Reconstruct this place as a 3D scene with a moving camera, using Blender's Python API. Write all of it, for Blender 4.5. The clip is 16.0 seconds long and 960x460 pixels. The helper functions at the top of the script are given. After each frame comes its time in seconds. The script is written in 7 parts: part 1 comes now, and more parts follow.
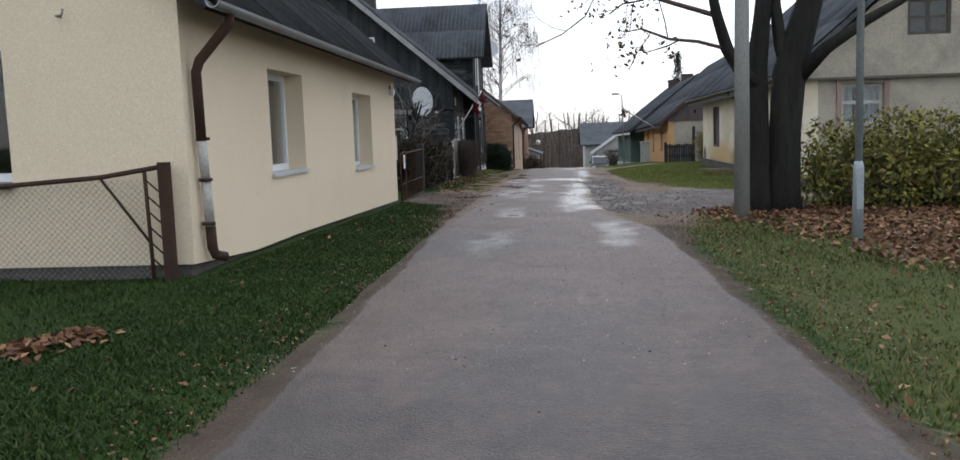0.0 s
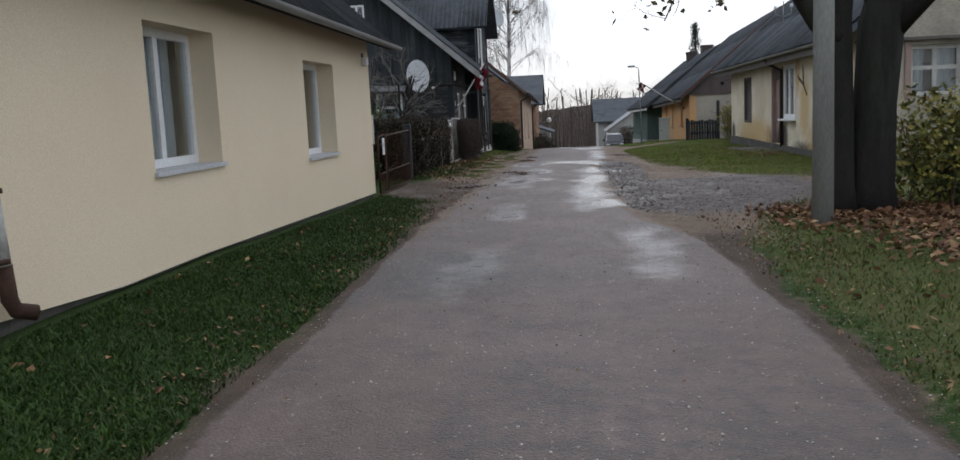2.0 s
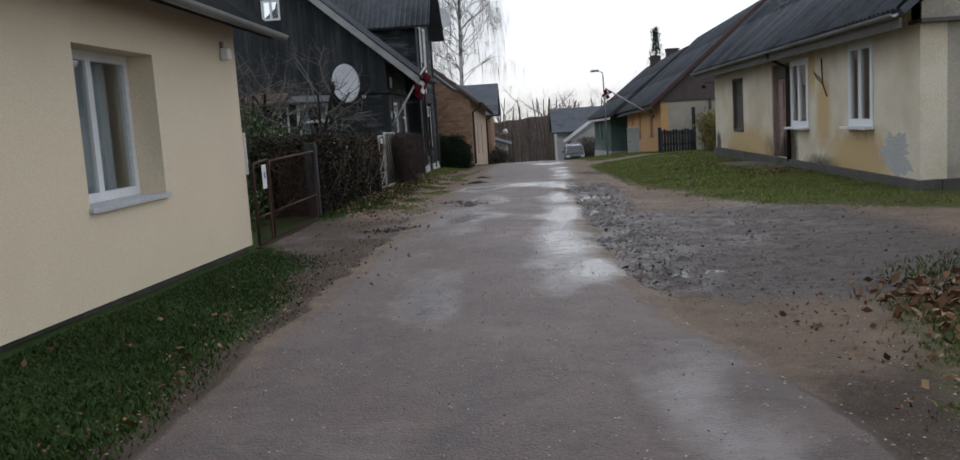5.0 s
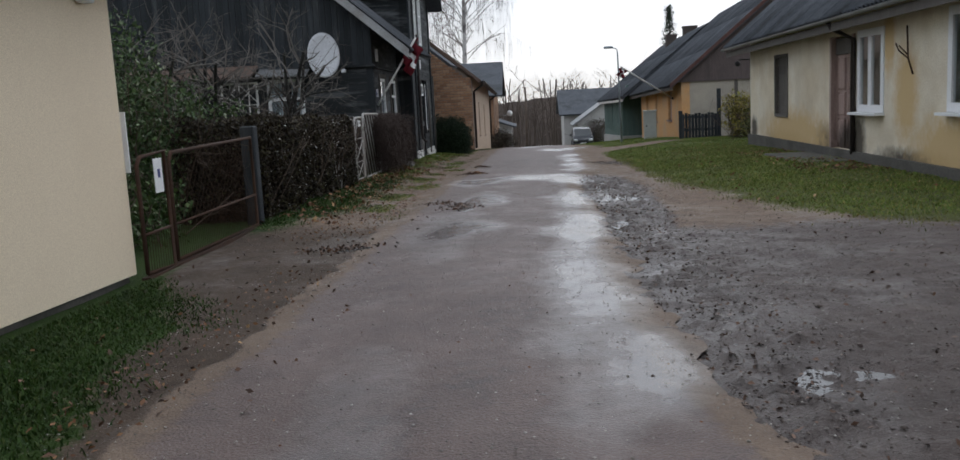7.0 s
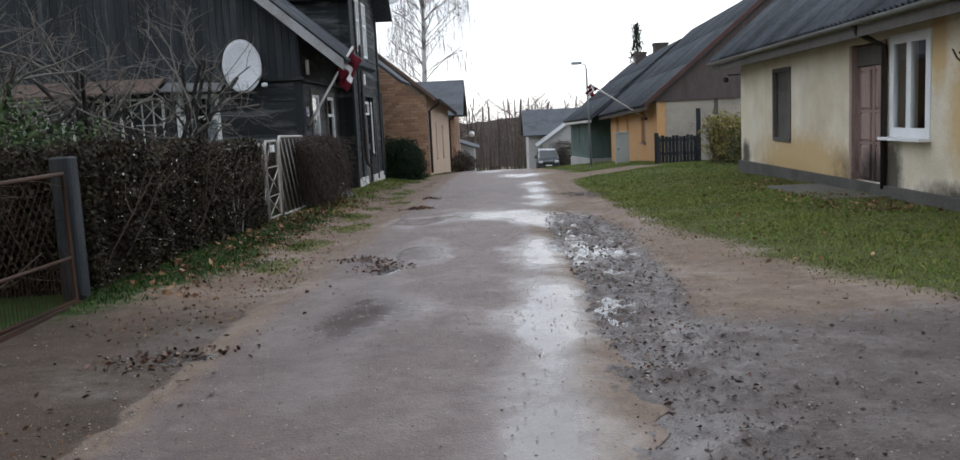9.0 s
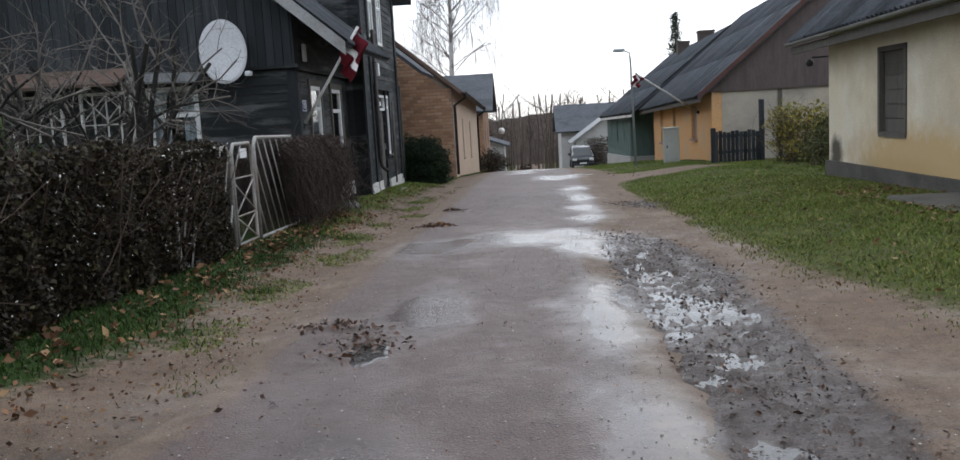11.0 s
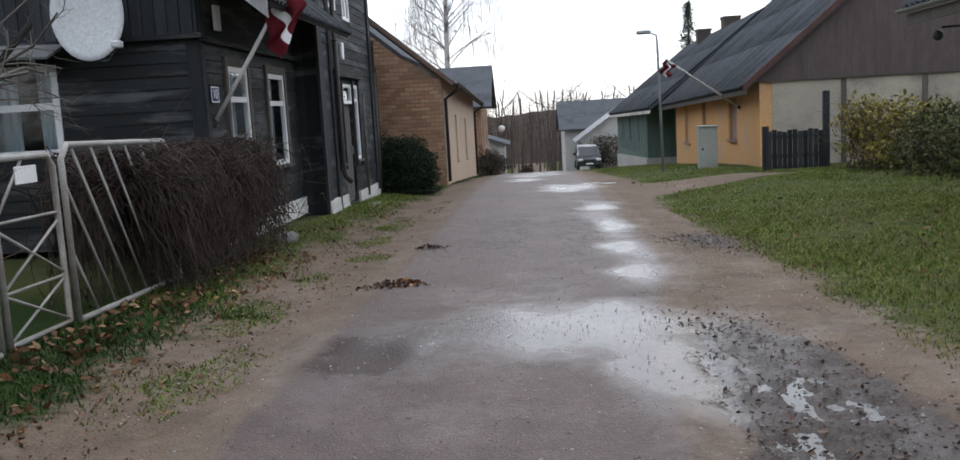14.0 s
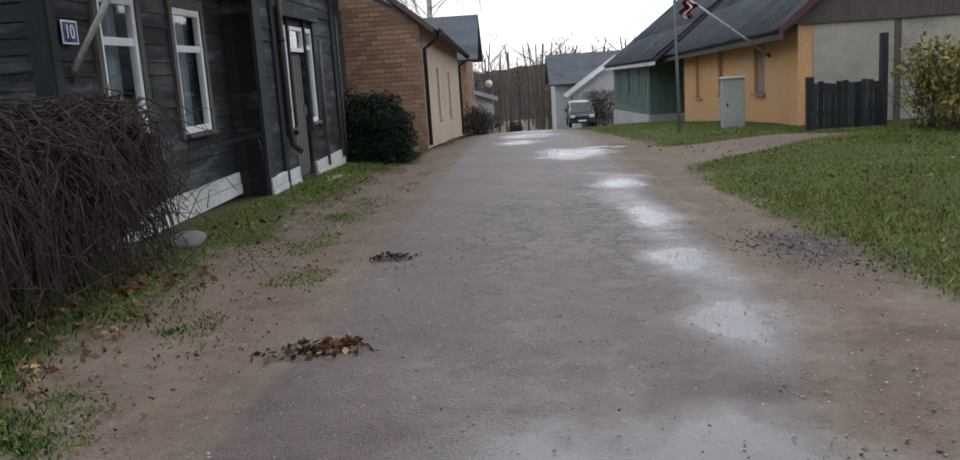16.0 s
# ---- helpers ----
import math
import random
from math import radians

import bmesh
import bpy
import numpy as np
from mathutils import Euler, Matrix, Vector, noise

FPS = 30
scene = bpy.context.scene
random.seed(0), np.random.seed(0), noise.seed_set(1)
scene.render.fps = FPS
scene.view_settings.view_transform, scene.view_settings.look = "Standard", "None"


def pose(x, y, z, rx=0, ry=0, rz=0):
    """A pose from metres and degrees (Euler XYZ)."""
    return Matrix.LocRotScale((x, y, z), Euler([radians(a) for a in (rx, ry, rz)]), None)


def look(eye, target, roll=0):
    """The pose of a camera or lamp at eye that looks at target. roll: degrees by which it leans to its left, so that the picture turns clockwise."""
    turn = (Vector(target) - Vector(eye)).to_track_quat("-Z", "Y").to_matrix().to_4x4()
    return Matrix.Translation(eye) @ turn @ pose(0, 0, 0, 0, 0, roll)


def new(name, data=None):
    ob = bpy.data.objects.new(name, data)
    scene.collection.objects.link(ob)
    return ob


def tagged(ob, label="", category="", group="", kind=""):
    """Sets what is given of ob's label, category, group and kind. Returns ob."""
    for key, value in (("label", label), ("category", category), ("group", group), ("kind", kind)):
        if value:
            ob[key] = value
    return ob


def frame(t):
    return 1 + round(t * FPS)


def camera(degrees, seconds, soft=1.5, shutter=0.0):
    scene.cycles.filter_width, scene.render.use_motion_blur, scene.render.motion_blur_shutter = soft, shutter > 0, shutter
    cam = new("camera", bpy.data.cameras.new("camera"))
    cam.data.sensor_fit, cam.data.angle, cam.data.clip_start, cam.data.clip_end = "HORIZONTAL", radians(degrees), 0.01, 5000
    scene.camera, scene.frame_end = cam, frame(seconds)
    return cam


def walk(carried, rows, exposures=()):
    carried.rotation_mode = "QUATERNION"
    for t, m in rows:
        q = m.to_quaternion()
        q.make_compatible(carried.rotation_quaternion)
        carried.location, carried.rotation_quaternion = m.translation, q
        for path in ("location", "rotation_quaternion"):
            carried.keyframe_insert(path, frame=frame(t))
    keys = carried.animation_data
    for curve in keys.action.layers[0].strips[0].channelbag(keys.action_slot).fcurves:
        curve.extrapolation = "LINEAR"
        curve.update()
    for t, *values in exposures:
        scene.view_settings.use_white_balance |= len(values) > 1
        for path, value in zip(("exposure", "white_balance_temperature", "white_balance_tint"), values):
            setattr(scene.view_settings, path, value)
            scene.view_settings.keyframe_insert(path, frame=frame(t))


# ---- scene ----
cam = camera(56.7, 16.0)
METRES, EYE, TILT, LEAN, TURN = 28.0, 1.4, 0.0, 0.0, 5.0
ROWS = [
    (0.0, 0.0, 0.0, 0.0, -0.22, -6.45, 1.93),
    (0.5, 0.0049, 0.0332, -0.0001, -1.56, -5.94, 2.8),
    (1.0, 0.0076, 0.0637, -0.0009, -0.02, -7.09, 2.48),
    (1.5, 0.0117, 0.0955, -0.0011, -1.03, -7.13, 2.66),
    (2.0, 0.0123, 0.1257, -0.0015, 0.53, -7.81, 2.65),
    (2.5, 0.0155, 0.1574, -0.0017, -0.64, -7.97, 4.16),
    (3.0, 0.016, 0.1848, -0.0014, -0.08, -5.12, 3.33),
    (3.5, 0.0201, 0.2153, -0.0011, -2.42, -3.73, 3.62),
    (4.0, 0.0217, 0.2461, -0.0018, -1.75, -4.85, 2.91),
    (6.5, 0.0371, 0.4014, -0.004, -2.98, -8.37, 4.81),
    (7.0, 0.0387, 0.4343, -0.0046, -1.84, -8.39, 2.97),
    (7.5, 0.0437, 0.4656, -0.0046, -4.0, -9.05, 5.28),
    (8.0, 0.0464, 0.4982, -0.0052, -3.11, -10.07, 2.6),
    (8.5, 0.0533, 0.5294, -0.0046, -5.18, -7.6, 5.57),
    (9.0, 0.056, 0.5591, -0.0054, -4.04, -7.23, 2.74),
    (9.5, 0.0606, 0.5906, -0.0059, -5.2, -7.66, 5.05),
    (10.0, 0.0596, 0.6223, -0.0064, -2.23, -7.13, 1.79),
    (12.5, 0.0694, 0.775, -0.0075, -1.98, -7.72, 6.0),
    (13.0, 0.0699, 0.8062, -0.0077, -1.4, -6.95, 3.28),
    (13.5, 0.0732, 0.8362, -0.009, -2.6, -8.23, 5.04),
    (14.0, 0.0743, 0.8672, -0.0092, -2.15, -7.51, 3.24),
    (14.5, 0.0776, 0.8979, -0.011, -3.5, -7.89, 4.46),
    (15.0, 0.0777, 0.9278, -0.0111, -2.22, -8.75, 3.4),
    (15.5, 0.079, 0.9603, -0.0124, -2.22, -9.79, 4.36),
    (16.0, 0.0797, 0.9948, -0.0129, -3.05, -10.35, 3.68),
]
walk(cam, [(t, pose(0, 0, EYE, TILT, LEAN, TURN) @ pose(METRES * x, METRES * y, METRES * z, 90 + pitch, roll, yaw)) for t, x, y, z, yaw, pitch, roll in ROWS],
     exposures=[(t, stops, 6250, 10) for t, stops in ((0.0, -0.15), (1.0, -0.36), (4.0, -0.46), (6.5, -0.54), (7.5, -0.22), (9.0, 0.0), (10.0, -0.06), (12.5, 0.05), (14.0, 0.0), (16.0, -0.02))])

# ---- light ----
world = bpy.data.worlds.new("overcast_dusk")
scene.world = world
world.use_nodes = True
wn, wl = world.node_tree.nodes, world.node_tree.links
sky = wn.new("ShaderNodeTexSky")
sky.sky_type, sky.sun_disc = "NISHITA", False
sky.sun_elevation, sky.sun_rotation = radians(50), radians(20)
sky.air_density, sky.dust_density, sky.ozone_density = 1.0, 3.0, 1.0
grey = wn.new("ShaderNodeHueSaturation")
grey.inputs["Saturation"].default_value = 0.22
cloud = wn.new("ShaderNodeMixRGB")
cloud.inputs[0].default_value = 0.72
tc = wn.new("ShaderNodeTexCoord")
sep = wn.new("ShaderNodeSeparateXYZ")
wl.new(tc.outputs["Generated"], sep.inputs[0])
veil = wn.new("ShaderNodeValToRGB")
for e, (at_, c_) in zip(veil.color_ramp.elements, ((0.0, (0.98, 0.945, 0.90, 1)), (0.14, (0.89, 0.945, 1.02, 1)))):
    e.position, e.color = at_, c_
wl.new(sep.outputs[2], veil.inputs[0])
lift = wn.new("ShaderNodeMixRGB")
lift.blend_type, lift.inputs[0].default_value, lift.inputs[2].default_value = "MULTIPLY", 1.0, (10.6, 10.6, 10.6, 1)
wl.new(veil.outputs[0], lift.inputs[1])
wl.new(lift.outputs[0], cloud.inputs[2])
wl.new(sky.outputs[0], grey.inputs["Color"])
wl.new(grey.outputs[0], cloud.inputs[1])
wl.new(cloud.outputs[0], wn["Background"].inputs[0])
wn["Background"].inputs[1].default_value = 0.163
sun = new("sun", bpy.data.lights.new("sun", "SUN"))
sun.data.energy, sun.data.angle, sun.data.color = 0.5, radians(50), (1.0, 0.96, 0.91)
sun.matrix_basis = look((0, 0, 30), (-6.0, -16.0, 0.0))

# ---- materials ----
MATS = {}


def node_mat(name):
    m = bpy.data.materials.new(name)
    m.use_nodes = True
    MATS[name] = m
    nt = m.node_tree
    return m, nt, nt.nodes["Principled BSDF"]


def noise_node(nt, vec, scale, detail=6.0, rough=0.6):
    n = nt.nodes.new("ShaderNodeTexNoise")
    n.inputs["Scale"].default_value = scale
    n.inputs["Detail"].default_value = detail
    n.inputs["Roughness"].default_value = rough
    nt.links.new(vec, n.inputs["Vector"])
    return n.outputs["Fac"]


def ramp(nt, fac, stops):
    r = nt.nodes.new("ShaderNodeValToRGB")
    el = r.color_ramp.elements
    while len(el) < len(stops):
        el.new(0.5)
    for e, (p, c) in zip(el, stops):
        e.position = p
        e.color = (*c, 1) if len(c) == 3 else c
    nt.links.new(fac, r.inputs[0])
    return r.outputs[0]


def mix(nt, fac, a, b, kind="MIX"):
    n = nt.nodes.new("ShaderNodeMixRGB")
    n.blend_type = kind
    for i, v in ((0, fac), (1, a), (2, b)):
        if hasattr(v, "links"):
            nt.links.new(v, n.inputs[i])
        else:
            n.inputs[i].default_value = v if i == 0 else (*v, 1)
    return n.outputs[0]


def mathn(nt, op, a, b=0.0, clamp=False):
    n = nt.nodes.new("ShaderNodeMath")
    n.operation, n.use_clamp = op, clamp
    for i, v in ((0, a), (1, b)):
        if hasattr(v, "links"):
            nt.links.new(v, n.inputs[i])
        else:
            n.inputs[i].default_value = v
    return n.outputs[0]


def coords(nt, stretch=(1, 1, 1)):
    t = nt.nodes.new("ShaderNodeTexCoord")
    mp = nt.nodes.new("ShaderNodeMapping")
    mp.inputs["Scale"].default_value = stretch
    nt.links.new(t.outputs["Object"], mp.inputs["Vector"])
    return mp.outputs[0]


def bump(nt, bsdf, height, strength, dist=0.01):
    b = nt.nodes.new("ShaderNodeBump")
    b.inputs["Strength"].default_value = strength
    b.inputs["Distance"].default_value = dist
    nt.links.new(height, b.inputs["Height"])
    nt.links.new(b.outputs[0], bsdf.inputs["Normal"])


def surface(name, a, b, grain=40, patch=1.5, stain=None, stain_amt=0.5, stain_at=(0.5, 0.7), rough=0.8, bumps=0.3, metal=0.0,
            stretch=(1, 1, 1), per_object=0.0, dist=0.01, stain_scale=0.9, spec=0.25):
    m, nt, p = node_mat(name)
    v = coords(nt, stretch)
    big = noise_node(nt, v, patch, 5)
    fine = noise_node(nt, v, grain, 4)
    col = mix(nt, ramp(nt, big, [(0.35, (0, 0, 0)), (0.65, (1, 1, 1))]), a, b)
    col = mix(nt, 0.35, col, ramp(nt, fine, [(0.3, tuple(c * 0.55 for c in a)), (0.7, tuple(min(1, c * 1.35) for c in b))]))
    if stain:
        s = noise_node(nt, v, stain_scale, 8, 0.65)
        sf = ramp(nt, s, [(stain_at[0], (0, 0, 0)), (stain_at[1], (stain_amt,) * 3)])
        col = mix(nt, sf, col, stain)
    if per_object:
        oi = nt.nodes.new("ShaderNodeObjectInfo")
        col = mix(nt, 1.0, col, ramp(nt, oi.outputs["Random"], [(0, (1 - per_object,) * 3), (1, (1 + per_object * 0.6,) * 3)]), "MULTIPLY")
    nt.links.new(col, p.inputs["Base Color"])
    nt.links.new(ramp(nt, big, [(0.3, (max(0, rough - 0.12),) * 3), (0.7, (min(1, rough + 0.1),) * 3)]), p.inputs["Roughness"])
    p.inputs["Metallic"].default_value = metal
    p.inputs["Specular IOR Level"].default_value = spec
    if bumps:
        bump(nt, p, mix(nt, 0.5, fine, big), bumps, dist)
    return m


CREAM = surface("cream_render", (0.75, 0.62, 0.455), (0.79, 0.66, 0.495), 90, 0.6, (0.68, 0.56, 0.41), 0.35, rough=0.9, bumps=0.05, dist=0.004)
PLINTH = surface("concrete_plinth", (0.075, 0.071, 0.064), (0.13, 0.122, 0.11), 30, 2, (0.05, 0.052, 0.042), 0.85, rough=0.95, bumps=0.5)
SLATE = surface("dark_mossy_slate", (0.016, 0.018, 0.021), (0.036, 0.038, 0.042), 14, 1.2, (0.06, 0.064, 0.055), 0.6, rough=0.9, bumps=0.5, spec=0.1, dist=0.02, per_object=0.3)
ROOFGREY = surface("grey_slate_roof", (0.062, 0.069, 0.08), (0.098, 0.106, 0.12), 10, 0.8, (0.028, 0.028, 0.026), 0.6, rough=0.8, bumps=0.4, spec=0.12, dist=0.02, per_object=0.22)
ROOFBROWN = surface("brown_tile_roof", (0.13, 0.085, 0.065), (0.17, 0.12, 0.10), 10, 1, (0.07, 0.05, 0.045), 0.6, rough=0.75, bumps=0.5, dist=0.02)
DARKWOOD = surface("tarred_dark_boards", (0.010, 0.012, 0.0135), (0.025, 0.0285, 0.0305), 30, 2.5, (0.115, 0.12, 0.124), 0.75, (0.49, 0.64), rough=0.75, bumps=0.6, stretch=(1, 1, 6), per_object=0.35)
DARKWOODV = surface("weathered_upright_boards", (0.014, 0.017, 0.02), (0.033, 0.038, 0.043), 30, 2.5, (0.075, 0.078, 0.08), 0.6, (0.5, 0.68), rough=0.8, bumps=0.6, stretch=(5, 5, 0.6), per_object=0.35)
OLDWOOD = surface("grey_weathered_wood", (0.085, 0.077, 0.07), (0.14, 0.128, 0.115), 30, 3, (0.07, 0.06, 0.05), 0.6, rough=0.85, bumps=0.5, stretch=(4, 4, 1), per_object=0.2)
BROWNBOARD = surface("brown_gable_boards", (0.085, 0.066, 0.064), (0.125, 0.1, 0.095), 20, 2, (0.075, 0.062, 0.06), 0.6, rough=0.85, bumps=0.4, stretch=(6, 6, 0.7))
WHITE = surface("white_window_paint", (0.74, 0.75, 0.76), (0.8, 0.81, 0.82), 60, 3, (0.6, 0.6, 0.58), 0.3, rough=0.45, bumps=0.05)
WHITETRIM = surface("worn_white_boards", (0.55, 0.54, 0.52), (0.66, 0.65, 0.63), 25, 3, (0.25, 0.24, 0.22), 0.7, rough=0.7, bumps=0.3)
YELLOWP = surface("stained_yellow_plaster", (0.70, 0.59, 0.42), (0.77, 0.71, 0.60), 40, 0.8, (0.40, 0.31, 0.19), 0.6, (0.42, 0.78), rough=0.92, bumps=0.3)
PALEP = surface("pale_grey_plaster", (0.34, 0.31, 0.27), (0.47, 0.42, 0.34), 30, 0.7, (0.20, 0.18, 0.155), 0.75, (0.45, 0.7), rough=0.92, bumps=0.4)
ORANGEP = surface("orange_limewash", (0.60, 0.32, 0.135), (0.68, 0.42, 0.20), 30, 0.9, (0.42, 0.34, 0.26), 0.75, (0.46, 0.68), rough=0.92, bumps=0.3)
PINKP = surface("pinkish_render", (0.56, 0.42, 0.31), (0.60, 0.47, 0.36), 30, 0.8, (0.4, 0.3, 0.24), 0.4, rough=0.92, bumps=0.2)
GREENB = surface("faded_green_boards", (0.085, 0.135, 0.125), (0.13, 0.19, 0.17), 20, 1.5, (0.2, 0.24, 0.22), 0.5, rough=0.8, bumps=0.4, stretch=(5, 5, 0.7))
GREYWALL = surface("grey_white_render", (0.42, 0.41, 0.40), (0.5, 0.49, 0.48), 20, 0.7, (0.3, 0.29, 0.28), 0.5, rough=0.9, bumps=0.3)
RUST = surface("rusty_brown_steel", (0.042, 0.024, 0.018), (0.075, 0.042, 0.028), 60, 6, (0.035, 0.025, 0.02), 0.7, rough=0.85, bumps=0.4, metal=0.2)
ZINC = surface("weathered_zinc", (0.22, 0.225, 0.23), (0.32, 0.325, 0.33), 30, 3, (0.13, 0.11, 0.09), 0.6, rough=0.5, bumps=0.2, metal=0.5)
WHITEPIPE = surface("dirty_white_pipe", (0.36, 0.35, 0.33), (0.46, 0.45, 0.42), 30, 4, (0.25, 0.2, 0.16), 0.6, rough=0.6, bumps=0.2)
CONCRETE = surface("pole_concrete", (0.24, 0.245, 0.24), (0.31, 0.31, 0.3), 50, 3, (0.15, 0.15, 0.14), 0.5, rough=0.9, bumps=0.3, stretch=(1, 1, 0.3))
GALV = surface("galvanised_steel", (0.27, 0.31, 0.34), (0.35, 0.39, 0.42), 50, 3, (0.2, 0.22, 0.24), 0.4, rough=0.55, bumps=0.1, metal=0.3)
WHITEMETAL = surface("chipped_white_paint_steel", (0.28, 0.27, 0.255), (0.4, 0.39, 0.37), 60, 6, (0.16, 0.1, 0.07), 0.75, rough=0.65, bumps=0.3)
BARK = surface("rough_dark_bark", (0.011, 0.010, 0.0095), (0.028, 0.0255, 0.023), 25, 4, (0.05, 0.058, 0.042), 0.5, rough=0.95, bumps=1.0, stretch=(3, 3, 0.6), dist=0.03)
TWIG = surface("thin_brown_twigs", (0.07, 0.052, 0.042), (0.12, 0.09, 0.072), 10, 1, rough=0.9, bumps=0)
GREYTWIG = surface("grey_garden_twigs", (0.10, 0.09, 0.082), (0.16, 0.145, 0.13), 10, 1, rough=0.9, bumps=0)
REDTWIG = surface("reddish_brown_twigs", (0.034, 0.025, 0.022), (0.075, 0.054, 0.046), 10, 1, rough=0.9, bumps=0)
FARTWIG = surface("grey_brown_far_twigs", (0.085, 0.066, 0.056), (0.12, 0.095, 0.08), 3, 0.1, rough=0.95, bumps=0)
BIRCHBARK = surface("birch_bark", (0.36, 0.34, 0.33), (0.5, 0.48, 0.47), 8, 3, (0.08, 0.07, 0.07), 0.9, (0.52, 0.6), rough=0.85, bumps=0.2)
STONE = surface("grey_field_stone", (0.13, 0.125, 0.12), (0.21, 0.205, 0.19), 25, 4, (0.14, 0.14, 0.12), 0.6, rough=0.9, bumps=0.5, per_object=0.2)
# dark colour standing in for unlit rooms behind the panes
DARKIN = surface("unlit_room_dark", (0.05, 0.05, 0.05), (0.07, 0.068, 0.065), 5, 1, rough=0.95, bumps=0)
CURTAIN = surface("pale_curtain", (0.42, 0.47, 0.52), (0.5, 0.55, 0.6), 20, 8, rough=0.9, bumps=0.2, stretch=(12, 12, 0.5))
DOORWOOD = surface("worn_pink_brown_door", (0.29, 0.205, 0.18), (0.37, 0.275, 0.245), 30, 4, (0.15, 0.1, 0.08), 0.6, rough=0.75, bumps=0.3, stretch=(5, 5, 0.8))
GREYDOOR = surface("grey_painted_door", (0.11, 0.105, 0.1), (0.15, 0.142, 0.135), 30, 3, (0.08, 0.075, 0.07), 0.5, rough=0.7, bumps=0.2, stretch=(6, 6, 0.6))
RED = surface("carmine_flag_cloth", (0.085, 0.006, 0.012), (0.12, 0.01, 0.017), 80, 5, rough=0.9, bumps=0.1)
WHITECLOTH = surface("white_flag_cloth", (0.72, 0.72, 0.72), (0.78, 0.78, 0.78), 80, 5, rough=0.9, bumps=0.1)
BLACKPLASTIC = surface("black_plastic", (0.018, 0.018, 0.02), (0.03, 0.03, 0.032), 40, 4, rough=0.5, bumps=0.05)
DISHGREY = surface("pale_grey_dish_paint", (0.5, 0.51, 0.53), (0.56, 0.57, 0.59), 30, 2, (0.4, 0.41, 0.42), 0.4, rough=0.6, bumps=0.03)
BLUEPLATE = surface("blue_enamel_plate", (0.02, 0.035, 0.16), (0.025, 0.045, 0.19), 30, 4, rough=0.35, bumps=0)
PLASTICBOX = surface("pale_green_grey_cabinet", (0.34, 0.36, 0.33), (0.4, 0.42, 0.39), 30, 2, (0.28, 0.28, 0.25), 0.4, rough=0.6, bumps=0.05)
BLACKPIPE = surface("dark_brown_downpipe", (0.025, 0.02, 0.018), (0.04, 0.032, 0.03), 40, 4, rough=0.5, bumps=0.1)


def damp(material, spots, colour):
    """Rounded damp marks with ragged soft edges on a wall along y: y, z, half width, half height."""
    nt = material.node_tree
    p = nt.nodes["Principled BSDF"]
    was = p.inputs["Base Color"].links[0].from_socket
    v = coords(nt)
    total = None
    for y, z, ry, rz in spots:
        mp = nt.nodes.new("ShaderNodeMapping")
        mp.inputs["Scale"].default_value = (0.0, 1 / ry, 1 / rz)
        mp.inputs["Location"].default_value = (0.0, -y / ry, -z / rz)
        nt.links.new(v, mp.inputs["Vector"])
        gr = nt.nodes.new("ShaderNodeTexGradient")
        gr.gradient_type = "SPHERICAL"
        nt.links.new(mp.outputs[0], gr.inputs["Vector"])
        total = gr.outputs["Fac"] if total is None else mathn(nt, "MAXIMUM", total, gr.outputs["Fac"])
    ragged = mathn(nt, "ADD", total, mathn(nt, "MULTIPLY", mathn(nt, "SUBTRACT", noise_node(nt, v, 5, 8, 0.7), 0.5), 0.8))
    fac = mathn(nt, "MULTIPLY", ramp(nt, ragged, [(0.18, (0, 0, 0)), (0.62, (0.92, 0.92, 0.92))]), ramp(nt, total, [(0.0, (0, 0, 0)), (0.08, (1, 1, 1))]))
    nt.links.new(mix(nt, fac, was, colour), p.inputs["Base Color"])


def leaf_mat(name, stops, rough=0.65, trans=0.25):
    m, nt, p = node_mat(name)
    g = nt.nodes.new("ShaderNodeNewGeometry")
    v = coords(nt)
    tone = mix(nt, 0.5, ramp(nt, noise_node(nt, v, 0.9, 4), [(0.3, (0.55, 0.55, 0.55)), (0.7, (1.35, 1.3, 1.15))]), ramp(nt, noise_node(nt, v, 6, 3), [(0.3, (0.6, 0.6, 0.6)), (0.7, (1.3, 1.3, 1.3))]))
    nt.links.new(mix(nt, 1.0, ramp(nt, g.outputs["Random Per Island"], stops), tone, "MULTIPLY"), p.inputs["Base Color"])
    p.inputs["Roughness"].default_value = rough
    p.inputs["Specular IOR Level"].default_value = 0.25
    return m


# deep green, darkened further to hold the shade beside houses and hedge
GRASS = leaf_mat("shaded_autumn_grass", [(0, (0.011, 0.030, 0.003)), (0.45, (0.020, 0.050, 0.005)), (0.85, (0.034, 0.070, 0.008)), (1, (0.06, 0.075, 0.02))])
# yellower green without that shade in it, so brighter than GRASS
LAWN = leaf_mat("brighter_lawn_grass", [(0, (0.066, 0.11, 0.016)), (0.45, (0.108, 0.172, 0.026)), (0.8, (0.17, 0.215, 0.042)), (1, (0.28, 0.25, 0.085))])
DRYGRASS = leaf_mat("yellowing_grass", [(0, (0.040, 0.070, 0.013)), (0.5, (0.078, 0.105, 0.025)), (1, (0.17, 0.155, 0.06))])
STRAWGRASS = leaf_mat("pale_trampled_grass", [(0, (0.075, 0.092, 0.02)), (0.5, (0.14, 0.145, 0.034)), (1, (0.24, 0.21, 0.08))])
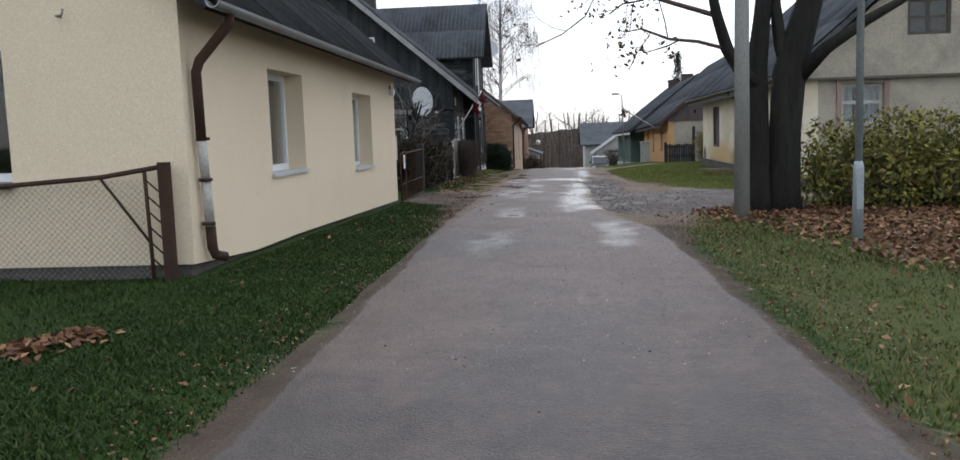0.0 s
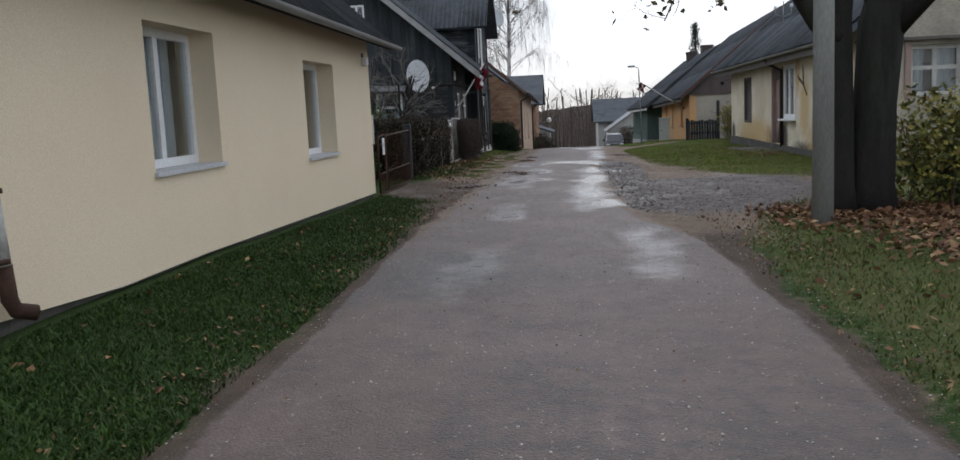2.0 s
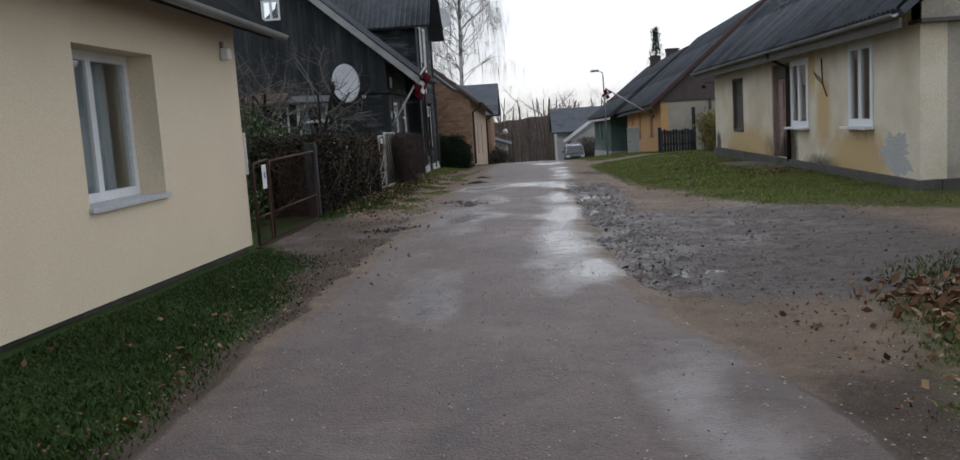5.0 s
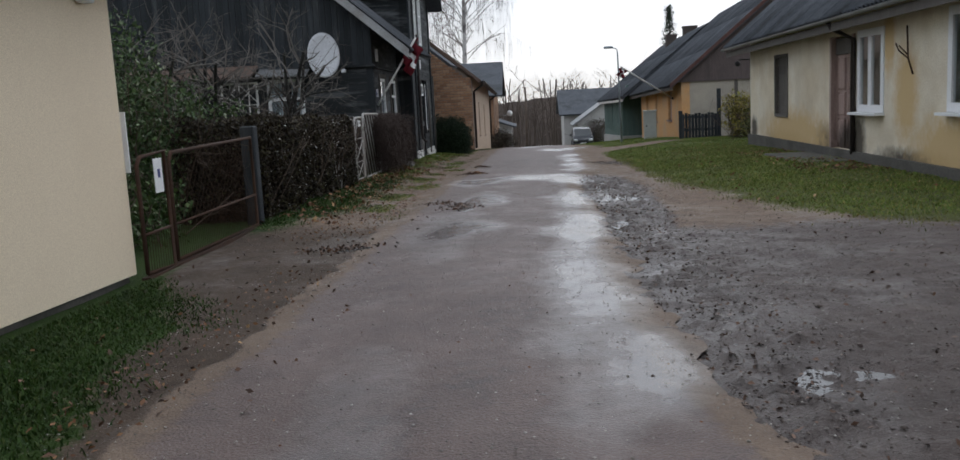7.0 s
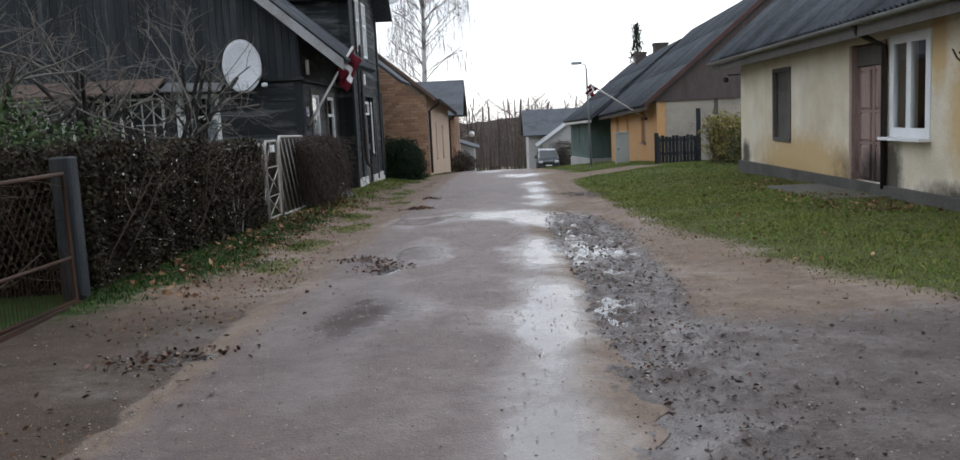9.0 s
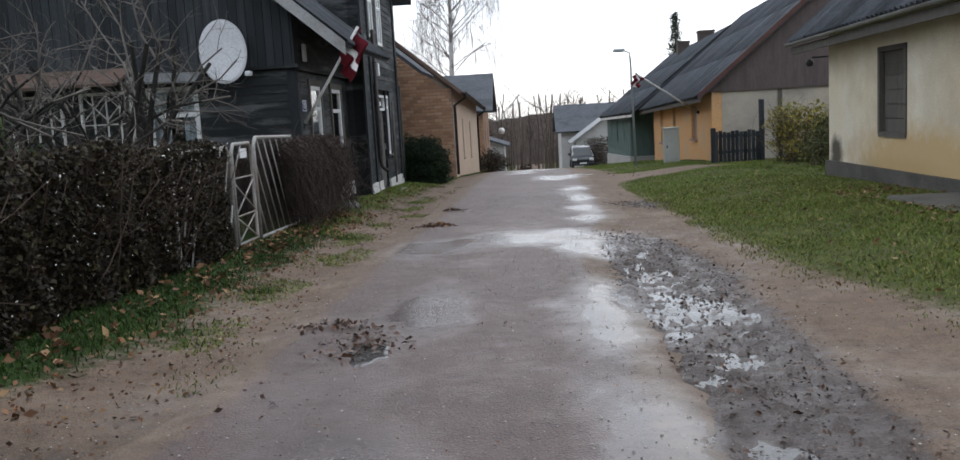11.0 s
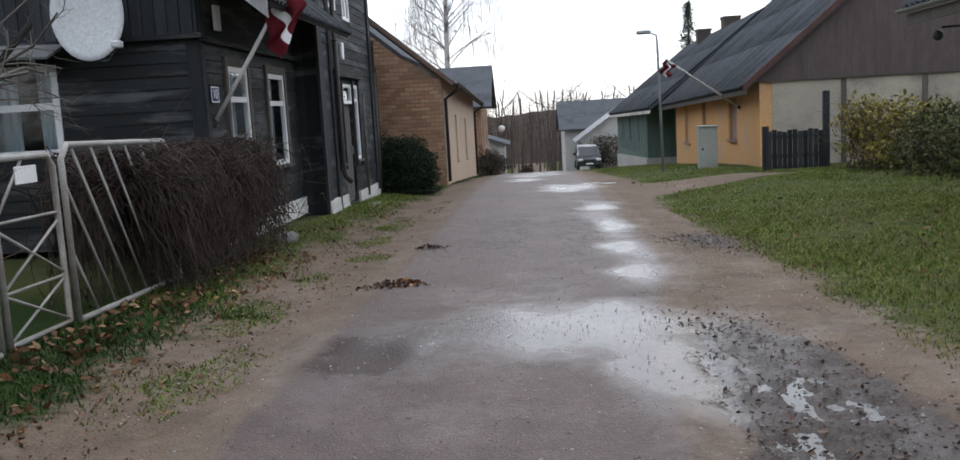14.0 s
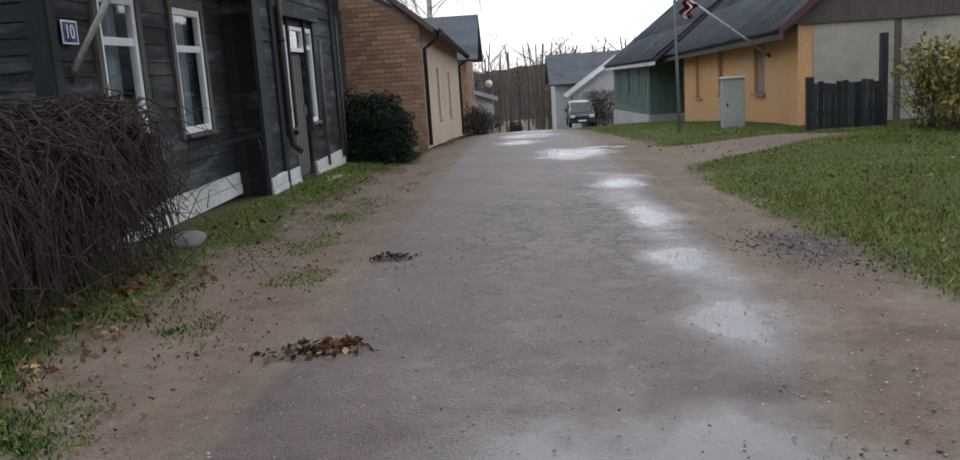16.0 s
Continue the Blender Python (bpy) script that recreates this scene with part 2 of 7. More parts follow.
LITTER = leaf_mat("fallen_brown_leaves", [(0, (0.07, 0.034, 0.019)), (0.5, (0.145, 0.07, 0.036)), (0.8, (0.22, 0.115, 0.06)), (1, (0.34, 0.225, 0.12))])
DARKLITTER = leaf_mat("wet_dark_leaves", [(0, (0.03, 0.02, 0.016)), (0.6, (0.07, 0.04, 0.028)), (1, (0.15, 0.08, 0.05))], rough=0.4)
HEDGELEAF = leaf_mat("brown_hedge_leaves", [(0, (0.010, 0.008, 0.005)), (0.5, (0.024, 0.018, 0.011)), (0.85, (0.042, 0.03, 0.017)), (1, (0.07, 0.066, 0.028))])
DARKGREEN = leaf_mat("dark_evergreen_leaves", [(0, (0.005, 0.014, 0.006)), (0.6, (0.01, 0.024, 0.01)), (1, (0.03, 0.05, 0.022))])
YELLOWLEAF = leaf_mat("yellow_green_leaves", [(0, (0.05, 0.06, 0.015)), (0.35, (0.13, 0.135, 0.03)), (0.8, (0.31, 0.28, 0.065)), (1, (0.10, 0.06, 0.025))])
GOLDLEAF = leaf_mat("golden_green_leaves", [(0, (0.10, 0.11, 0.025)), (0.5, (0.26, 0.235, 0.05)), (0.85, (0.42, 0.35, 0.08)), (1, (0.14, 0.09, 0.035))])
OLIVELEAF = leaf_mat("olive_green_leaves", [(0, (0.03, 0.045, 0.014)), (0.5, (0.06, 0.08, 0.022)), (0.9, (0.12, 0.13, 0.04)), (1, (0.2, 0.18, 0.07))])
GREENLEAF = leaf_mat("green_shrub_leaves", [(0, (0.018, 0.04, 0.012)), (0.6, (0.04, 0.075, 0.02)), (0.93, (0.07, 0.11, 0.035)), (1, (0.3, 0.34, 0.25))])
BROWNLEAF = leaf_mat("last_withered_leaves", [(0, (0.05, 0.035, 0.02)), (1, (0.14, 0.1, 0.05))])

GLASS, nt, p = node_mat("window_glass")
p.inputs["Base Color"].default_value = (0.85, 0.9, 0.9, 1)
p.inputs["Roughness"].default_value = 0.03
p.inputs["Transmission Weight"].default_value = 1.0
p.inputs["IOR"].default_value = 1.45

BRICK, nt, p = node_mat("orange_brown_brick")
v = coords(nt)
oi = nt.nodes.new("ShaderNodeObjectInfo")
isl = nt.nodes.new("ShaderNodeNewGeometry")
pick = mathn(nt, "FRACT", mathn(nt, "ADD", oi.outputs["Random"], isl.outputs["Random Per Island"]))
tone = ramp(nt, pick, [(0.0, (0.20, 0.105, 0.065)), (0.3, (0.36, 0.195, 0.115)), (0.65, (0.47, 0.285, 0.175)), (0.9, (0.56, 0.38, 0.25)), (1.0, (0.24, 0.14, 0.09))])
tone = mix(nt, 0.45, tone, ramp(nt, noise_node(nt, v, 30, 5), [(0.3, (0.20, 0.095, 0.055)), (0.7, (0.56, 0.34, 0.20))]))
soot = ramp(nt, noise_node(nt, v, 0.8, 6), [(0.45, (0, 0, 0)), (0.75, (0.4, 0.4, 0.4))])
nt.links.new(mix(nt, soot, tone, (0.17, 0.10, 0.07)), p.inputs["Base Color"])
p.inputs["Roughness"].default_value = 0.9
bump(nt, p, noise_node(nt, v, 60, 4), 0.4, 0.006)
MORTAR = surface("grey_brown_mortar", (0.20, 0.155, 0.13), (0.29, 0.235, 0.195), 40, 3, (0.10, 0.08, 0.065), 0.6, rough=0.95, bumps=0.4)


def noise_colour(nt, vec, scale):
    n = nt.nodes.new("ShaderNodeTexNoise")
    n.inputs["Scale"].default_value = scale
    nt.links.new(vec, n.inputs["Vector"])
    return n.outputs["Color"]


def ground_mat(name, zones, crackled=False):
    """zones: attribute name, two colours, roughness; laid over one another by the attribute with a torn edge."""
    m, nt, p = node_mat(name)
    v = coords(nt)
    n1, n2, n3 = noise_node(nt, v, 1.1, 8, 0.65), noise_node(nt, v, 9, 8, 0.7), noise_node(nt, v, 90, 4, 0.7)
    vor = nt.nodes.new("ShaderNodeTexVoronoi")
    vor.inputs["Scale"].default_value = 70
    nt.links.new(v, vor.inputs["Vector"])
    col = rough = None
    for attr, a, b, r in zones:
        c = mix(nt, ramp(nt, n1, [(0.35, (0, 0, 0)), (0.65, (1, 1, 1))]), a, b)
        c = mix(nt, 0.32, c, ramp(nt, n2, [(0.3, tuple(k * 0.55 for k in a)), (0.72, tuple(k * 1.3 for k in b))]))
        c = mix(nt, 0.35, c, ramp(nt, n3, [(0.3, tuple(k * 0.45 for k in a)), (0.5, b), (0.74, tuple(k * 1.9 for k in b))]))
        if attr is None:
            col, rough = c, r
            continue
        at = nt.nodes.new("ShaderNodeAttribute")
        at.attribute_name = attr
        f = mathn(nt, "ADD", at.outputs["Fac"], mathn(nt, "MULTIPLY", mathn(nt, "SUBTRACT", n2, 0.5), 0.9))
        f = mathn(nt, "ADD", f, mathn(nt, "MULTIPLY", mathn(nt, "SUBTRACT", n1, 0.5), 0.5))
        f = ramp(nt, f, [(0.38, (0, 0, 0)), (0.62, (1, 1, 1))])
        col = mix(nt, f, col, c)
        rough = mix(nt, f, (rough,) * 3 if isinstance(rough, float) else rough, (r,) * 3)
    specks = ramp(nt, noise_node(nt, v, 95, 2, 0.5), [(0.64, (0, 0, 0)), (0.70, (0.55, 0.55, 0.55))])
    col = mix(nt, specks, col, (0.27, 0.25, 0.24))
    pits = ramp(nt, noise_node(nt, v, 42, 3, 0.6), [(0.28, (0.5, 0.5, 0.5)), (0.42, (0, 0, 0))])
    col = mix(nt, pits, col, (0.03, 0.026, 0.025))
    warp = mix(nt, 0.12, v, noise_colour(nt, v, 2.5), "ADD")
    ck = nt.nodes.new("ShaderNodeTexVoronoi")
    ck.feature = "DISTANCE_TO_EDGE"
    ck.inputs["Scale"].default_value = 4.2
    nt.links.new(warp, ck.inputs["Vector"])
    cracks = ramp(nt, ck.outputs["Distance"], [(0.0, (1, 1, 1)), (0.03, (1, 1, 1)), (0.085, (0, 0, 0))])
    fissured = nt.nodes.new("ShaderNodeAttribute")
    fissured.attribute_name = "crack"
    worn = mathn(nt, "ADD", ramp(nt, noise_node(nt, v, 0.35, 3), [(0.5, (0, 0, 0)), (0.66, (0.35, 0.35, 0.35))]), fissured.outputs["Fac"], True)
    cracks = mathn(nt, "MULTIPLY", cracks, worn)
    if crackled:
        col = mix(nt, mathn(nt, "MULTIPLY", cracks, 0.75), col, (0.03, 0.025, 0.025))
    blotch = ramp(nt, noise_node(nt, v, 3.4, 6, 0.7), [(0.36, (0.72, 0.72, 0.73)), (0.5, (1, 1, 1)), (0.66, (1.14, 1.12, 1.1))])
    col = mix(nt, 0.7, col, blotch, "MULTIPLY")
    wet = nt.nodes.new("ShaderNodeAttribute")
    wet.attribute_name = "wet"
    wf = mathn(nt, "ADD", wet.outputs["Fac"], mathn(nt, "MULTIPLY", mathn(nt, "SUBTRACT", n1, 0.5), 1.25))
    wf = mathn(nt, "ADD", wf, mathn(nt, "MULTIPLY", mathn(nt, "SUBTRACT", n2, 0.5), 0.5))
    wf = ramp(nt, wf, [(0.3, (0, 0, 0)), (0.98, (1, 1, 1))])
    col = mix(nt, mathn(nt, "MULTIPLY", wf, 0.35), col, (0.05, 0.049, 0.05))
    rough = mix(nt, wf, rough, (0.2,) * 3)
    nt.links.new(col, p.inputs["Base Color"])
    nt.links.new(rough, p.inputs["Roughness"])
    nt.links.new(mathn(nt, "ADD", 0.3 if crackled else 0.14, mathn(nt, "MULTIPLY", wf, 0.25 if crackled else 0.4)), p.inputs["Specular IOR Level"])
    h = mathn(nt, "ADD", mathn(nt, "MULTIPLY", n2, 0.55), mathn(nt, "MULTIPLY", vor.outputs["Distance"], 0.6))
    h = mathn(nt, "ADD", h, mathn(nt, "MULTIPLY", n3, 0.5))
    churn = nt.nodes.new("ShaderNodeAttribute")
    churn.attribute_name = "churn"
    lumps = mathn(nt, "MULTIPLY", noise_node(nt, v, 13, 5, 0.75), 4.5)
    h = mathn(nt, "ADD", h, mathn(nt, "MULTIPLY", lumps, churn.outputs["Fac"]))
    b = nt.nodes.new("ShaderNodeBump")
    b.inputs["Distance"].default_value = 0.02
    nt.links.new(mathn(nt, "SUBTRACT", 0.6, mathn(nt, "MULTIPLY", wf, 0.55)), b.inputs["Strength"])
    nt.links.new(h, b.inputs["Height"])
    nt.links.new(b.outputs[0], p.inputs["Normal"])
    return m


DIRT_A, DIRT_B = (0.104, 0.074, 0.056), (0.184, 0.137, 0.104)
SOIL = ground_mat("soil_and_turf", [(None, (0.015, 0.034, 0.005), (0.027, 0.052, 0.009), 0.95), ("straw", (0.036, 0.052, 0.011), (0.072, 0.080, 0.024), 0.95), ("dirt", DIRT_A, DIRT_B, 0.85),
                                    ("earth", (0.042, 0.031, 0.024), (0.082, 0.061, 0.047), 0.9),
                                    ("mud", (0.043, 0.033, 0.030), (0.086, 0.068, 0.062), 0.55)])
ASPHALT = ground_mat("worn_wet_asphalt", [(None, (0.041, 0.035, 0.035), (0.078, 0.068, 0.067), 0.5), ("red", (0.068, 0.047, 0.042), (0.128, 0.094, 0.085), 0.55),
                                          ("dirt", DIRT_A, DIRT_B, 0.85), ("earth", (0.042, 0.031, 0.024), (0.082, 0.061, 0.047), 0.9)], True)
WATER, nt, p = node_mat("puddle_water")
p.inputs["Base Color"].default_value = (0.06, 0.056, 0.054, 1)
v = coords(nt)
nt.links.new(ramp(nt, noise_node(nt, v, 3.0, 5), [(0.35, (0.06, 0.06, 0.06)), (0.7, (0.32, 0.32, 0.32))]), p.inputs["Roughness"])
bump(nt, p, noise_node(nt, v, 9.0, 4), 0.25, 0.012)


# ---- building blocks ----
def thing(name, x, y, z, label, category, group="", kind=""):
    ob = new(name)
    ob.empty_display_size = 0.2
    ob.matrix_basis = pose(x, y, z)
    return tagged(ob, label, category, group, kind)


def full(ob):
    return ob.matrix_basis.copy() if ob.parent is None else full(ob.parent) @ ob.matrix_parent_inverse @ ob.matrix_basis


def finish(name, me, material, parent=None, label="", smooth=False):
    me.materials.append(material)
    if smooth:
        me.polygons.foreach_set("use_smooth", [True] * len(me.polygons))
    ob = new(name, me)
    if parent is not None:
        ob.parent = parent
        ob.matrix_parent_inverse = full(parent).inverted()
    if label:
        ob["label"] = label
    return ob


def part(name, bm, material, parent=None, label="", smooth=False):
    me = bpy.data.meshes.new(name)
    bmesh.ops.recalc_face_normals(bm, faces=bm.faces)
    bm.to_mesh(me)
    bm.free()
    return finish(name, me, material, parent, label, smooth)


def hexa(bm, pts):
    v = [bm.verts.new(q) for q in pts]
    for f in ((0, 1, 2, 3), (7, 6, 5, 4), (0, 4, 5, 1), (1, 5, 6, 2), (2, 6, 7, 3), (3, 7, 4, 0)):
        bm.faces.new([v[i] for i in f])


def box(bm, x0, x1, y0, y1, z0, z1):
    hexa(bm, [(x0, y0, z0), (x1, y0, z0), (x1, y1, z0), (x0, y1, z0), (x0, y0, z1), (x1, y0, z1), (x1, y1, z1), (x0, y1, z1)])


def boxed(name, material, parent, dims, label="", bevel=0.0):
    bm = bmesh.new()
    box(bm, *dims)
    if bevel:
        bmesh.ops.bevel(bm, geom=bm.edges[:], offset=bevel, segments=1, affect="EDGES")
    return part(name, bm, material, parent, label)


def at(axis, a, u, z):
    return (a, u, z) if axis == "x" else (u, a, z)


def cell(bm, axis, a0, a1, u0, u1, b0, b1, t0, t1):
    hexa(bm, [at(axis, a0, u0, b0), at(axis, a1, u0, b0), at(axis, a1, u1, b1), at(axis, a0, u1, b1),
              at(axis, a0, u0, t0), at(axis, a1, u0, t0), at(axis, a1, u1, t1), at(axis, a0, u1, t1)])


def line(*pts):
    xs, ys = [q[0] for q in pts], [q[1] for q in pts]
    return lambda u: float(np.interp(u, xs, ys))


def wall(name, material, parent, axis, a0, a1, u0, u1, bot, top, openings=(), breaks=(), label=""):
    """A wall between the planes a0 and a1 with openings (u0, u1, z0, z1) cut through."""
    bm = bmesh.new()
    us = sorted({u0, u1, *[b for b in breaks if u0 < b < u1], *[c for o in openings for c in o[:2]]})
    for p, q in zip(us, us[1:]):
        holes = sorted((o[2], o[3]) for o in openings if o[0] <= p + 1e-6 and o[1] >= q - 1e-6)
        lo = (bot(p), bot(q))
        for z0, z1 in holes:
            cell(bm, axis, a0, a1, p, q, *lo, z0, z0)
            lo = (z1, z1)
        cell(bm, axis, a0, a1, p, q, *lo, top(p), top(q))
    bmesh.ops.remove_doubles(bm, verts=bm.verts, dist=0.0005)
    return part(name, bm, material, parent, label)


def roof_slab(bm, a, b, c, d, thick):
    """A slab under the four corners a b (eave) c d (ridge)."""
    a, b, c, d = (Vector(q) for q in (a, b, c, d))
    n = (b - a).cross(d - a).normalized()
    n = n if n.z > 0 else -n
    hexa(bm, [q - n * thick for q in (a, b, c, d)] + [a, b, c, d])


def tube(bm, pts, radii, sides=8, cap=True):
    """A tube along points, with a radius for each."""
    pts = [Vector(q) for q in pts]
    rings = []
    for i, q in enumerate(pts):
        d = (pts[min(i + 1, len(pts) - 1)] - pts[max(i - 1, 0)]).normalized()
        e = d.orthogonal().normalized() if i == 0 else (rings_dir - d * rings_dir.dot(d)).normalized()
        rings_dir = e
        f = d.cross(e)
        r = radii[i] if hasattr(radii, "__len__") else radii
        rings.append([bm.verts.new(q + r * (math.cos(2 * math.pi * k / sides) * e + math.sin(2 * math.pi * k / sides) * f)) for k in range(sides)])
    for r0, r1 in zip(rings, rings[1:]):
        for k in range(sides):
            bm.faces.new((r0[k], r0[(k + 1) % sides], r1[(k + 1) % sides], r1[k]))
    if cap:
        bm.faces.new(rings[0][::-1])
        bm.faces.new(rings[-1])


def tubed(name, material, parent, pts, radii, sides=8, label=""):
    bm = bmesh.new()
    tube(bm, pts, radii, sides)
    return part(name, bm, material, parent, label, smooth=sides > 5)


def window(parent, axis, a, out, u0, u1, z0, z1, posts=(), bars=(), w=0.07, material=None, sill=None, sill_out=0.06, curtain=False, name="window", pane_rows=True, label=""):
    """A framed window in the plane a; out is +1 or -1, the way that it faces. posts and bars at fractions of its width and height."""
    material = material or WHITE
    bm = bmesh.new()
    d0, d1 = sorted((a, a - out * 0.07))
    for q0, q1, r0, r1 in ((u0, u0 + w, z0, z1), (u1 - w, u1, z0, z1), (u0 + w, u1 - w, z0, z0 + w), (u0 + w, u1 - w, z1 - w, z1)):
        cell(bm, axis, d0, d1, q0, q1, r0, r0, r1, r1)
    fr = part(name, bm, material, parent, label)
    for f in posts:
        c = u0 + (u1 - u0) * f
        bm = bmesh.new()
        cell(bm, axis, d0 + 0.005, d1 - 0.005, c - w * 0.55, c + w * 0.55, z0 + w, z0 + w, z1 - w, z1 - w)
        part("mullion", bm, material, fr)
    for f in bars:
        c = z0 + (z1 - z0) * f
        bm = bmesh.new()
        cell(bm, axis, d0 + 0.008, d1 - 0.008, u0 + w, u1 - w, c - w * 0.5, c - w * 0.5, c + w * 0.5, c + w * 0.5)
        part("transom_bar", bm, material, fr)
    us = [u0 + w] + [u0 + (u1 - u0) * f for f in posts] + [u1 - w]
    zs = [z0 + w] + [z0 + (z1 - z0) * f for f in bars] + [z1 - w]
    c = (d0 + d1) / 2
    for p0, p1 in zip(us, us[1:]):
        for r0, r1 in zip(zs, zs[1:]):
            bm = bmesh.new()
            cell(bm, axis, c - 0.004, c + 0.004, p0 - 0.004, p1 + 0.004, r0 - 0.004, r0 - 0.004, r1 + 0.004, r1 + 0.004)
            g = part("pane", bm, GLASS, fr)
            g.visible_shadow = False
    if sill:
        bm = bmesh.new()
        e0, e1 = sorted((a - out * 0.02, a + out * sill_out))
        cell(bm, axis, e0, e1, u0 - 0.03, u1 + 0.03, z0 - 0.045, z0 - 0.045, z0 - 0.004, z0 - 0.004)
        part("window_sill", bm, sill, fr)
    if curtain:
        bm = bmesh.new()
        k0 = a - out * 0.22
        n = 26
        prev = None
        for i in range(n + 1):
            u = u0 + (u1 - u0) * i / n
            k = k0 + 0.025 * math.sin(i * 1.9)
            cur = (bm.verts.new(at(axis, k, u, z0)), bm.verts.new(at(axis, k, u, z1)))
            if prev and not (0.38 < i / n < 0.62):
                bm.faces.new((prev[0], cur[0], cur[1], prev[1]))
            prev = cur
        cu = part("curtain", bm, CURTAIN, fr)
    return fr


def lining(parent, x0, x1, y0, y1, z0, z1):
    """Floor and ceiling slabs added inside a house, coloured dark so its rooms look unlit."""
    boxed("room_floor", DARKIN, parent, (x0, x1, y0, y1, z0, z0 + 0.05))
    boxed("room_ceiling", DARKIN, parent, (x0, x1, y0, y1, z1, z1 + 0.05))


# ---- ground and road ----
GY = [-400, -60, 0, 12, 20, 36, 50, 55, 60, 70, 80, 90, 100, 120, 200, 600]
GZ = [0.05, 0.05, 0.0, -0.02, -0.20, -0.52, -0.90, -1.15, -1.42, -2.06, -2.80, -3.54, -4.45, -6.5, -8, -8]


def smooth_np(e0, e1, x):
    t = np.clip((x - e0) / (e1 - e0), 0, 1)
    return t * t * (3 - 2 * t)


def road_z(y):
    y = np.asarray(y, float)
    return (np.interp(y - 1.2, GY, GZ) + np.interp(y, GY, GZ) + np.interp(y + 1.2, GY, GZ)) / 3


def ground_z(x, y):
    """Height of the ground: the road's fall, with low banks before the houses."""
    x, y = np.asarray(x, float), np.asarray(y, float)
    z = road_z(y)
    near = 1 - smooth_np(95, 130, y)
    z = z + near * smooth_np(2.3, 5.2, x) * np.interp(y, [0, 14, 22, 30, 47, 60, 80], [0.03, 0.03, 0.03, 0.18, 0.21, 0.12, 0.05])
    z = z + near * smooth_np(-2.3, -3.5, x) * np.interp(y, [0, 8, 19, 22, 25, 48, 60, 90], [0.03, 0.05, 0.0, 0.03, 0.14, 0.12, 0.04, 0.0])
    return z + 0.012 * np.sin(x * 2.1 + y * 1.3) * np.sin(y * 0.9 - x * 0.7)


def gz(x, y):
    return float(ground_z(x, y))


def lattice(i, j, seed):
    h = np.sin(i * 127.1 + j * 311.7 + seed * 74.7) * 43758.5453
    return h - np.floor(h)


def value_noise(x, y, seed=0):
    i, j = np.floor(x), np.floor(y)
    u, v = x - i, y - j
    u, v = u * u * (3 - 2 * u), v * v * (3 - 2 * v)
    a, b = lattice(i, j, seed), lattice(i + 1, j, seed)
    c, d = lattice(i, j + 1, seed), lattice(i + 1, j + 1, seed)
    return (a * (1 - u) + b * u) * (1 - v) + (c * (1 - u) + d * u) * v


def rough_noise(x, y, seed=0, octaves=4):
    """Layered noise about zero, between -1 and 1."""
    x, y = np.asarray(x, float), np.asarray(y, float)
    total, amp, norm = 0.0, 1.0, 0.0
    for k in range(octaves):
        total, norm = total + amp * (value_noise(x, y, seed + k) * 2 - 1), norm + amp
        x, y, amp = x * 2.03 + 11.3, y * 2.03 + 5.7, amp * 0.55
    return total / norm


def road_left(y):
    return np.interp(y, [-60, 4, 9, 16, 20, 23, 30, 36, 42, 50, 60, 90, 130], [-1.65, -1.65, -1.72, -1.9, -1.95, -1.9, -1.8, -1.75, -1.8, -1.75, -1.7, -1.6, -1.6])


def road_right(y):
    return np.interp(y, [-60, 4, 9, 12, 14.5, 17, 20, 23, 27, 29.5, 31, 33, 36, 42, 50, 60, 90, 130], [1.6, 1.55, 1.5, 1.45, 1.1, 0.85, 0.85, 0.95, 0.85, 0.95, 1.2, 1.6, 1.7, 1.85, 2.0, 2.1, 2.4, 2.6])


def dirt_left(y):
    return np.interp(y, [-60, 9, 16, 18, 20, 22, 25, 30, 34, 42, 50, 60, 130], [-1.62, -1.7, -2.0, -2.4, -3.3, -3.4, -2.75, -2.7, -2.85, -2.65, -2.3, -2.0, -1.8])


def dirt_right(y):
    return np.interp(y, [-60, 9, 12, 14, 16.5, 19, 20.7, 22, 23.5, 25, 27, 31, 35, 39, 42, 43.2, 44.2, 45.2, 46, 50, 60, 130], [1.5, 1.5, 1.65, 2.2, 3.4, 6.2, 4.7, 3.7, 3.05, 2.9, 2.7, 2.35, 2.3, 2.2, 2.6, 4.6, 6.2, 4.4, 2.9, 2.5, 2.4, 2.6])


def grid_mesh(name, xs, ys, zfun, attrs):
    X, Yg = np.meshgrid(xs, ys)
    Z = zfun(X, Yg)
    n, m = len(xs), len(ys)
    co = np.stack([X, Yg, Z], -1).reshape(-1, 3)
    i = np.arange(n * m).reshape(m, n)
    faces = np.stack([i[:-1, :-1], i[:-1, 1:], i[1:, 1:], i[1:, :-1]], -1).reshape(-1, 4)
    me = bpy.data.meshes.new(name)
    me.vertices.add(len(co))
    me.vertices.foreach_set("co", co.ravel())
    me.loops.add(faces.size)
    me.loops.foreach_set("vertex_index", faces.ravel())
    me.polygons.add(len(faces))
    me.polygons.foreach_set("loop_start", np.arange(0, faces.size, 4))
    me.update(calc_edges=True)
    for key, fun in attrs.items():
        a = me.attributes.new(key, "FLOAT", "POINT")
        a.data.foreach_set("value", fun(X, Yg).ravel().astype(np.float32))
    me.polygons.foreach_set("use_smooth", [True] * len(me.polygons))
    return me


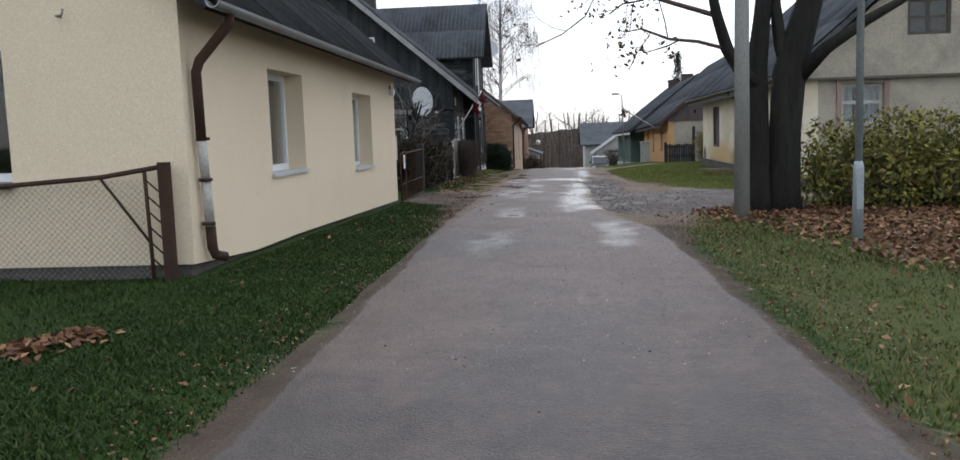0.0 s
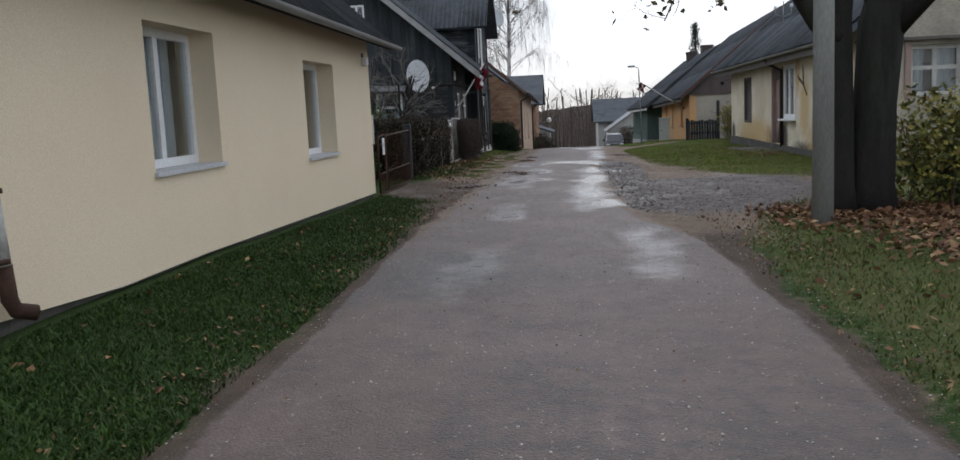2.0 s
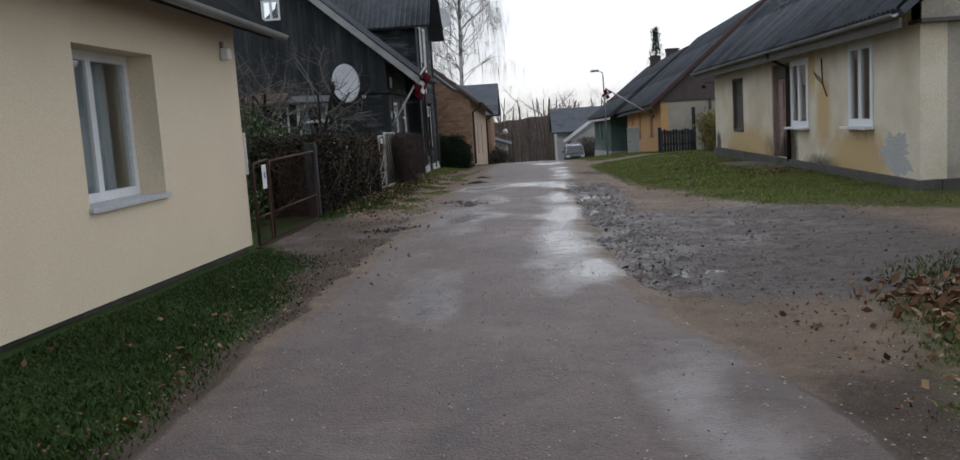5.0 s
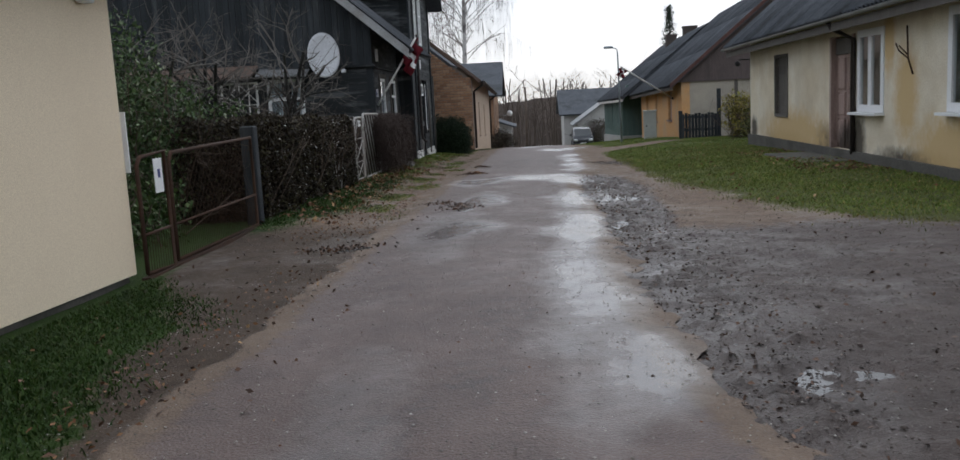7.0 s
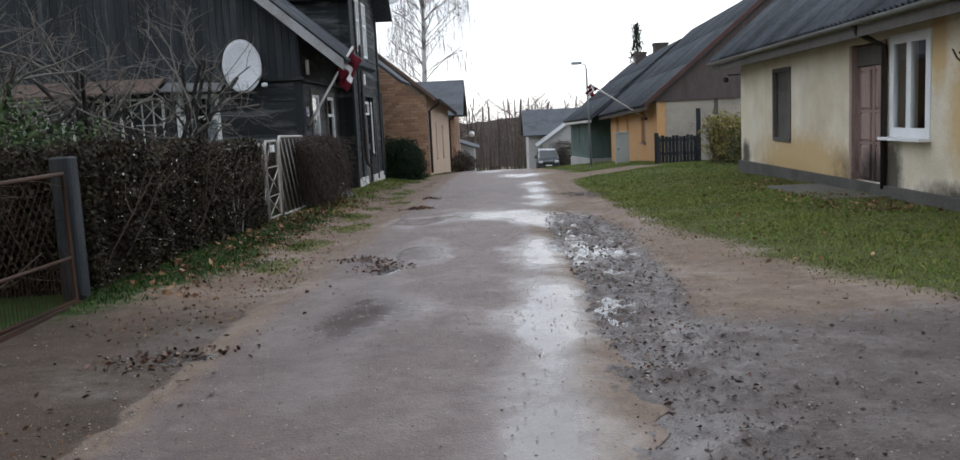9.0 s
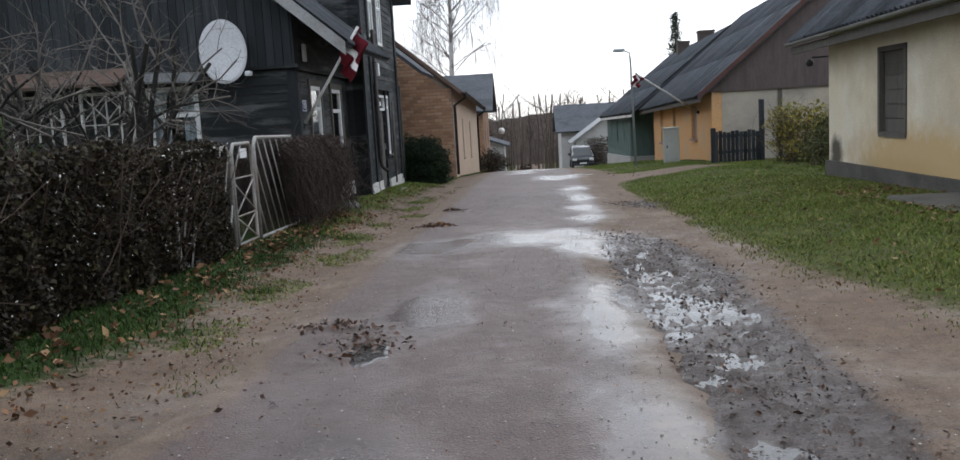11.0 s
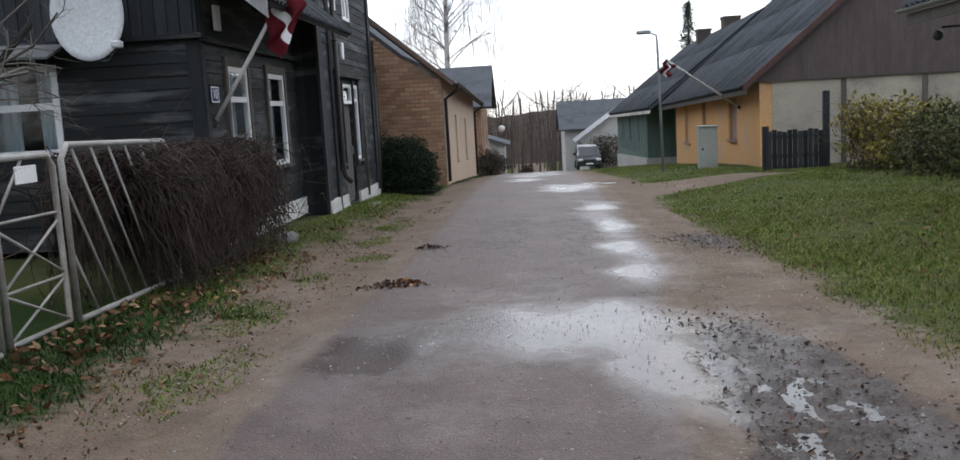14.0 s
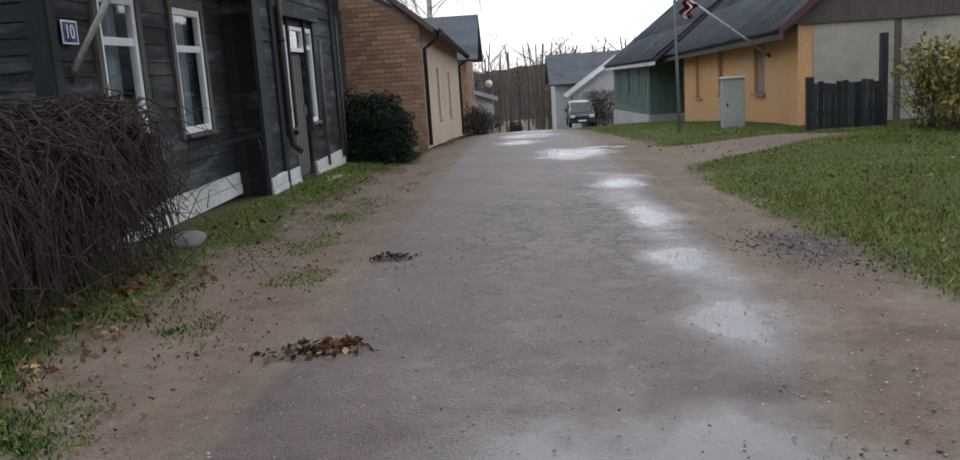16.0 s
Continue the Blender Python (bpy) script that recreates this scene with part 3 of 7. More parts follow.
def blob(x, y, spots):
    f = np.zeros_like(x)
    for cx, cy, rx, ry in spots:
        f = np.maximum(f, np.clip(1.35 - np.hypot((x - cx) / rx, (y - cy) / ry), 0, 1))
    return f


# damp places: x, y, half width, half length
WET = [(-0.8, 11, 0.25, 1.6), (0.8, 12, 0.3, 2.0), (-0.8, 15.5, 0.3, 1.6), (0.4, 18.5, 0.4, 2.6), (0.55, 16.6, 0.4, 0.9), (-0.95, 22.4, 0.5, 1.7), (0.5, 22, 0.35, 2.2), (-0.8, 26, 0.4, 1.2), (-1.0, 30.0, 0.6, 0.7), (0.55, 25.5, 0.3, 1.5),
       (0.2, 30.3, 1.3, 0.9), (0.75, 29.4, 0.5, 1.0), (0.98, 32.8, 0.34, 0.95), (0.95, 34.6, 0.3, 0.7), (1.15, 36.5, 0.34, 1.2), (1.25, 39.9, 0.42, 1.2), (1.0, 46, 0.8, 1.6), (-0.2, 51, 0.6, 1.5),
       (0.3, 57, 1, 3), (0.5, 66, 1, 4), (-0.5, 75, 1, 5)]
HOLLOWS = [(0.72, 16.55, 0.26, 0.62), (1.25, 25.9, 0.5, 1.0), (1.2, 27.4, 0.34, 0.8), (1.35, 28.9, 0.3, 0.42), (1.2, 24.2, 0.3, 0.8), (1.5, 16.45, 0.34, 0.2), (1.05, 22.4, 0.2, 0.8), (1.9, 19.6, 0.7, 0.9)]


def wet_at(x, y):
    x, y = x + 0.22 * rough_noise(x * 1.7, y * 1.1, 83, 4), y + 0.7 * rough_noise(x * 1.3 + 9, y * 0.9, 85, 3)
    film = blob(x, y, WET) * np.interp(y, [0, 14, 20, 26, 30], [0.55, 0.6, 0.72, 0.8, 0.95])
    film = np.maximum(film, 0.9 * blob(x, y, [(0.66, 16.5, 0.24, 0.6), (0.2, 30.2, 1.0, 0.6)]))
    film = np.maximum(film, 0.5 * np.exp(-((x - 1.05) / 0.36) ** 2) * smooth_np(31, 32.5, y) * (1 - smooth_np(40, 44, y)))
    return film + 0.12 + 0.2 * smooth_np(16, 20, y) * (1 - smooth_np(31, 36, y)) + 0.16 * rough_noise(x * 1.8, y * 0.8, 81, 4)


def mud_at(x, y):
    """The trodden yard and the broken strip along the road's edge."""
    yard = smooth_np(0.9, 1.5, x) * smooth_np(13.8, 15.8, y) * (1 - smooth_np(20.5, 23.5, y)) * (1 - smooth_np(3.4, 5.2, x))
    return np.clip(np.maximum(yard * 0.95, churn_strip(x, y)), 0, 1)


def churn_strip(x, y):
    mid = np.interp(y, [14, 18, 22, 25, 27, 29, 31], [1.15, 1.15, 1.2, 1.25, 1.3, 1.4, 1.15]) + 0.12 * rough_noise(y * 1.1, y * 0, 5)
    half = np.interp(y, [14, 18, 22, 25, 27, 29, 31], [0.35, 0.45, 0.42, 0.55, 0.6, 0.45, 0.25])
    strip = np.clip(1.5 - np.abs(x - mid) / half, 0, 1) * smooth_np(14.5, 16, y) * (1 - smooth_np(30, 31.2, y))
    spot = np.clip(1.4 - np.hypot((x - 2.05) / 0.42, (y - 34.9) / 1.0), 0, 1)
    return np.maximum(strip, spot * 0.7)


def churn_at(x, y):
    """Where wheels have broken the road's edge and the yard into lumps."""
    return np.clip(np.maximum(churn_strip(x, y), mud_at(x, y) * 0.55), 0, 1)


def relief(x, y):
    """Lumps, ruts and hollows of the churned ground."""
    c = churn_at(x, y)
    lumps = rough_noise(x * 4.5, y * 3.6, 21, 5)
    clods = np.maximum(rough_noise(x * 12, y * 10, 31, 3), 0)
    return c * (0.032 * lumps + 0.075 * clods - 0.02) - 0.03 * blob(x, y, HOLLOWS) * (c > 0.02)


TUFTS = [(-1.95, 34.7, 0.3, 0.35), (-2.1, 29.6, 0.3, 0.9), (-2.35, 31.4, 0.3, 0.8), (-2.2, 36.4, 0.25, 0.6), (-2.2, 38.6, 0.3, 0.9), (-2.35, 27.4, 0.3, 0.8), (-2.3, 33.3, 0.2, 0.5), (-2.3, 25.6, 0.25, 0.6)]


def dirt_at(x, y):
    l, r = dirt_left(y), dirt_right(y)
    return np.clip(0.5 + np.minimum(x - l, r - x) / 1.25 + 0.22 * rough_noise(x * 1.3, y * 0.9, 41) - 0.5 * blob(np.asarray(x, float), np.asarray(y, float), TUFTS) * (0.6 + rough_noise(x * 5, y * 5, 43)), 0, 1)


def earth_at(x, y):
    """Dark bare soil along the grass by the first houses."""
    return np.clip(0.85 * smooth_np(-1.0, -1.9, x) * (1 - smooth_np(21, 26, y)) + 0.8 * smooth_np(0.9, 1.5, x) * (1 - smooth_np(12, 14.5, y)), 0, 1)


gx = np.concatenate([[-400, -150, -60, -30, -18, -12, -9], np.arange(-7.5, 0.3, 0.14), np.arange(0.35, 3.0, 0.035), np.arange(3.0, 8.6, 0.12), [10, 13, 18, 30, 60, 150, 400]])
gy = np.concatenate([[-400, -150, -60, -25, -10, -4], np.arange(0, 14, 0.16), np.arange(14, 37, 0.04), np.arange(37, 62, 0.16), np.arange(62, 125, 1.5), [130, 140, 155, 175, 200, 300, 500]])
me = grid_mesh("ground", gx, gy, lambda x, y: ground_z(x, y) + relief(x, y) - 0.03 * smooth_np(0.12, 0.35, np.minimum(x - road_left(y), road_right(y) - x)),
               {"dirt": dirt_at, "mud": mud_at, "earth": lambda x, y: earth_at(x, y) * smooth_np(0.3, 0.55, dirt_at(x, y)), "straw": lambda x, y: np.clip(smooth_np(1.2, 2.1, x) * np.interp(y, [14, 20], [0.75, 1.0]) + 0.9 * (x < 0) * smooth_np(30, 34, y), 0, 1), "churn": churn_at, "wet": lambda x, y: np.where(dirt_at(x, y) > 0.4, np.maximum(wet_at(x, y), 0.2 * mud_at(x, y) + 0.36 * churn_strip(x, y) * (y < 31.5)), 0)})
ground = tagged(finish("ground", me, SOIL), "uneven turf and bare wet dirt beside the village road", "ground", kind="structure")

# the road: a strip across its own width, its rim sinking into the dirt
ry = np.concatenate([np.arange(-30, 0, 1.5), np.arange(0, 45, 0.06), np.arange(45, 62, 0.14), np.arange(62, 130, 1.5)])
rs = np.linspace(-1, 1, 61)
S, Yr = np.meshgrid(rs, ry)
torn = smooth_np(13, 15, Yr) * (1 - smooth_np(31, 33, Yr))
rim = (0.07 + 0.07 * torn) * rough_noise(Yr * 1.1, S * 0, 3, 4) + 0.10 * torn * rough_noise(Yr * 5.0, S * 0, 9, 3)
mid = (road_left(Yr) + road_right(Yr)) / 2
Xr = np.where(S < 0, road_left(Yr), road_right(Yr)) + rim * np.abs(S) ** 4
Xr = mid + np.abs(S) * (Xr - mid)
me = grid_mesh("road", rs, ry, lambda a, b: b * 0, {})


def road_surface(x, y, s):
    z = ground_z(x, y) + 0.028 - 0.04 * np.abs(s) ** 10 - 0.012 * np.exp(-((np.abs(s) - 0.5) / 0.16) ** 2)
    return z + 0.006 * np.sin(x * 5 + y * 1.7) * np.sin(y * 2.7) + 0.004 * rough_noise(x * 2.3, y * 2.3, 51, 3)


Zr = road_surface(Xr, Yr, S)
me.vertices.foreach_set("co", np.stack([Xr, Yr, Zr], -1).ravel())
crackle = np.clip(1.5 - np.hypot((np.abs(Xr - 0.1) - 0.45) / 0.45, (Yr - 36.8) / 2.9), 0, 1)
reddish = np.clip(0.5 + 0.35 * rough_noise(Xr * 0.9, Yr * 0.35, 61, 3) + 0.45 * smooth_np(8, 22, Yr), 0, 1)
for key, val in (("wet", wet_at(Xr, Yr)), ("churn", churn_at(Xr, Yr) * 0.15), ("crack", crackle), ("red", reddish),
                 ("earth", smooth_np(0.86, 1.0, np.abs(S)) * np.clip(earth_at(Xr * 1.5, Yr) * 1.2, 0, 1)),
                 ("dirt", np.clip(smooth_np(0.74, 1.0, np.abs(S)) * 0.95 * smooth_np(10, 15, Yr) + 0.5 * smooth_np(13, 17, Yr) * smooth_np(0.35, 0.95, np.abs(S)), 0, 1))):
    a = me.attributes.new(key, "FLOAT", "POINT")
    a.data.foreach_set("value", val.ravel().astype(np.float32))
me.update()
tagged(finish("road", me, ASPHALT), "narrow patched asphalt lane, wet and cracked, with crumbling edges", "road", kind="structure")


# ---- houses: builders ----
def soup(name, co, faces, material, parent=None, label="", smooth=False):
    """One mesh from arrays of corners and of faces with the same number of corners."""
    co, faces = np.asarray(co, np.float32), np.asarray(faces, np.int32)
    me = bpy.data.meshes.new(name)
    me.vertices.add(len(co))
    me.vertices.foreach_set("co", co.ravel())
    k = faces.shape[1]
    me.loops.add(faces.size)
    me.loops.foreach_set("vertex_index", faces.ravel())
    me.polygons.add(len(faces))
    me.polygons.foreach_set("loop_start", np.arange(0, faces.size, k))
    me.update(calc_edges=True)
    return finish(name, me, material, parent, label, smooth)


def gable_top(e0, z0, xr, zr, e1, z1):
    return line((e0, z0), (xr, zr), (e1, z1))


def sheeting(parent, material, a, b, c, d, pitch=0.177, amp=0.034):
    """Wavy cement sheets in rows on the slope a b (eave) c d (ridge); each sheet is a piece of its own."""
    a, b, c, d = (Vector(q) for q in (a, b, c, d))
    n = (b - a).cross(d - a).normalized()
    n = n if n.z > 0 else -n
    width, slope = (b - a).length, (d - a).length
    cols, rows = max(1, round(width / 1.06)), max(1, round(slope / 2.2))
    rg = random.Random(int(width * 100))
    per = 4 * round(width / cols / pitch)
    for r in range(rows):
        for k in range(cols):
            lift, slip = rg.uniform(0.0, 0.008), rg.uniform(-0.02, 0.01)
            v0, v1 = r / rows - (0.04 + slip) / slope, min(1.0, (r + 1) / rows + 0.06 / slope)
            co, fc = [], []
            for i in range(per + 1):
                u = (k + i / per) / cols
                wave = amp * math.cos(2 * math.pi * i / 4)
                for v, up in ((v0, 0.014), (v1, 0.002)):
                    base = a.lerp(b, u).lerp(d.lerp(c, u), v) if v >= 0 else a.lerp(b, u) + (a.lerp(b, u) - d.lerp(c, u)) * -v
                    co += [tuple(base + n * (wave + up + lift)), tuple(base + n * (wave + up + lift - 0.008))]
            for i in range(per):
                o, q = 4 * i, 4 * i + 4
                fc += [(o, q, q + 2, o + 2), (o + 1, o + 3, q + 3, q + 1), (o, o + 1, q + 1, q)]
            soup("roof_sheet", co, fc, material, parent)


def roof_y(parent, material, x_e, z_e, x_r, z_r, x_f, z_f, y0, y1, drop=0.0, thick=0.1, label="", sheets=False):
    """A gable roof with its ridge along y; drop: how much lower its far end lies."""
    bm = bmesh.new()
    near, far = ((x_e, y0, z_e), (x_e, y1, z_e - drop), (x_r, y1, z_r - drop), (x_r, y0, z_r)), ((x_f, y0, z_f), (x_f, y1, z_f - drop), (x_r, y1, z_r - drop), (x_r, y0, z_r))
    roof_slab(bm, *near, thick)
    roof_slab(bm, *far, thick)
    roof = part("roof", bm, material, parent, label)
    if sheets:
        sheeting(roof, material, *(near if abs(x_e) < abs(x_f) else far))
    return roof


def roof_x(parent, material, y_e, z_e, y_r, z_r, y_f, z_f, x0, x1, thick=0.1, label="", sheets=False):
    bm = bmesh.new()
    slope = ((x0, y_e, z_e), (x1, y_e, z_e), (x1, y_r, z_r), (x0, y_r, z_r))
    roof_slab(bm, *slope, thick)
    roof_slab(bm, (x0, y_f, z_f), (x1, y_f, z_f), (x1, y_r, z_r), (x0, y_r, z_r), thick)
    roof = part("roof", bm, material, parent, label)
    if sheets:
        sheeting(roof, material, *slope)
    return roof


def gutter(parent, material, x, y0, y1, z0, z1, r=0.07):
    bm = bmesh.new()
    n = 8
    rows = []
    for rr in (r, r - 0.012):
        for y, z in ((y0, z0), (y1, z1)):
            rows.append([bm.verts.new((x + rr * math.cos(math.pi + math.pi * k / n), y, z + rr * math.sin(math.pi + math.pi * k / n))) for k in range(n + 1)])
    for a, b in ((0, 1), (3, 2)):
        for k in range(n):
            bm.faces.new((rows[a][k], rows[a][k + 1], rows[b][k + 1], rows[b][k]))
    for k in range(n):
        bm.faces.new((rows[0][k], rows[0][k + 1], rows[2][k + 1], rows[2][k]))
    for e in (0, n):
        bm.faces.new((rows[0][e], rows[1][e], rows[3][e], rows[2][e]))
    return part("gutter", bm, material, parent, smooth=False)


def chimney(parent, x, y, z0, z1, w=0.5, d=0.5, material=None):
    material = material or CHIM
    bm = bmesh.new()
    box(bm, x - w / 2, x + w / 2, y - d / 2, y + d / 2, z0, z1 - 0.12)
    box(bm, x - w / 2 - 0.04, x + w / 2 + 0.04, y - d / 2 - 0.04, y + d / 2 + 0.04, z1 - 0.12, z1)
    return part("chimney", bm, material, parent)


CHIM = surface("sooty_chimney_brick", (0.06, 0.05, 0.046), (0.095, 0.076, 0.068), 20, 3, (0.06, 0.055, 0.05), 0.6, rough=0.9, bumps=0.5)

# ---- cream house ----
ch = thing("house", -7.6, 14, 0, "cream rendered single-storey house with a dark mossy roof", "house")
lowc = line((8.44, 0.17), (10.3, 0.06), (12, 0.05), (19.9, -0.13))
topc = line((8.44, 2.92), (19.9, 2.82))
W1, W2 = (11.05, 12.6, 0.90, 2.25), (15.75, 17.33, 0.75, 2.13)
wall("wall", CREAM, ch, "x", -4.0, -3.58, 8.44, 19.9, lowc, topc, [W1, W2], [10.3, 12])
gab = gable_top(-11.6, 2.7, -7.6, 6.5, -4.0, 3.2)
wall("wall", CREAM, ch, "y", 8.44, 8.86, -11.6, -4.0, lambda u: 0.17, gab, [(-6.65, -5.39, 1.0, 2.44)], [-7.6])
wall("wall", CREAM, ch, "y", 19.5, 19.9, -11.6, -4.0, lambda u: -0.13, gab, [], [-7.6])
wall("wall", CREAM, ch, "x", -11.9, -11.6, 8.44, 19.9, lowc, topc)
bm = bmesh.new()
box(bm, -11.85, -3.63, 8.49, 19.85, -0.8, 0.0)
cell(bm, "x", -11.8, -3.64, 8.5, 19.84, 0.002, 0.002, 0.165, -0.12)
part("plinth", bm, PLINTH, ch)
roof_y(ch, SLATE, -3.16, 2.66, -7.6, 6.75, -12.1, 2.6, 8.2, 20.35, 0.09, 0.09, sheets=True)
gutter(ch, ZINC, -3.10, 8.1, 20.55, 2.66, 2.56)
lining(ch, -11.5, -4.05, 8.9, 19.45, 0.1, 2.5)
for (u0, u1, z0, z1), ps in ((W1, (0.5,)), (W2, (0.5,))):
    window(ch, "x", -3.84, 1, u0 + 0.004, u1 - 0.004, z0 + 0.03, z1, ps, (), 0.085, sill=DISHGREY, sill_out=0.3, curtain=True)
window(ch, "y", 8.66, -1, -6.646, -5.394, 1.03, 2.44, (0.5,), (), 0.085, sill=ZINC, sill_out=0.29)
# downpipe in three kinds of pipe
dp = thing("downpipe", -3.5, 8.85, 0.2, "rusty downpipe with a pale plastic middle length on the house corner", "downpipe")
tubed("elbow", RUST, dp, [(-3.12, 8.6, 2.62), (-3.14, 8.6, 2.5), (-3.46, 8.6, 2.16), (-3.5, 8.6, 2.05), (-3.5, 8.62, 1.38)], 0.05, 12)
tubed("pipe", WHITEPIPE, dp, [(-3.5, 8.62, 1.40), (-3.5, 8.66, 0.98)], 0.047, 12)
tubed("pipe", WHITEPIPE, dp, [(-3.5, 8.66, 0.99), (-3.5, 8.7, 0.5)], 0.05, 12)
tubed("spout", RUST, dp, [(-3.5, 8.7, 0.52), (-3.5, 8.72, 0.3), (-3.49, 8.76, 0.22), (-3.42, 8.86, 0.18)], 0.053, 12)
for z in (1.4, 0.99, 0.55):
    tubed("clamp", RUST, dp, [(-3.5, 8.66, z - 0.015), (-3.5, 8.66, z + 0.015)], 0.068, 12)
wl_ = thing("wall_lamp", -3.5, 19.4, 2.3, "small white floodlight under the eave of the cream house", "lamp")
boxed("housing", WHITE, wl_, (-3.575, -3.47, 19.32, 19.46, 2.2, 2.34), bevel=0.015)
boxed("bracket", ZINC, wl_, (-3.58, -3.54, 19.36, 19.42, 2.34, 2.42))
hk = tubed("wall_hook", ZINC, None, [(-4.75, 8.445, 2.62), (-4.75, 8.36, 2.62), (-4.68, 8.33, 2.62), (-4.66, 8.33, 2.68)], 0.012, 6)
tagged(hk, "small metal hook on the cream gable wall", "hook")

# ---- dark timber house ----
dh = thing("house", -8.5, 41, -0.5, "two-storey dark tarred timber house with white windows", "house")
G0, Y0, Y1 = -4.0, 35.3, 48.6
RZ, RX, RE, REZ = 7.45, -8.6, -2.95, 2.6
rl = lambda x: REZ + (RE - x) * (RZ - REZ) / (RE - RX)
DW1, DW2 = (36.2, 37.06, 0.58, 1.95), (38.05, 38.98, 0.5, 1.93)
wall("wall", DARKWOOD, dh, "x", G0 - 0.25, G0 - 0.03, Y0, 39.9, lambda u: -0.3, lambda u: 3.2, [DW1, DW2])
wall("wall", DARKWOOD, dh, "x", G0 - 0.25, G0 - 0.03, 45.3, Y1, lambda u: -0.5, lambda u: 3.2)
VW = (-6.78, -5.82, 0.9, 2.03)
UPW = (-7.55, -7.0, 4.55, 5.15)
gtop = line((2 * RX - G0, rl(G0) - 0.2), (RX, RZ - 0.2), (G0 - 0.03, rl(G0) - 0.2))
wall("wall", DARKWOOD, dh, "y", Y0 + 0.03, Y0 + 0.25, 2 * RX - G0, G0 - 0.25, lambda u: -0.3, lambda u: min(gtop(u), 2.3), [VW], [RX])
wall("gable_wall", DARKWOODV, dh, "y", Y0 - 0.05, Y0 + 0.2, 2 * RX - G0, G0 + 0.02, lambda u: 2.3, gtop, [UPW], [RX])
wall("wall", DARKWOOD, dh, "y", Y1 - 0.25, Y1, 2 * RX - G0, G0 - 0.25, lambda u: -0.6, gtop, [], [RX])
wall("wall", DARKWOOD, dh, "x", 2 * RX - G0, 2 * RX - G0 + 0.25, Y0 + 0.26, Y1 - 0.26, lambda u: -0.6, lambda u: 3.2)
roof_y(dh, ROOFGREY, RE, REZ, RX, RZ, 2 * RX - RE, REZ, Y0 - 0.5, 39.75, 0, 0.09, sheets=True)
roof_y(dh, ROOFGREY, RE + 0.1, REZ - 0.02, RX, RZ - 0.05, 2 * RX - RE, REZ, 45.55, Y1 + 0.4, 0.0, 0.09)
bm = bmesh.new()
for s in (1, -1):
    a, b = (RX + s * (RE - RX), REZ + 0.01), (RX, RZ + 0.01)
    hexa(bm, [(a[0], Y0 - 0.56, a[1] - 0.24), (b[0], Y0 - 0.56, b[1] - 0.24), (b[0], Y0 - 0.503, b[1] - 0.24), (a[0], Y0 - 0.503, a[1] - 0.24),
              (a[0], Y0 - 0.56, a[1]), (b[0], Y0 - 0.56, b[1]), (b[0], Y0 - 0.503, b[1]), (a[0], Y0 - 0.503, a[1])])
part("bargeboard", bm, ZINC, dh, "grey metal-capped verge board")
# tower bay facing the road
TX, TY0, TY1, TZ = -3.6, 39.9, 45.3, 4.7
TD = [(41.1, 41.62, 0.32, 1.86), (41.72, 42.72, -0.52, 1.86), (42.82, 43.36, 0.32, 1.86)]
TU = [(41.0, 41.75, 3.25, 4.75), (42.4, 43.1, 3.15, 4.75)]
ttop = line((TY0, TZ), (42.6, 7.0), (TY1, TZ))
wall("wall", DARKWOOD, dh, "x", TX - 0.25, TX, TY0, TY1, lambda u: -0.55, ttop, TD + TU, [42.6])
wall("wall", DARKWOOD, dh, "y", TY0, TY0 + 0.22, -8.0, TX - 0.25, lambda u: -0.5, lambda u: TZ)
wall("wall", DARKWOOD, dh, "y", TY1 - 0.22, TY1, -8.0, TX - 0.25, lambda u: -0.6, lambda u: TZ)
roof_x(dh, ROOFGREY, TY0 - 0.4, TZ - 0.12, 42.6, 7.25, TY1 + 0.4, TZ - 0.12, -8.6, -3.05, 0.1, sheets=True)
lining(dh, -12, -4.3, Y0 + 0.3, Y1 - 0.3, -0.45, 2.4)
# added dark slab, so the bay's upper room looks unlit too
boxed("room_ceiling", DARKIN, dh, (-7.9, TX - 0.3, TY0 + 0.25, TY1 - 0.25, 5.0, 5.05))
for (u0, u1, z0, z1) in (DW1, DW2):
    window(dh, "x", G0 + 0.03, 1, u0, u1, z0, z1, (), (0.68,), 0.075, sill=OLDWOOD, sill_out=0.08, curtain=True)
window(dh, "x", TX + 0.02, 1, *TD[0], (), (0.8,), 0.07, sill=OLDWOOD, sill_out=0.06)
window(dh, "x", TX + 0.02, 1, *TD[2], (), (0.8,), 0.07, sill=OLDWOOD, sill_out=0.06)
window(dh, "x", TX + 0.02, 1, 41.72, 42.72, 1.47, 1.86, (), (), 0.06)
for u in TU:
    window(dh, "x", TX + 0.02, 1, *u, (0.5,), (0.6,), 0.07, curtain=True)
window(dh, "y", Y0, -1, *VW, (), (0.55,), 0.085, curtain=True)
window(dh, "y", Y0 - 0.06, -1, *UPW, (0.5,), (), 0.06)
bm = bmesh.new()
box(bm, TX - 0.12, TX - 0.06, 41.74, 42.70, -0.5, 1.46)
dd = part("door", bm, GREYDOOR, dh, "grey painted front door")
for k in range(5):
    boxed("panel_strip", GREYDOOR, dd, (TX - 0.058, TX - 0.045, 41.78 + k * 0.19, 41.93 + k * 0.19, -0.42, 1.4))
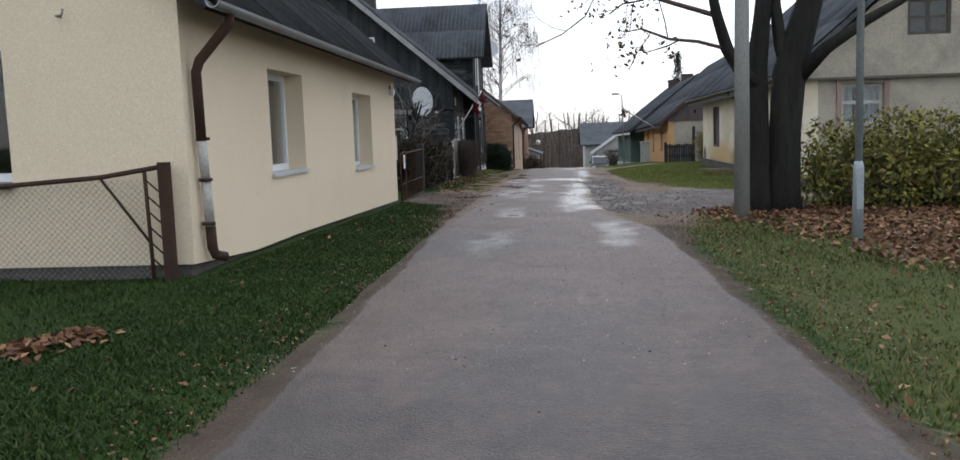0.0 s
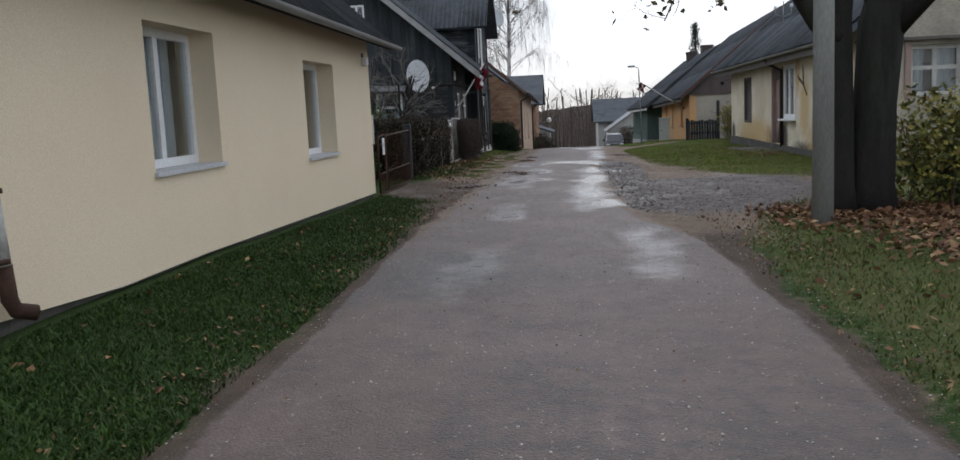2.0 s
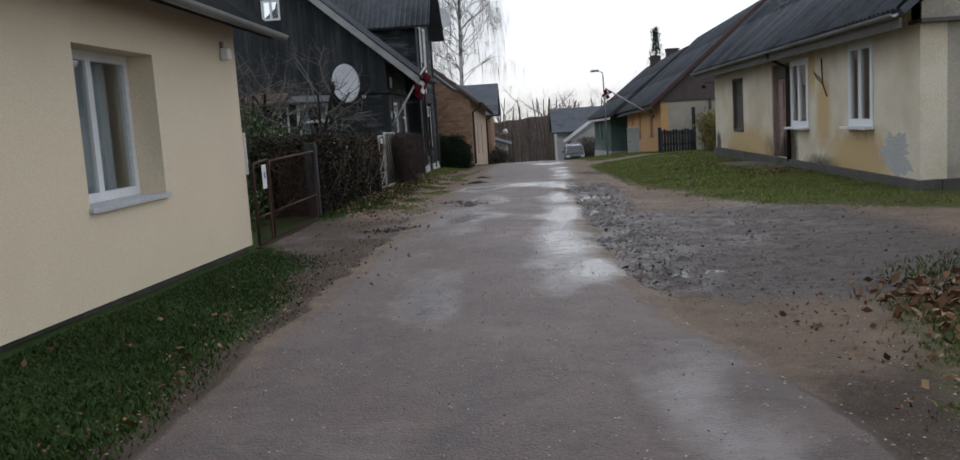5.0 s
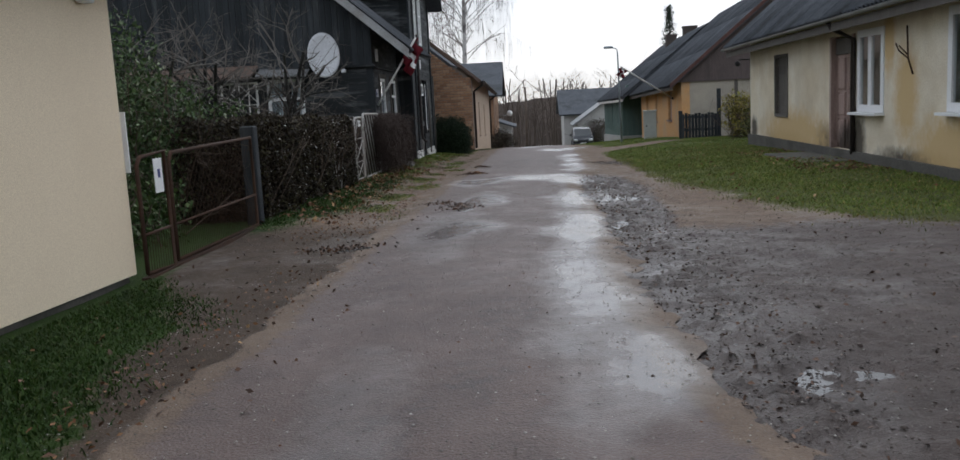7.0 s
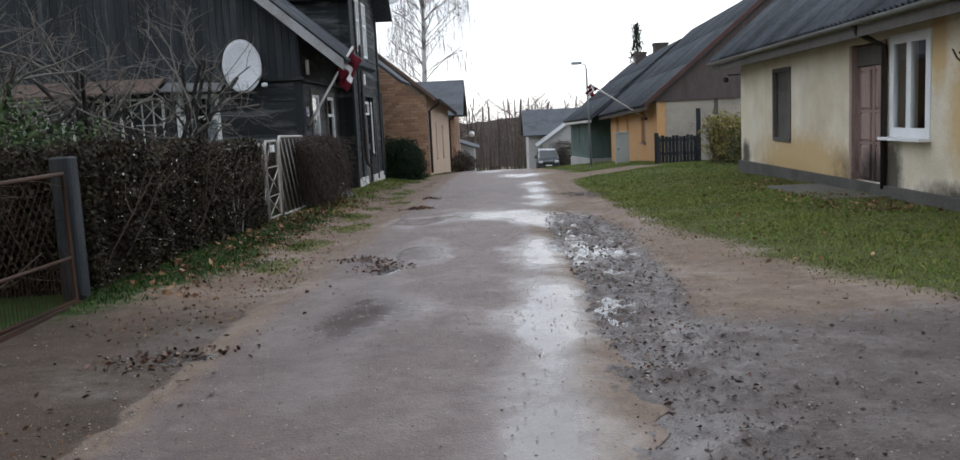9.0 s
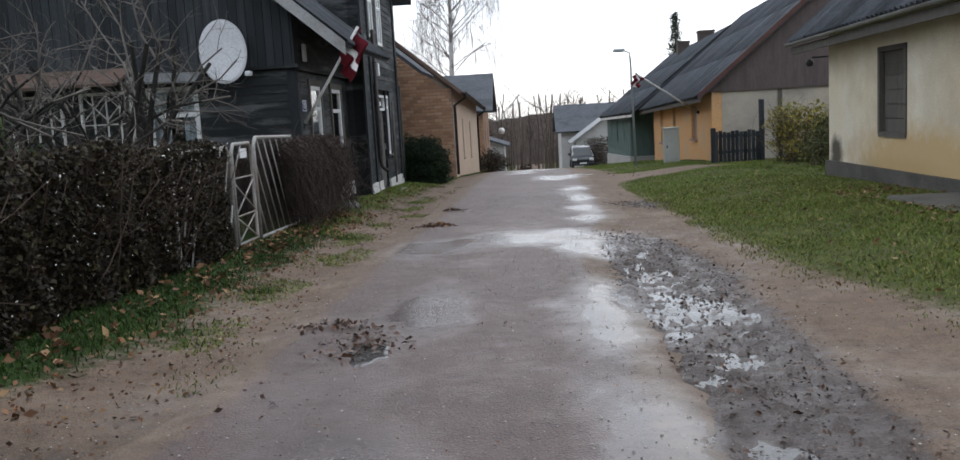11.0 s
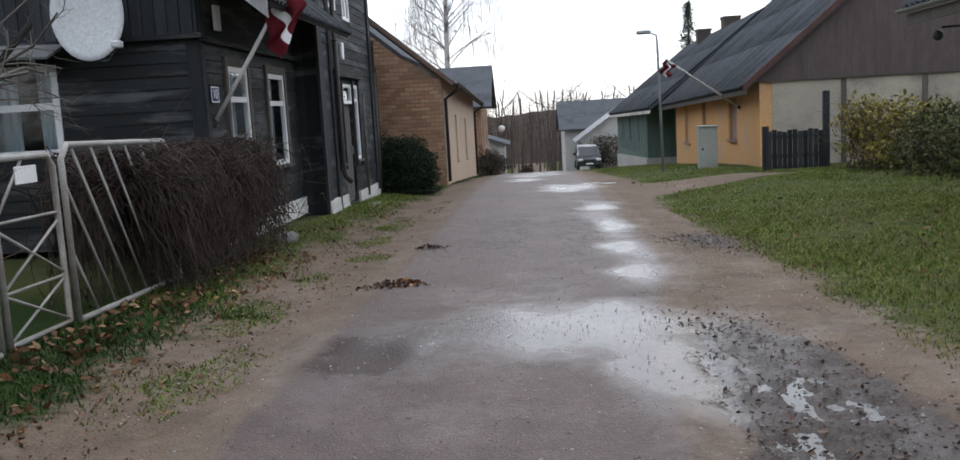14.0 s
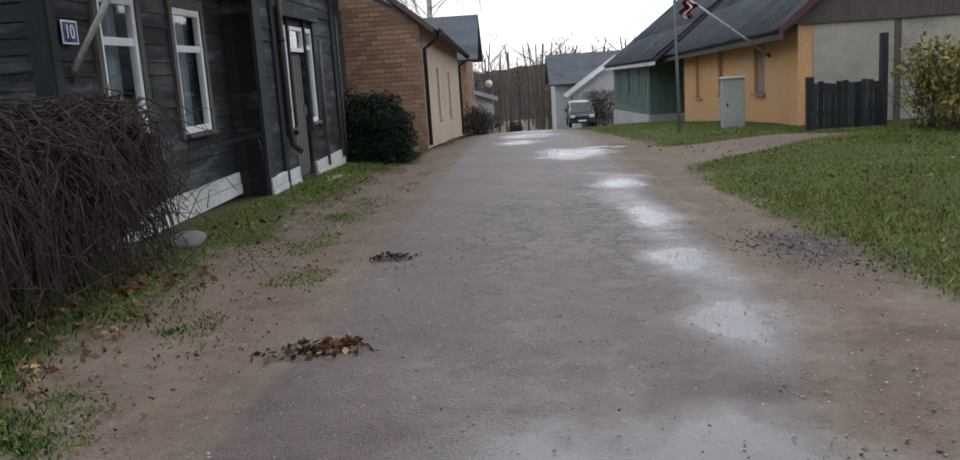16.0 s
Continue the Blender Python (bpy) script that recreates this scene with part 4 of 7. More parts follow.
boxed("door_handle", ZINC, dd, (TX - 0.05, TX - 0.0, 42.58, 42.62, 0.45, 0.62))
boxed("door_step", CONCRETE, dh, (TX, TX + 0.45, 41.6, 42.85, -0.85, -0.58), bevel=0.02)
for u in (DW1, DW2):
    for q in ((u[0] - 0.1, u[0] - 0.004, u[2] - 0.06, u[3] + 0.12), (u[1] + 0.004, u[1] + 0.1, u[2] - 0.06, u[3] + 0.12), (u[0] - 0.003, u[1] + 0.003, u[3] + 0.004, u[3] + 0.12)):
        boxed("casing", OLDWOOD, dh, (G0 + 0.005, G0 + 0.05, *q), "weathered window casing")
for y in (41.05, 41.67, 42.77, 43.41):
    boxed("casing", DARKWOODV, dh, (TX + 0.004, TX + 0.055, y - 0.045, y + 0.045, 0.2, 1.97))
# corner boards, ledge, cornice and skirting
boxed("corner_board", DARKWOODV, dh, (G0 - 0.14, G0 + 0.02, Y0 - 0.035, Y0 - 0.002, -0.3, 2.22))
boxed("corner_board", DARKWOODV, dh, (G0, G0 + 0.035, Y0 - 0.002, Y0 + 0.12, -0.3, 2.22))
boxed("corner_board", DARKWOODV, dh, (TX + 0.0, TX + 0.05, TY0 - 0.05, TY0 + 0.3, -0.5, 4.6))
boxed("corner_board", DARKWOODV, dh, (TX + 0.0, TX + 0.05, 40.75, 40.95, -0.5, 4.6))
boxed("corner_board", DARKWOODV, dh, (TX + 0.0, TX + 0.05, TY1 - 0.22, TY1 + 0.04, -0.6, 4.6))
boxed("ledge", DARKWOOD, dh, (2 * RX - G0, G0 + 0.1, Y0 - 0.14, Y0 - 0.052, 2.24, 2.3))
boxed("ledge", DARKWOOD, dh, (G0 + 0.0, G0 + 0.09, Y0 - 0.0, 39.88, 2.2, 2.27))
boxed("cornice", DARKWOOD, dh, (TX, TX + 0.12, 40.96, 43.6, 1.98, 2.1))
for y0, y1, x in ((Y0 + 0.05, 39.85, G0), (TY0, 40.74, TX + 0.02), (40.96, 41.6, TX), (42.85, TY1, TX), (TY1 + 0.05, Y1, G0)):
    zb = gz(x + 0.1, y0) - 0.12
    for k in range(2):
        boxed("skirting_board", WHITETRIM, dh, (x - 0.02, x + 0.045 + 0.012 * (1 - k), y0, y1, zb + 0.06 + 0.15 * k, zb + 0.2 + 0.15 * k), "white skirting board")
# weatherboards, each on its own
def boards_x(x, y0, y1, z0, z1, holes, h=0.155, jitter=0.01):
    z = z0
    while z < z1 - 0.03:
        cuts = sorted((o[0], o[1]) for o in holes if o[2] < z + h - 0.02 and o[3] > z + 0.02)
        spans, u = [], y0
        for c0, c1 in cuts:
            spans.append((u, c0 - 0.01))
            u = c1 + 0.01
        spans.append((u, y1))
        for a, b in spans:
            if b - a > 0.06:
                bm = bmesh.new()
                o = random.uniform(-0.012, -0.002)
                hexa(bm, [(x - 0.028, a, z), (x + 0.022 + o, a, z), (x + 0.022 + o, b, z), (x - 0.028, b, z),
                          (x - 0.028, a, min(z1, z + h - 0.008)), (x + 0.004, a, min(z1, z + h - 0.008)), (x + 0.004, b, min(z1, z + h - 0.008)), (x - 0.028, b, min(z1, z + h - 0.008))])
                part("board", bm, DARKWOOD, dh)
        z += h
        h = random.uniform(0.13, 0.19)


def boards_y(y, x0, x1, z0, z1, holes, h=0.155):
    z = z0
    while z < z1 - 0.03:
        cuts = sorted((o[0], o[1]) for o in holes if o[2] < z + h - 0.02 and o[3] > z + 0.02)
        spans, u = [], x0
        for c0, c1 in cuts:
            spans.append((u, c0 - 0.01))
            u = c1 + 0.01
        spans.append((u, x1))
        for a, b in spans:
            if b - a > 0.06:
                bm = bmesh.new()
                o = random.uniform(-0.012, -0.002)
                t = min(z1, z + h - 0.008)
                hexa(bm, [(a, y + 0.028, z), (b, y + 0.028, z), (b, y - 0.022 - o, z), (a, y - 0.022 - o, z), (a, y + 0.028, t), (b, y + 0.028, t), (b, y - 0.004, t), (a, y - 0.004, t)])
                part("board", bm, DARKWOOD, dh)
        z += h
        h = random.uniform(0.13, 0.19)


boards_x(G0, Y0 + 0.12, 39.87, -0.3, 2.2, [DW1, DW2])
boards_x(G0, TY1 + 0.05, Y1, -0.5, 2.5, [(46.6, 47.3, 0.2, 1.6)])
boards_x(TX, 40.95, TY1 - 0.22, -0.5, 1.98, TD + [(41.6, 42.85, -1, 1.86)])
boards_x(TX, 40.95, TY1 - 0.22, 2.1, 4.75, TU)
boards_x(TX, TY0 + 0.3, 40.75, -0.5, 4.6, [])
boards_y(Y0, -9.5, G0 - 0.14, -0.3, 2.24, [VW, (-9.5, -6.95, 0.85, 2.1)])
x = -13.0
while x < G0 - 0.05:
    t = min(gtop(x), gtop(x + 0.14)) - 0.05
    if t > 2.4 and not (UPW[0] - 0.16 < x < UPW[1] + 0.02):
        boxed("upright_board", DARKWOODV, dh, (x, x + 0.145, Y0 - 0.075 - random.uniform(0, 0.012), Y0 - 0.052, 2.3, t))
    elif t > 2.4:
        boxed("upright_board", DARKWOODV, dh, (x, x + 0.145, Y0 - 0.075, Y0 - 0.052, 2.3, UPW[2]))
    x += 0.155
chimney(dh, -8.3, 41.0, 6.6, 8.2, 0.55, 0.5)
chimney(dh, -4.35, 47.6, 2.6, 4.15, 0.42, 0.42, BLACKPIPE)
window(dh, "x", G0 + 0.03, 1, 46.62, 47.28, 0.2, 1.6, (), (0.7,), 0.07)

# ---- brick house ----
bh = thing("house", -5.8, 57, -1, "brick-gabled house with a pinkish rendered street wall", "house")
BY0, BY1, BX = 50.35, 66.0, -2.42
bl = line((BY0, -1.3), (BY1, -2.4))
bw = line((BY0, 2.25), (BY1, 1.75))
BW = [(54.75, 55.5, -0.45, 1.12), (59.3, 60.2, -0.62, 0.95)]
wall("wall", PINKP, bh, "x", BX - 0.3, BX, BY0 + 0.32, BY1, bl, bw, BW)
bt_ = line((-9.6, 2.1), (-5.9, 5.15), (BX, 2.28))
brick_gable = wall("gable_wall", MORTAR, bh, "y", BY0, BY0 + 0.3, -9.6, BX + 0.02, lambda u: -1.3, bt_, [], [-5.9], "orange-brown brick gable")
wall("wall", PINKP, bh, "y", BY1 - 0.3, BY1, -9.6, BX - 0.3, lambda u: -2.4, lambda u: bt_(u) - 0.5, [], [-5.9])
roof_y(bh, ROOFBROWN, -2.0, 2.05, -5.9, 5.33, -9.9, 2.0, BY0 - 0.2, BY1 + 0.3, 0.5, 0.12)
gutter(bh, BLACKPIPE, -1.95, BY0 - 0.2, BY1 + 0.3, 2.06, 1.56, 0.06)
for y, z in ((BY0 + 0.5, 2.0), (BY1 - 0.3, 1.55)):
    tubed("downpipe", BLACKPIPE, bh, [(-1.97, y, z), (-1.99, y, z - 0.15), (BX + 0.06, y, z - 0.4), (BX + 0.06, y, gz(BX, y) + 0.1)], 0.05)
for u in BW:
    window(bh, "x", BX - 0.12, 1, *u, (), (0.6,), 0.06, material=DOORWOOD, sill=DOORWOOD, sill_out=0.16)
lining(bh, -9.5, BX - 0.32, BY0 + 0.3, BY1 - 0.3, -1.6, 1.5)

# ---- houses further down the road ----
nh = thing("house", -5.5, 75, -2.5, "small brick house with a slate roof turned to the road", "house")
far_brick = wall("wall", MORTAR, nh, "y", 71.3, 71.55, -9.5, -2.35, lambda u: -3.2, lambda u: 1.55)
far_street_brick = wall("wall", MORTAR, nh, "x", -2.6, -2.35, 71.56, 79.0, lambda u: -3.4, line((71.5, 1.6), (75.2, 3.6), (79, 1.6)), [(73, 73.8, -0.7, 0.8), (76, 76.8, -0.7, 0.8)], [75.2])
wall("wall", MORTAR, nh, "y", 78.75, 79.0, -9.5, -2.6, lambda u: -3.6, lambda u: 1.55)
roof_x(nh, ROOFGREY, 70.7, 1.45, 75.2, 3.75, 79.7, 1.45, -9.9, -1.75, 0.12)
window(nh, "x", -2.4, 1, 73, 73.8, -0.7, 0.8, (0.5,), (), 0.06)
window(nh, "x", -2.4, 1, 76, 76.8, -0.7, 0.8, (0.5,), (), 0.06)
lining(nh, -9.4, -2.65, 71.6, 78.7, -3.0, 1.2)
sh = thing("shed", -3.6, 88, -3.6, "low pale shed with a grey lean-to roof beside the road", "shed")
wall("wall", GREYWALL, sh, "y", 86, 86.2, -6, -1.6, lambda u: -3.9, line((-6, 0.5), (-1.6, -1.0)))
wall("wall", GREYWALL, sh, "x", -1.8, -1.6, 86.21, 92, lambda u: -4.4, lambda u: -1.05, [(87.5, 88.6, -3.6, -1.7)])
bm = bmesh.new()
roof_slab(bm, (-1.2, 85.6, -1.12), (-1.2, 92.4, -1.12), (-6.2, 92.4, 0.62), (-6.2, 85.6, 0.62), 0.12)
part("roof", bm, ROOFGREY, sh)
boxed("door", OLDWOOD, sh, (-1.72, -1.68, 87.5, 88.6, -3.6, -1.7))

# ---- orange house and green house ----
oh = thing("house", 10.4, 54, -0.7, "orange limewashed house with a boarded gable and grey slate roof", "house")
OX, OY0, OY1 = 5.9, 47.4, 60.15
ob_ = line((OY0, -0.9), (OY1, -1.6))
ot_ = line((OY0, 1.62), (OY1, 1.12))
OW = [(49.95, 50.95, -0.03, 1.15), (54.25, 54.85, -0.2, 1.05), (57.15, 58.15, -0.4, 1.02)]
wall("wall", ORANGEP, oh, "x", OX, OX + 0.35, OY0 + 0.02, OY1, ob_, ot_, OW)
wall("wall", PALEP, oh, "y", OY0, OY0 + 0.3, OX + 0.3, 14.9, lambda u: -0.95, lambda u: 1.5)
wall("corner_pier", ORANGEP, oh, "y", OY0 - 0.02, OY0 + 0.018, OX - 0.02, OX + 0.1, lambda u: -0.9, lambda u: 1.5)
og = line((5.7, 1.5), (10.4, 5.35), (15.1, 1.5))
wall("gable_wall", BROWNBOARD, oh, "y", OY0 - 0.08, OY0 + 0.2, 5.7, 15.1, lambda u: 1.5, lambda u: og(u) + 0.001, [], [10.4], "brown weathered gable boarding")
wall("wall", PALEP, oh, "y", OY1 - 0.3, OY1, OX + 0.36, 14.9, lambda u: -1.6, lambda u: og(u) - 0.5, [], [10.4])
wall("wall", PALEP, oh, "x", 14.9, 15.2, OY0, OY1, ob_, ot_)
roof_y(oh, ROOFGREY, 5.42, 1.42, 10.4, 5.55, 15.4, 1.42, OY0 - 0.3, OY1 + 1.8, 0.42, 0.12, sheets=True)
lining(oh, OX + 0.4, 14.8, OY0 + 0.4, OY1 - 0.4, -1.0, 1.2)
for k, u in enumerate(OW):
    bm = bmesh.new()
    for j in range(5):
        w = (u[1] - u[0]) / 5
        box(bm, OX + 0.1, OX + 0.13 + 0.01 * (j % 2), u[0] + j * w, u[0] + (j + 1) * w - 0.008, u[2], u[3])
    sb = part("shutter", bm, ORANGEP if k == 2 else DOORWOOD, oh, "closed board shutter")
    boxed("window_sill", DOORWOOD, sb, (OX - 0.08, OX + 0.1, u[0] - 0.05, u[1] + 0.05, u[2] - 0.06, u[2]))
bm = bmesh.new()
cell(bm, "x", OX - 0.44, OX - 0.40, OY0 - 0.3, OY1 + 1.7, 1.22, 0.80, 1.34, 0.92)
part("fascia", bm, OLDWOOD, oh)
bm = bmesh.new()
for xa, za, xb, zb in ((5.4, 1.3, 10.4, 5.45), (15.4, 1.3, 10.4, 5.45)):
    hexa(bm, [(xa, OY0 - 0.36, za), (xb, OY0 - 0.36, zb), (xb, OY0 - 0.305, zb), (xa, OY0 - 0.305, za), (xa, OY0 - 0.36, za + 0.17), (xb, OY0 - 0.36, zb + 0.17), (xb, OY0 - 0.305, zb + 0.17), (xa, OY0 - 0.305, za + 0.17)])
part("bargeboard", bm, surface("faded_red_brown_paint", (0.075, 0.038, 0.034), (0.11, 0.06, 0.054), 20, 2, (0.09, 0.06, 0.055), 0.6, rough=0.85, bumps=0.3), oh, "faded red-brown verge board")
for x in (7.9, 9.9, 11.9):
    boxed("wall_post", OLDWOOD, oh, (x, x + 0.13, OY0 - 0.03, OY0 - 0.003, -0.9, 1.48))
gh = thing("house", 10, 71, -2, "green boarded house with a pale plinth, joined to the orange house", "house")
wall("wall", GREENB, gh, "x", 5.37, 5.6, 64.7, 77.5, line((64.7, -1.3), (77.5, -1.7)), line((64.7, 0.98), (77.5, 0.72)), [(67, 67.9, -0.7, 0.5), (70.5, 71.4, -0.75, 0.45), (74, 74.9, -0.8, 0.4)])
wall("wall", GREENB, gh, "y", 64.7, 64.95, 5.6, 9.5, lambda u: -1.3, lambda u: 1.6)
wall("plinth", GREYWALL, gh, "x", 5.30, 5.55, 64.66, 77.5, line((64.7, -2.1), (77.5, -3.2)), line((64.7, -1.31), (77.5, -1.71)))
wall("plinth", GREYWALL, gh, "y", 64.66, 64.9, 5.56, 9.5, lambda u: -2.1, lambda u: -1.31)
roof_y(gh, ROOFGREY, 4.95, 0.95, 9.6, 4.6, 14.2, 0.95, 60.9, 78.2, 0.3, 0.12, sheets=True)
bm = bmesh.new()
cell(bm, "x", 4.98, 5.02, 60.9, 78.0, 0.72, 0.42, 0.85, 0.55)
part("fascia", bm, WHITETRIM, gh)
for u in ((67, 67.9, -0.7, 0.5), (70.5, 71.4, -0.75, 0.45), (74, 74.9, -0.8, 0.4)):
    bm = bmesh.new()
    box(bm, 5.42, 5.46, *u)
    part("shutter", bm, GREENB, gh, "closed green shutter")
y = 65.0
while y < 77.4:
    boxed("batten", GREENB, gh, (5.345, 5.369, y, y + 0.045, -1.25, 0.75))
    y += 0.8
lining(gh, 5.7, 14, 65, 77, -1.6, 0.5)
chimney(gh, 9.8, 67.6, 3.4, 4.95, 0.75, 0.7)
chimney(gh, 9.2, 71.0, 3.2, 4.7, 0.65, 0.6)
fh = thing("house", 6, 104, -4, "far pale farm building with a blue-grey metal roof", "house")
wall("wall", GREYWALL, fh, "y", 104, 104.3, 3.4, 12, lambda u: -5.2, lambda u: -0.4)
wall("wall", GREYWALL, fh, "x", 3.4, 3.7, 104.31, 112, lambda u: -6, line((104, -0.4), (108, 1.3), (112, -0.4)), [], [108])
roof_x(fh, ROOFGREY, 103.2, -0.75, 108, 1.75, 112.8, -0.75, 2.9, 12.5, 0.15)
f2 = thing("barn", 8, 98, -4, "pale gabled outbuilding with a light roof edge", "barn")
bt2 = line((4.2, -1.5), (8.3, 1.2), (12.4, -1.5))
wall("wall", GREYWALL, f2, "y", 97, 97.3, 4.4, 12.2, lambda u: -4.6, bt2, [(5.0, 6.2, -4.4, -2.4)], [8.3])
wall("wall", GREYWALL, f2, "x", 4.4, 4.65, 97.31, 102, lambda u: -5, lambda u: -1.45)
roof_y(f2, ZINC, 3.9, -1.62, 8.3, 1.35, 12.7, -1.62, 96.6, 102.4, 0, 0.15)
boxed("door", OLDWOOD, f2, (5.0, 6.2, 97.1, 97.15, -4.4, -2.4))

# ---- yellow plastered house on the other side ----
rh = thing("house", 10, 30, -0.2, "stained yellow plaster house with a grey slate roof and stone footing", "house")
HX, HY0, HY1 = 6.0, 22.5, 37.0
HW1, HW2, HB, HD = (27.78, 29.0, 0.68, 2.13), (24.3, 25.45, 0.74, 2.22), (33.45, 34.52, 0.52, 1.93), (29.2, 30.42, -0.17, 2.1)
wall("wall", YELLOWP, rh, "x", HX, HX + 0.4, HY0, HY1, lambda u: -0.05, lambda u: 2.62, [HW1, HW2, HB, (29.2, 30.42, -0.05, 2.1)])
wall("plinth", PLINTH, rh, "x", HX - 0.07, HX + 0.3, HY0 - 0.06, HY1 + 0.02, lambda u: -0.9, lambda u: -0.052, [], [], "grey stone footing")
wall("plinth", PLINTH, rh, "y", HY0 - 0.06, HY0 + 0.3, HX + 0.31, 14, lambda u: -0.9, lambda u: -0.052)
hg = line((6.0, 2.6), (10.0, 6.05), (14.0, 2.6))
NW, NU = (6.95, 7.95, 1.2, 2.2), (8.45, 9.45, 3.3, 4.15)
wall("wall", PALEP, rh, "y", HY0, HY0 + 0.35, HX + 0.4, 14.0, lambda u: -0.05, lambda u: 2.3, [NW])
wall("gable_wall", PALEP, rh, "y", HY0 - 0.05, HY0 + 0.3, HX + 0.0, 14.0, lambda u: 2.36, hg, [NU], [10.0], "streaked grey plaster gable")
boxed("ledge", OLDWOOD, rh, (HX - 0.05, 14.05, HY0 - 0.16, HY0 + 0.3, 2.3, 2.36))
wall("gable_wall", BROWNBOARD, rh, "y", HY1 - 0.3, HY1, HX + 0.4, 14, lambda u: -0.9, hg, [], [10.0])
wall("wall", PALEP, rh, "x", 13.7, 14.0, HY0, HY1, lambda u: -0.9, lambda u: 2.6)
roof_y(rh, ROOFGREY, 5.52, 2.5, 10.0, 6.35, 14.5, 2.5, HY0 - 0.45, 37.85, 0.17, 0.11, sheets=True)
bm = bmesh.new()
cell(bm, "x", 5.53, 5.57, HY0 - 0.4, 37.8, 2.22, 2.05, 2.37, 2.2)
part("fascia", bm, OLDWOOD, rh)
gutter(rh, ZINC, 5.46, HY0 - 0.4, 37.9, 2.44, 2.27, 0.06)
lining(rh, 6.5, 13.6, HY0 + 0.4, HY1 - 0.4, -0.1, 2.2)
for u in (HW1, HW2):
    window(rh, "x", HX - 0.02, -1, *u, (0.52,), (), 0.13, sill=WHITE, sill_out=0.16, curtain=False)
bm = bmesh.new()
box(bm, HX + 0.08, HX + 0.11, *HB)
bb = part("window_boarding", bm, OLDWOOD, rh, "boarded-up window of grey boards")
for k in range(6):
    w = 1.07 / 6
    boxed("plank", OLDWOOD, bb, (HX + 0.06, HX + 0.08 + 0.008 * (k % 3), HB[0] + 0.04, HB[1] - 0.04, HB[2] + 0.03 + k * 0.23, HB[2] + 0.24 + k * 0.23))
for d in ((HB[0] - 0.02, HB[0] + 0.06, HB[2], HB[3]), (HB[1] - 0.06, HB[1] + 0.02, HB[2], HB[3]), (HB[0], HB[1], HB[3] - 0.07, HB[3] + 0.01), (HB[0], HB[1], HB[2] - 0.05, HB[2] + 0.03)):
    boxed("casing", OLDWOOD, bb, (HX - 0.025, HX + 0.05, *d))
for k in range(2):
    y0 = HD[0] + 0.05 + k * 0.57
    bm = bmesh.new()
    box(bm, HX + 0.1, HX + 0.14, y0, y0 + 0.54, HD[2] + 0.02, 1.75)
    lf = part("door", bm, DOORWOOD, rh, "worn pink-brown panelled door leaf")
    for z0, z1 in ((0.0, 0.5), (0.6, 1.0), (1.1, 1.66)):
        boxed("panel", DOORWOOD, lf, (HX + 0.075, HX + 0.1, y0 + 0.1, y0 + 0.44, z0, z1), bevel=0.01)
        for q in ((y0 + 0.07, y0 + 0.095), (y0 + 0.445, y0 + 0.47)):
            boxed("moulding", DOORWOOD, lf, (HX + 0.065, HX + 0.1, q[0], q[1], z0 - 0.03, z1 + 0.03))
boxed("transom", OLDWOOD, rh, (HX + 0.06, HX + 0.14, HD[0] + 0.05, HD[1] - 0.05, 1.76, 2.06))
for q in ((HD[0] - 0.06, HD[0] + 0.05), (HD[1] - 0.05, HD[1] + 0.05)):
    boxed("door_casing", DOORWOOD, rh, (HX - 0.03, HX + 0.12, *q, -0.16, 2.1))
boxed("door_step", PLINTH, rh, (4.95, HX - 0.08, 29.0, 31.6, -0.55, -0.2), "mossy concrete slab step", bevel=0.03)
window(rh, "y", HY0 + 0.1, -1, *NW, (0.5,), (0.55,), 0.08, material=WHITETRIM, sill=OLDWOOD, curtain=True)
window(rh, "y", HY0 + 0.02, -1, *NU, (0.5,), (0.5,), 0.07, material=OLDWOOD)
for d in ((NW[0] - 0.12, NW[0] - 0.0, NW[2] - 0.05, 2.28), (NW[1], NW[1] + 0.12, NW[2] - 0.05, 2.28)):
    boxed("casing", DOORWOOD, rh, (d[0], d[1], HY0 - 0.04, HY0 - 0.003, d[2], d[3]))
tubed("downpipe", BLACKPIPE, rh, [(5.47, 29.1, 2.36), (5.55, 29.1, 2.2), (HX - 0.06, 29.1, 2.0), (HX - 0.06, 29.1, -0.1)], 0.045)
def stain(parent, name, material, y, z, ry, rz, seed, label, x=None):
    x = HX if x is None else x
    rg = np.random.default_rng(seed)
    a = np.linspace(0, 2 * math.pi, 40, endpoint=False)
    w = 1 + sum(rg.uniform(0.05, 0.2) * np.sin(k * a + rg.uniform(0, 6.28)) for k in (2, 3, 5, 7, 11, 15))
    bm = bmesh.new()
    vs = [bm.verts.new((x - 0.003, y + ry * r * math.cos(t), max(-0.05, z + rz * r * math.sin(t)))) for t, r in zip(a, w)]
    top = bmesh.ops.extrude_face_region(bm, geom=[bm.faces.new(vs)])
    bmesh.ops.translate(bm, verts=[v for v in top["geom"] if isinstance(v, bmesh.types.BMVert)], vec=(0.0025, 0, 0))
    part(name, bm, material, parent, label)


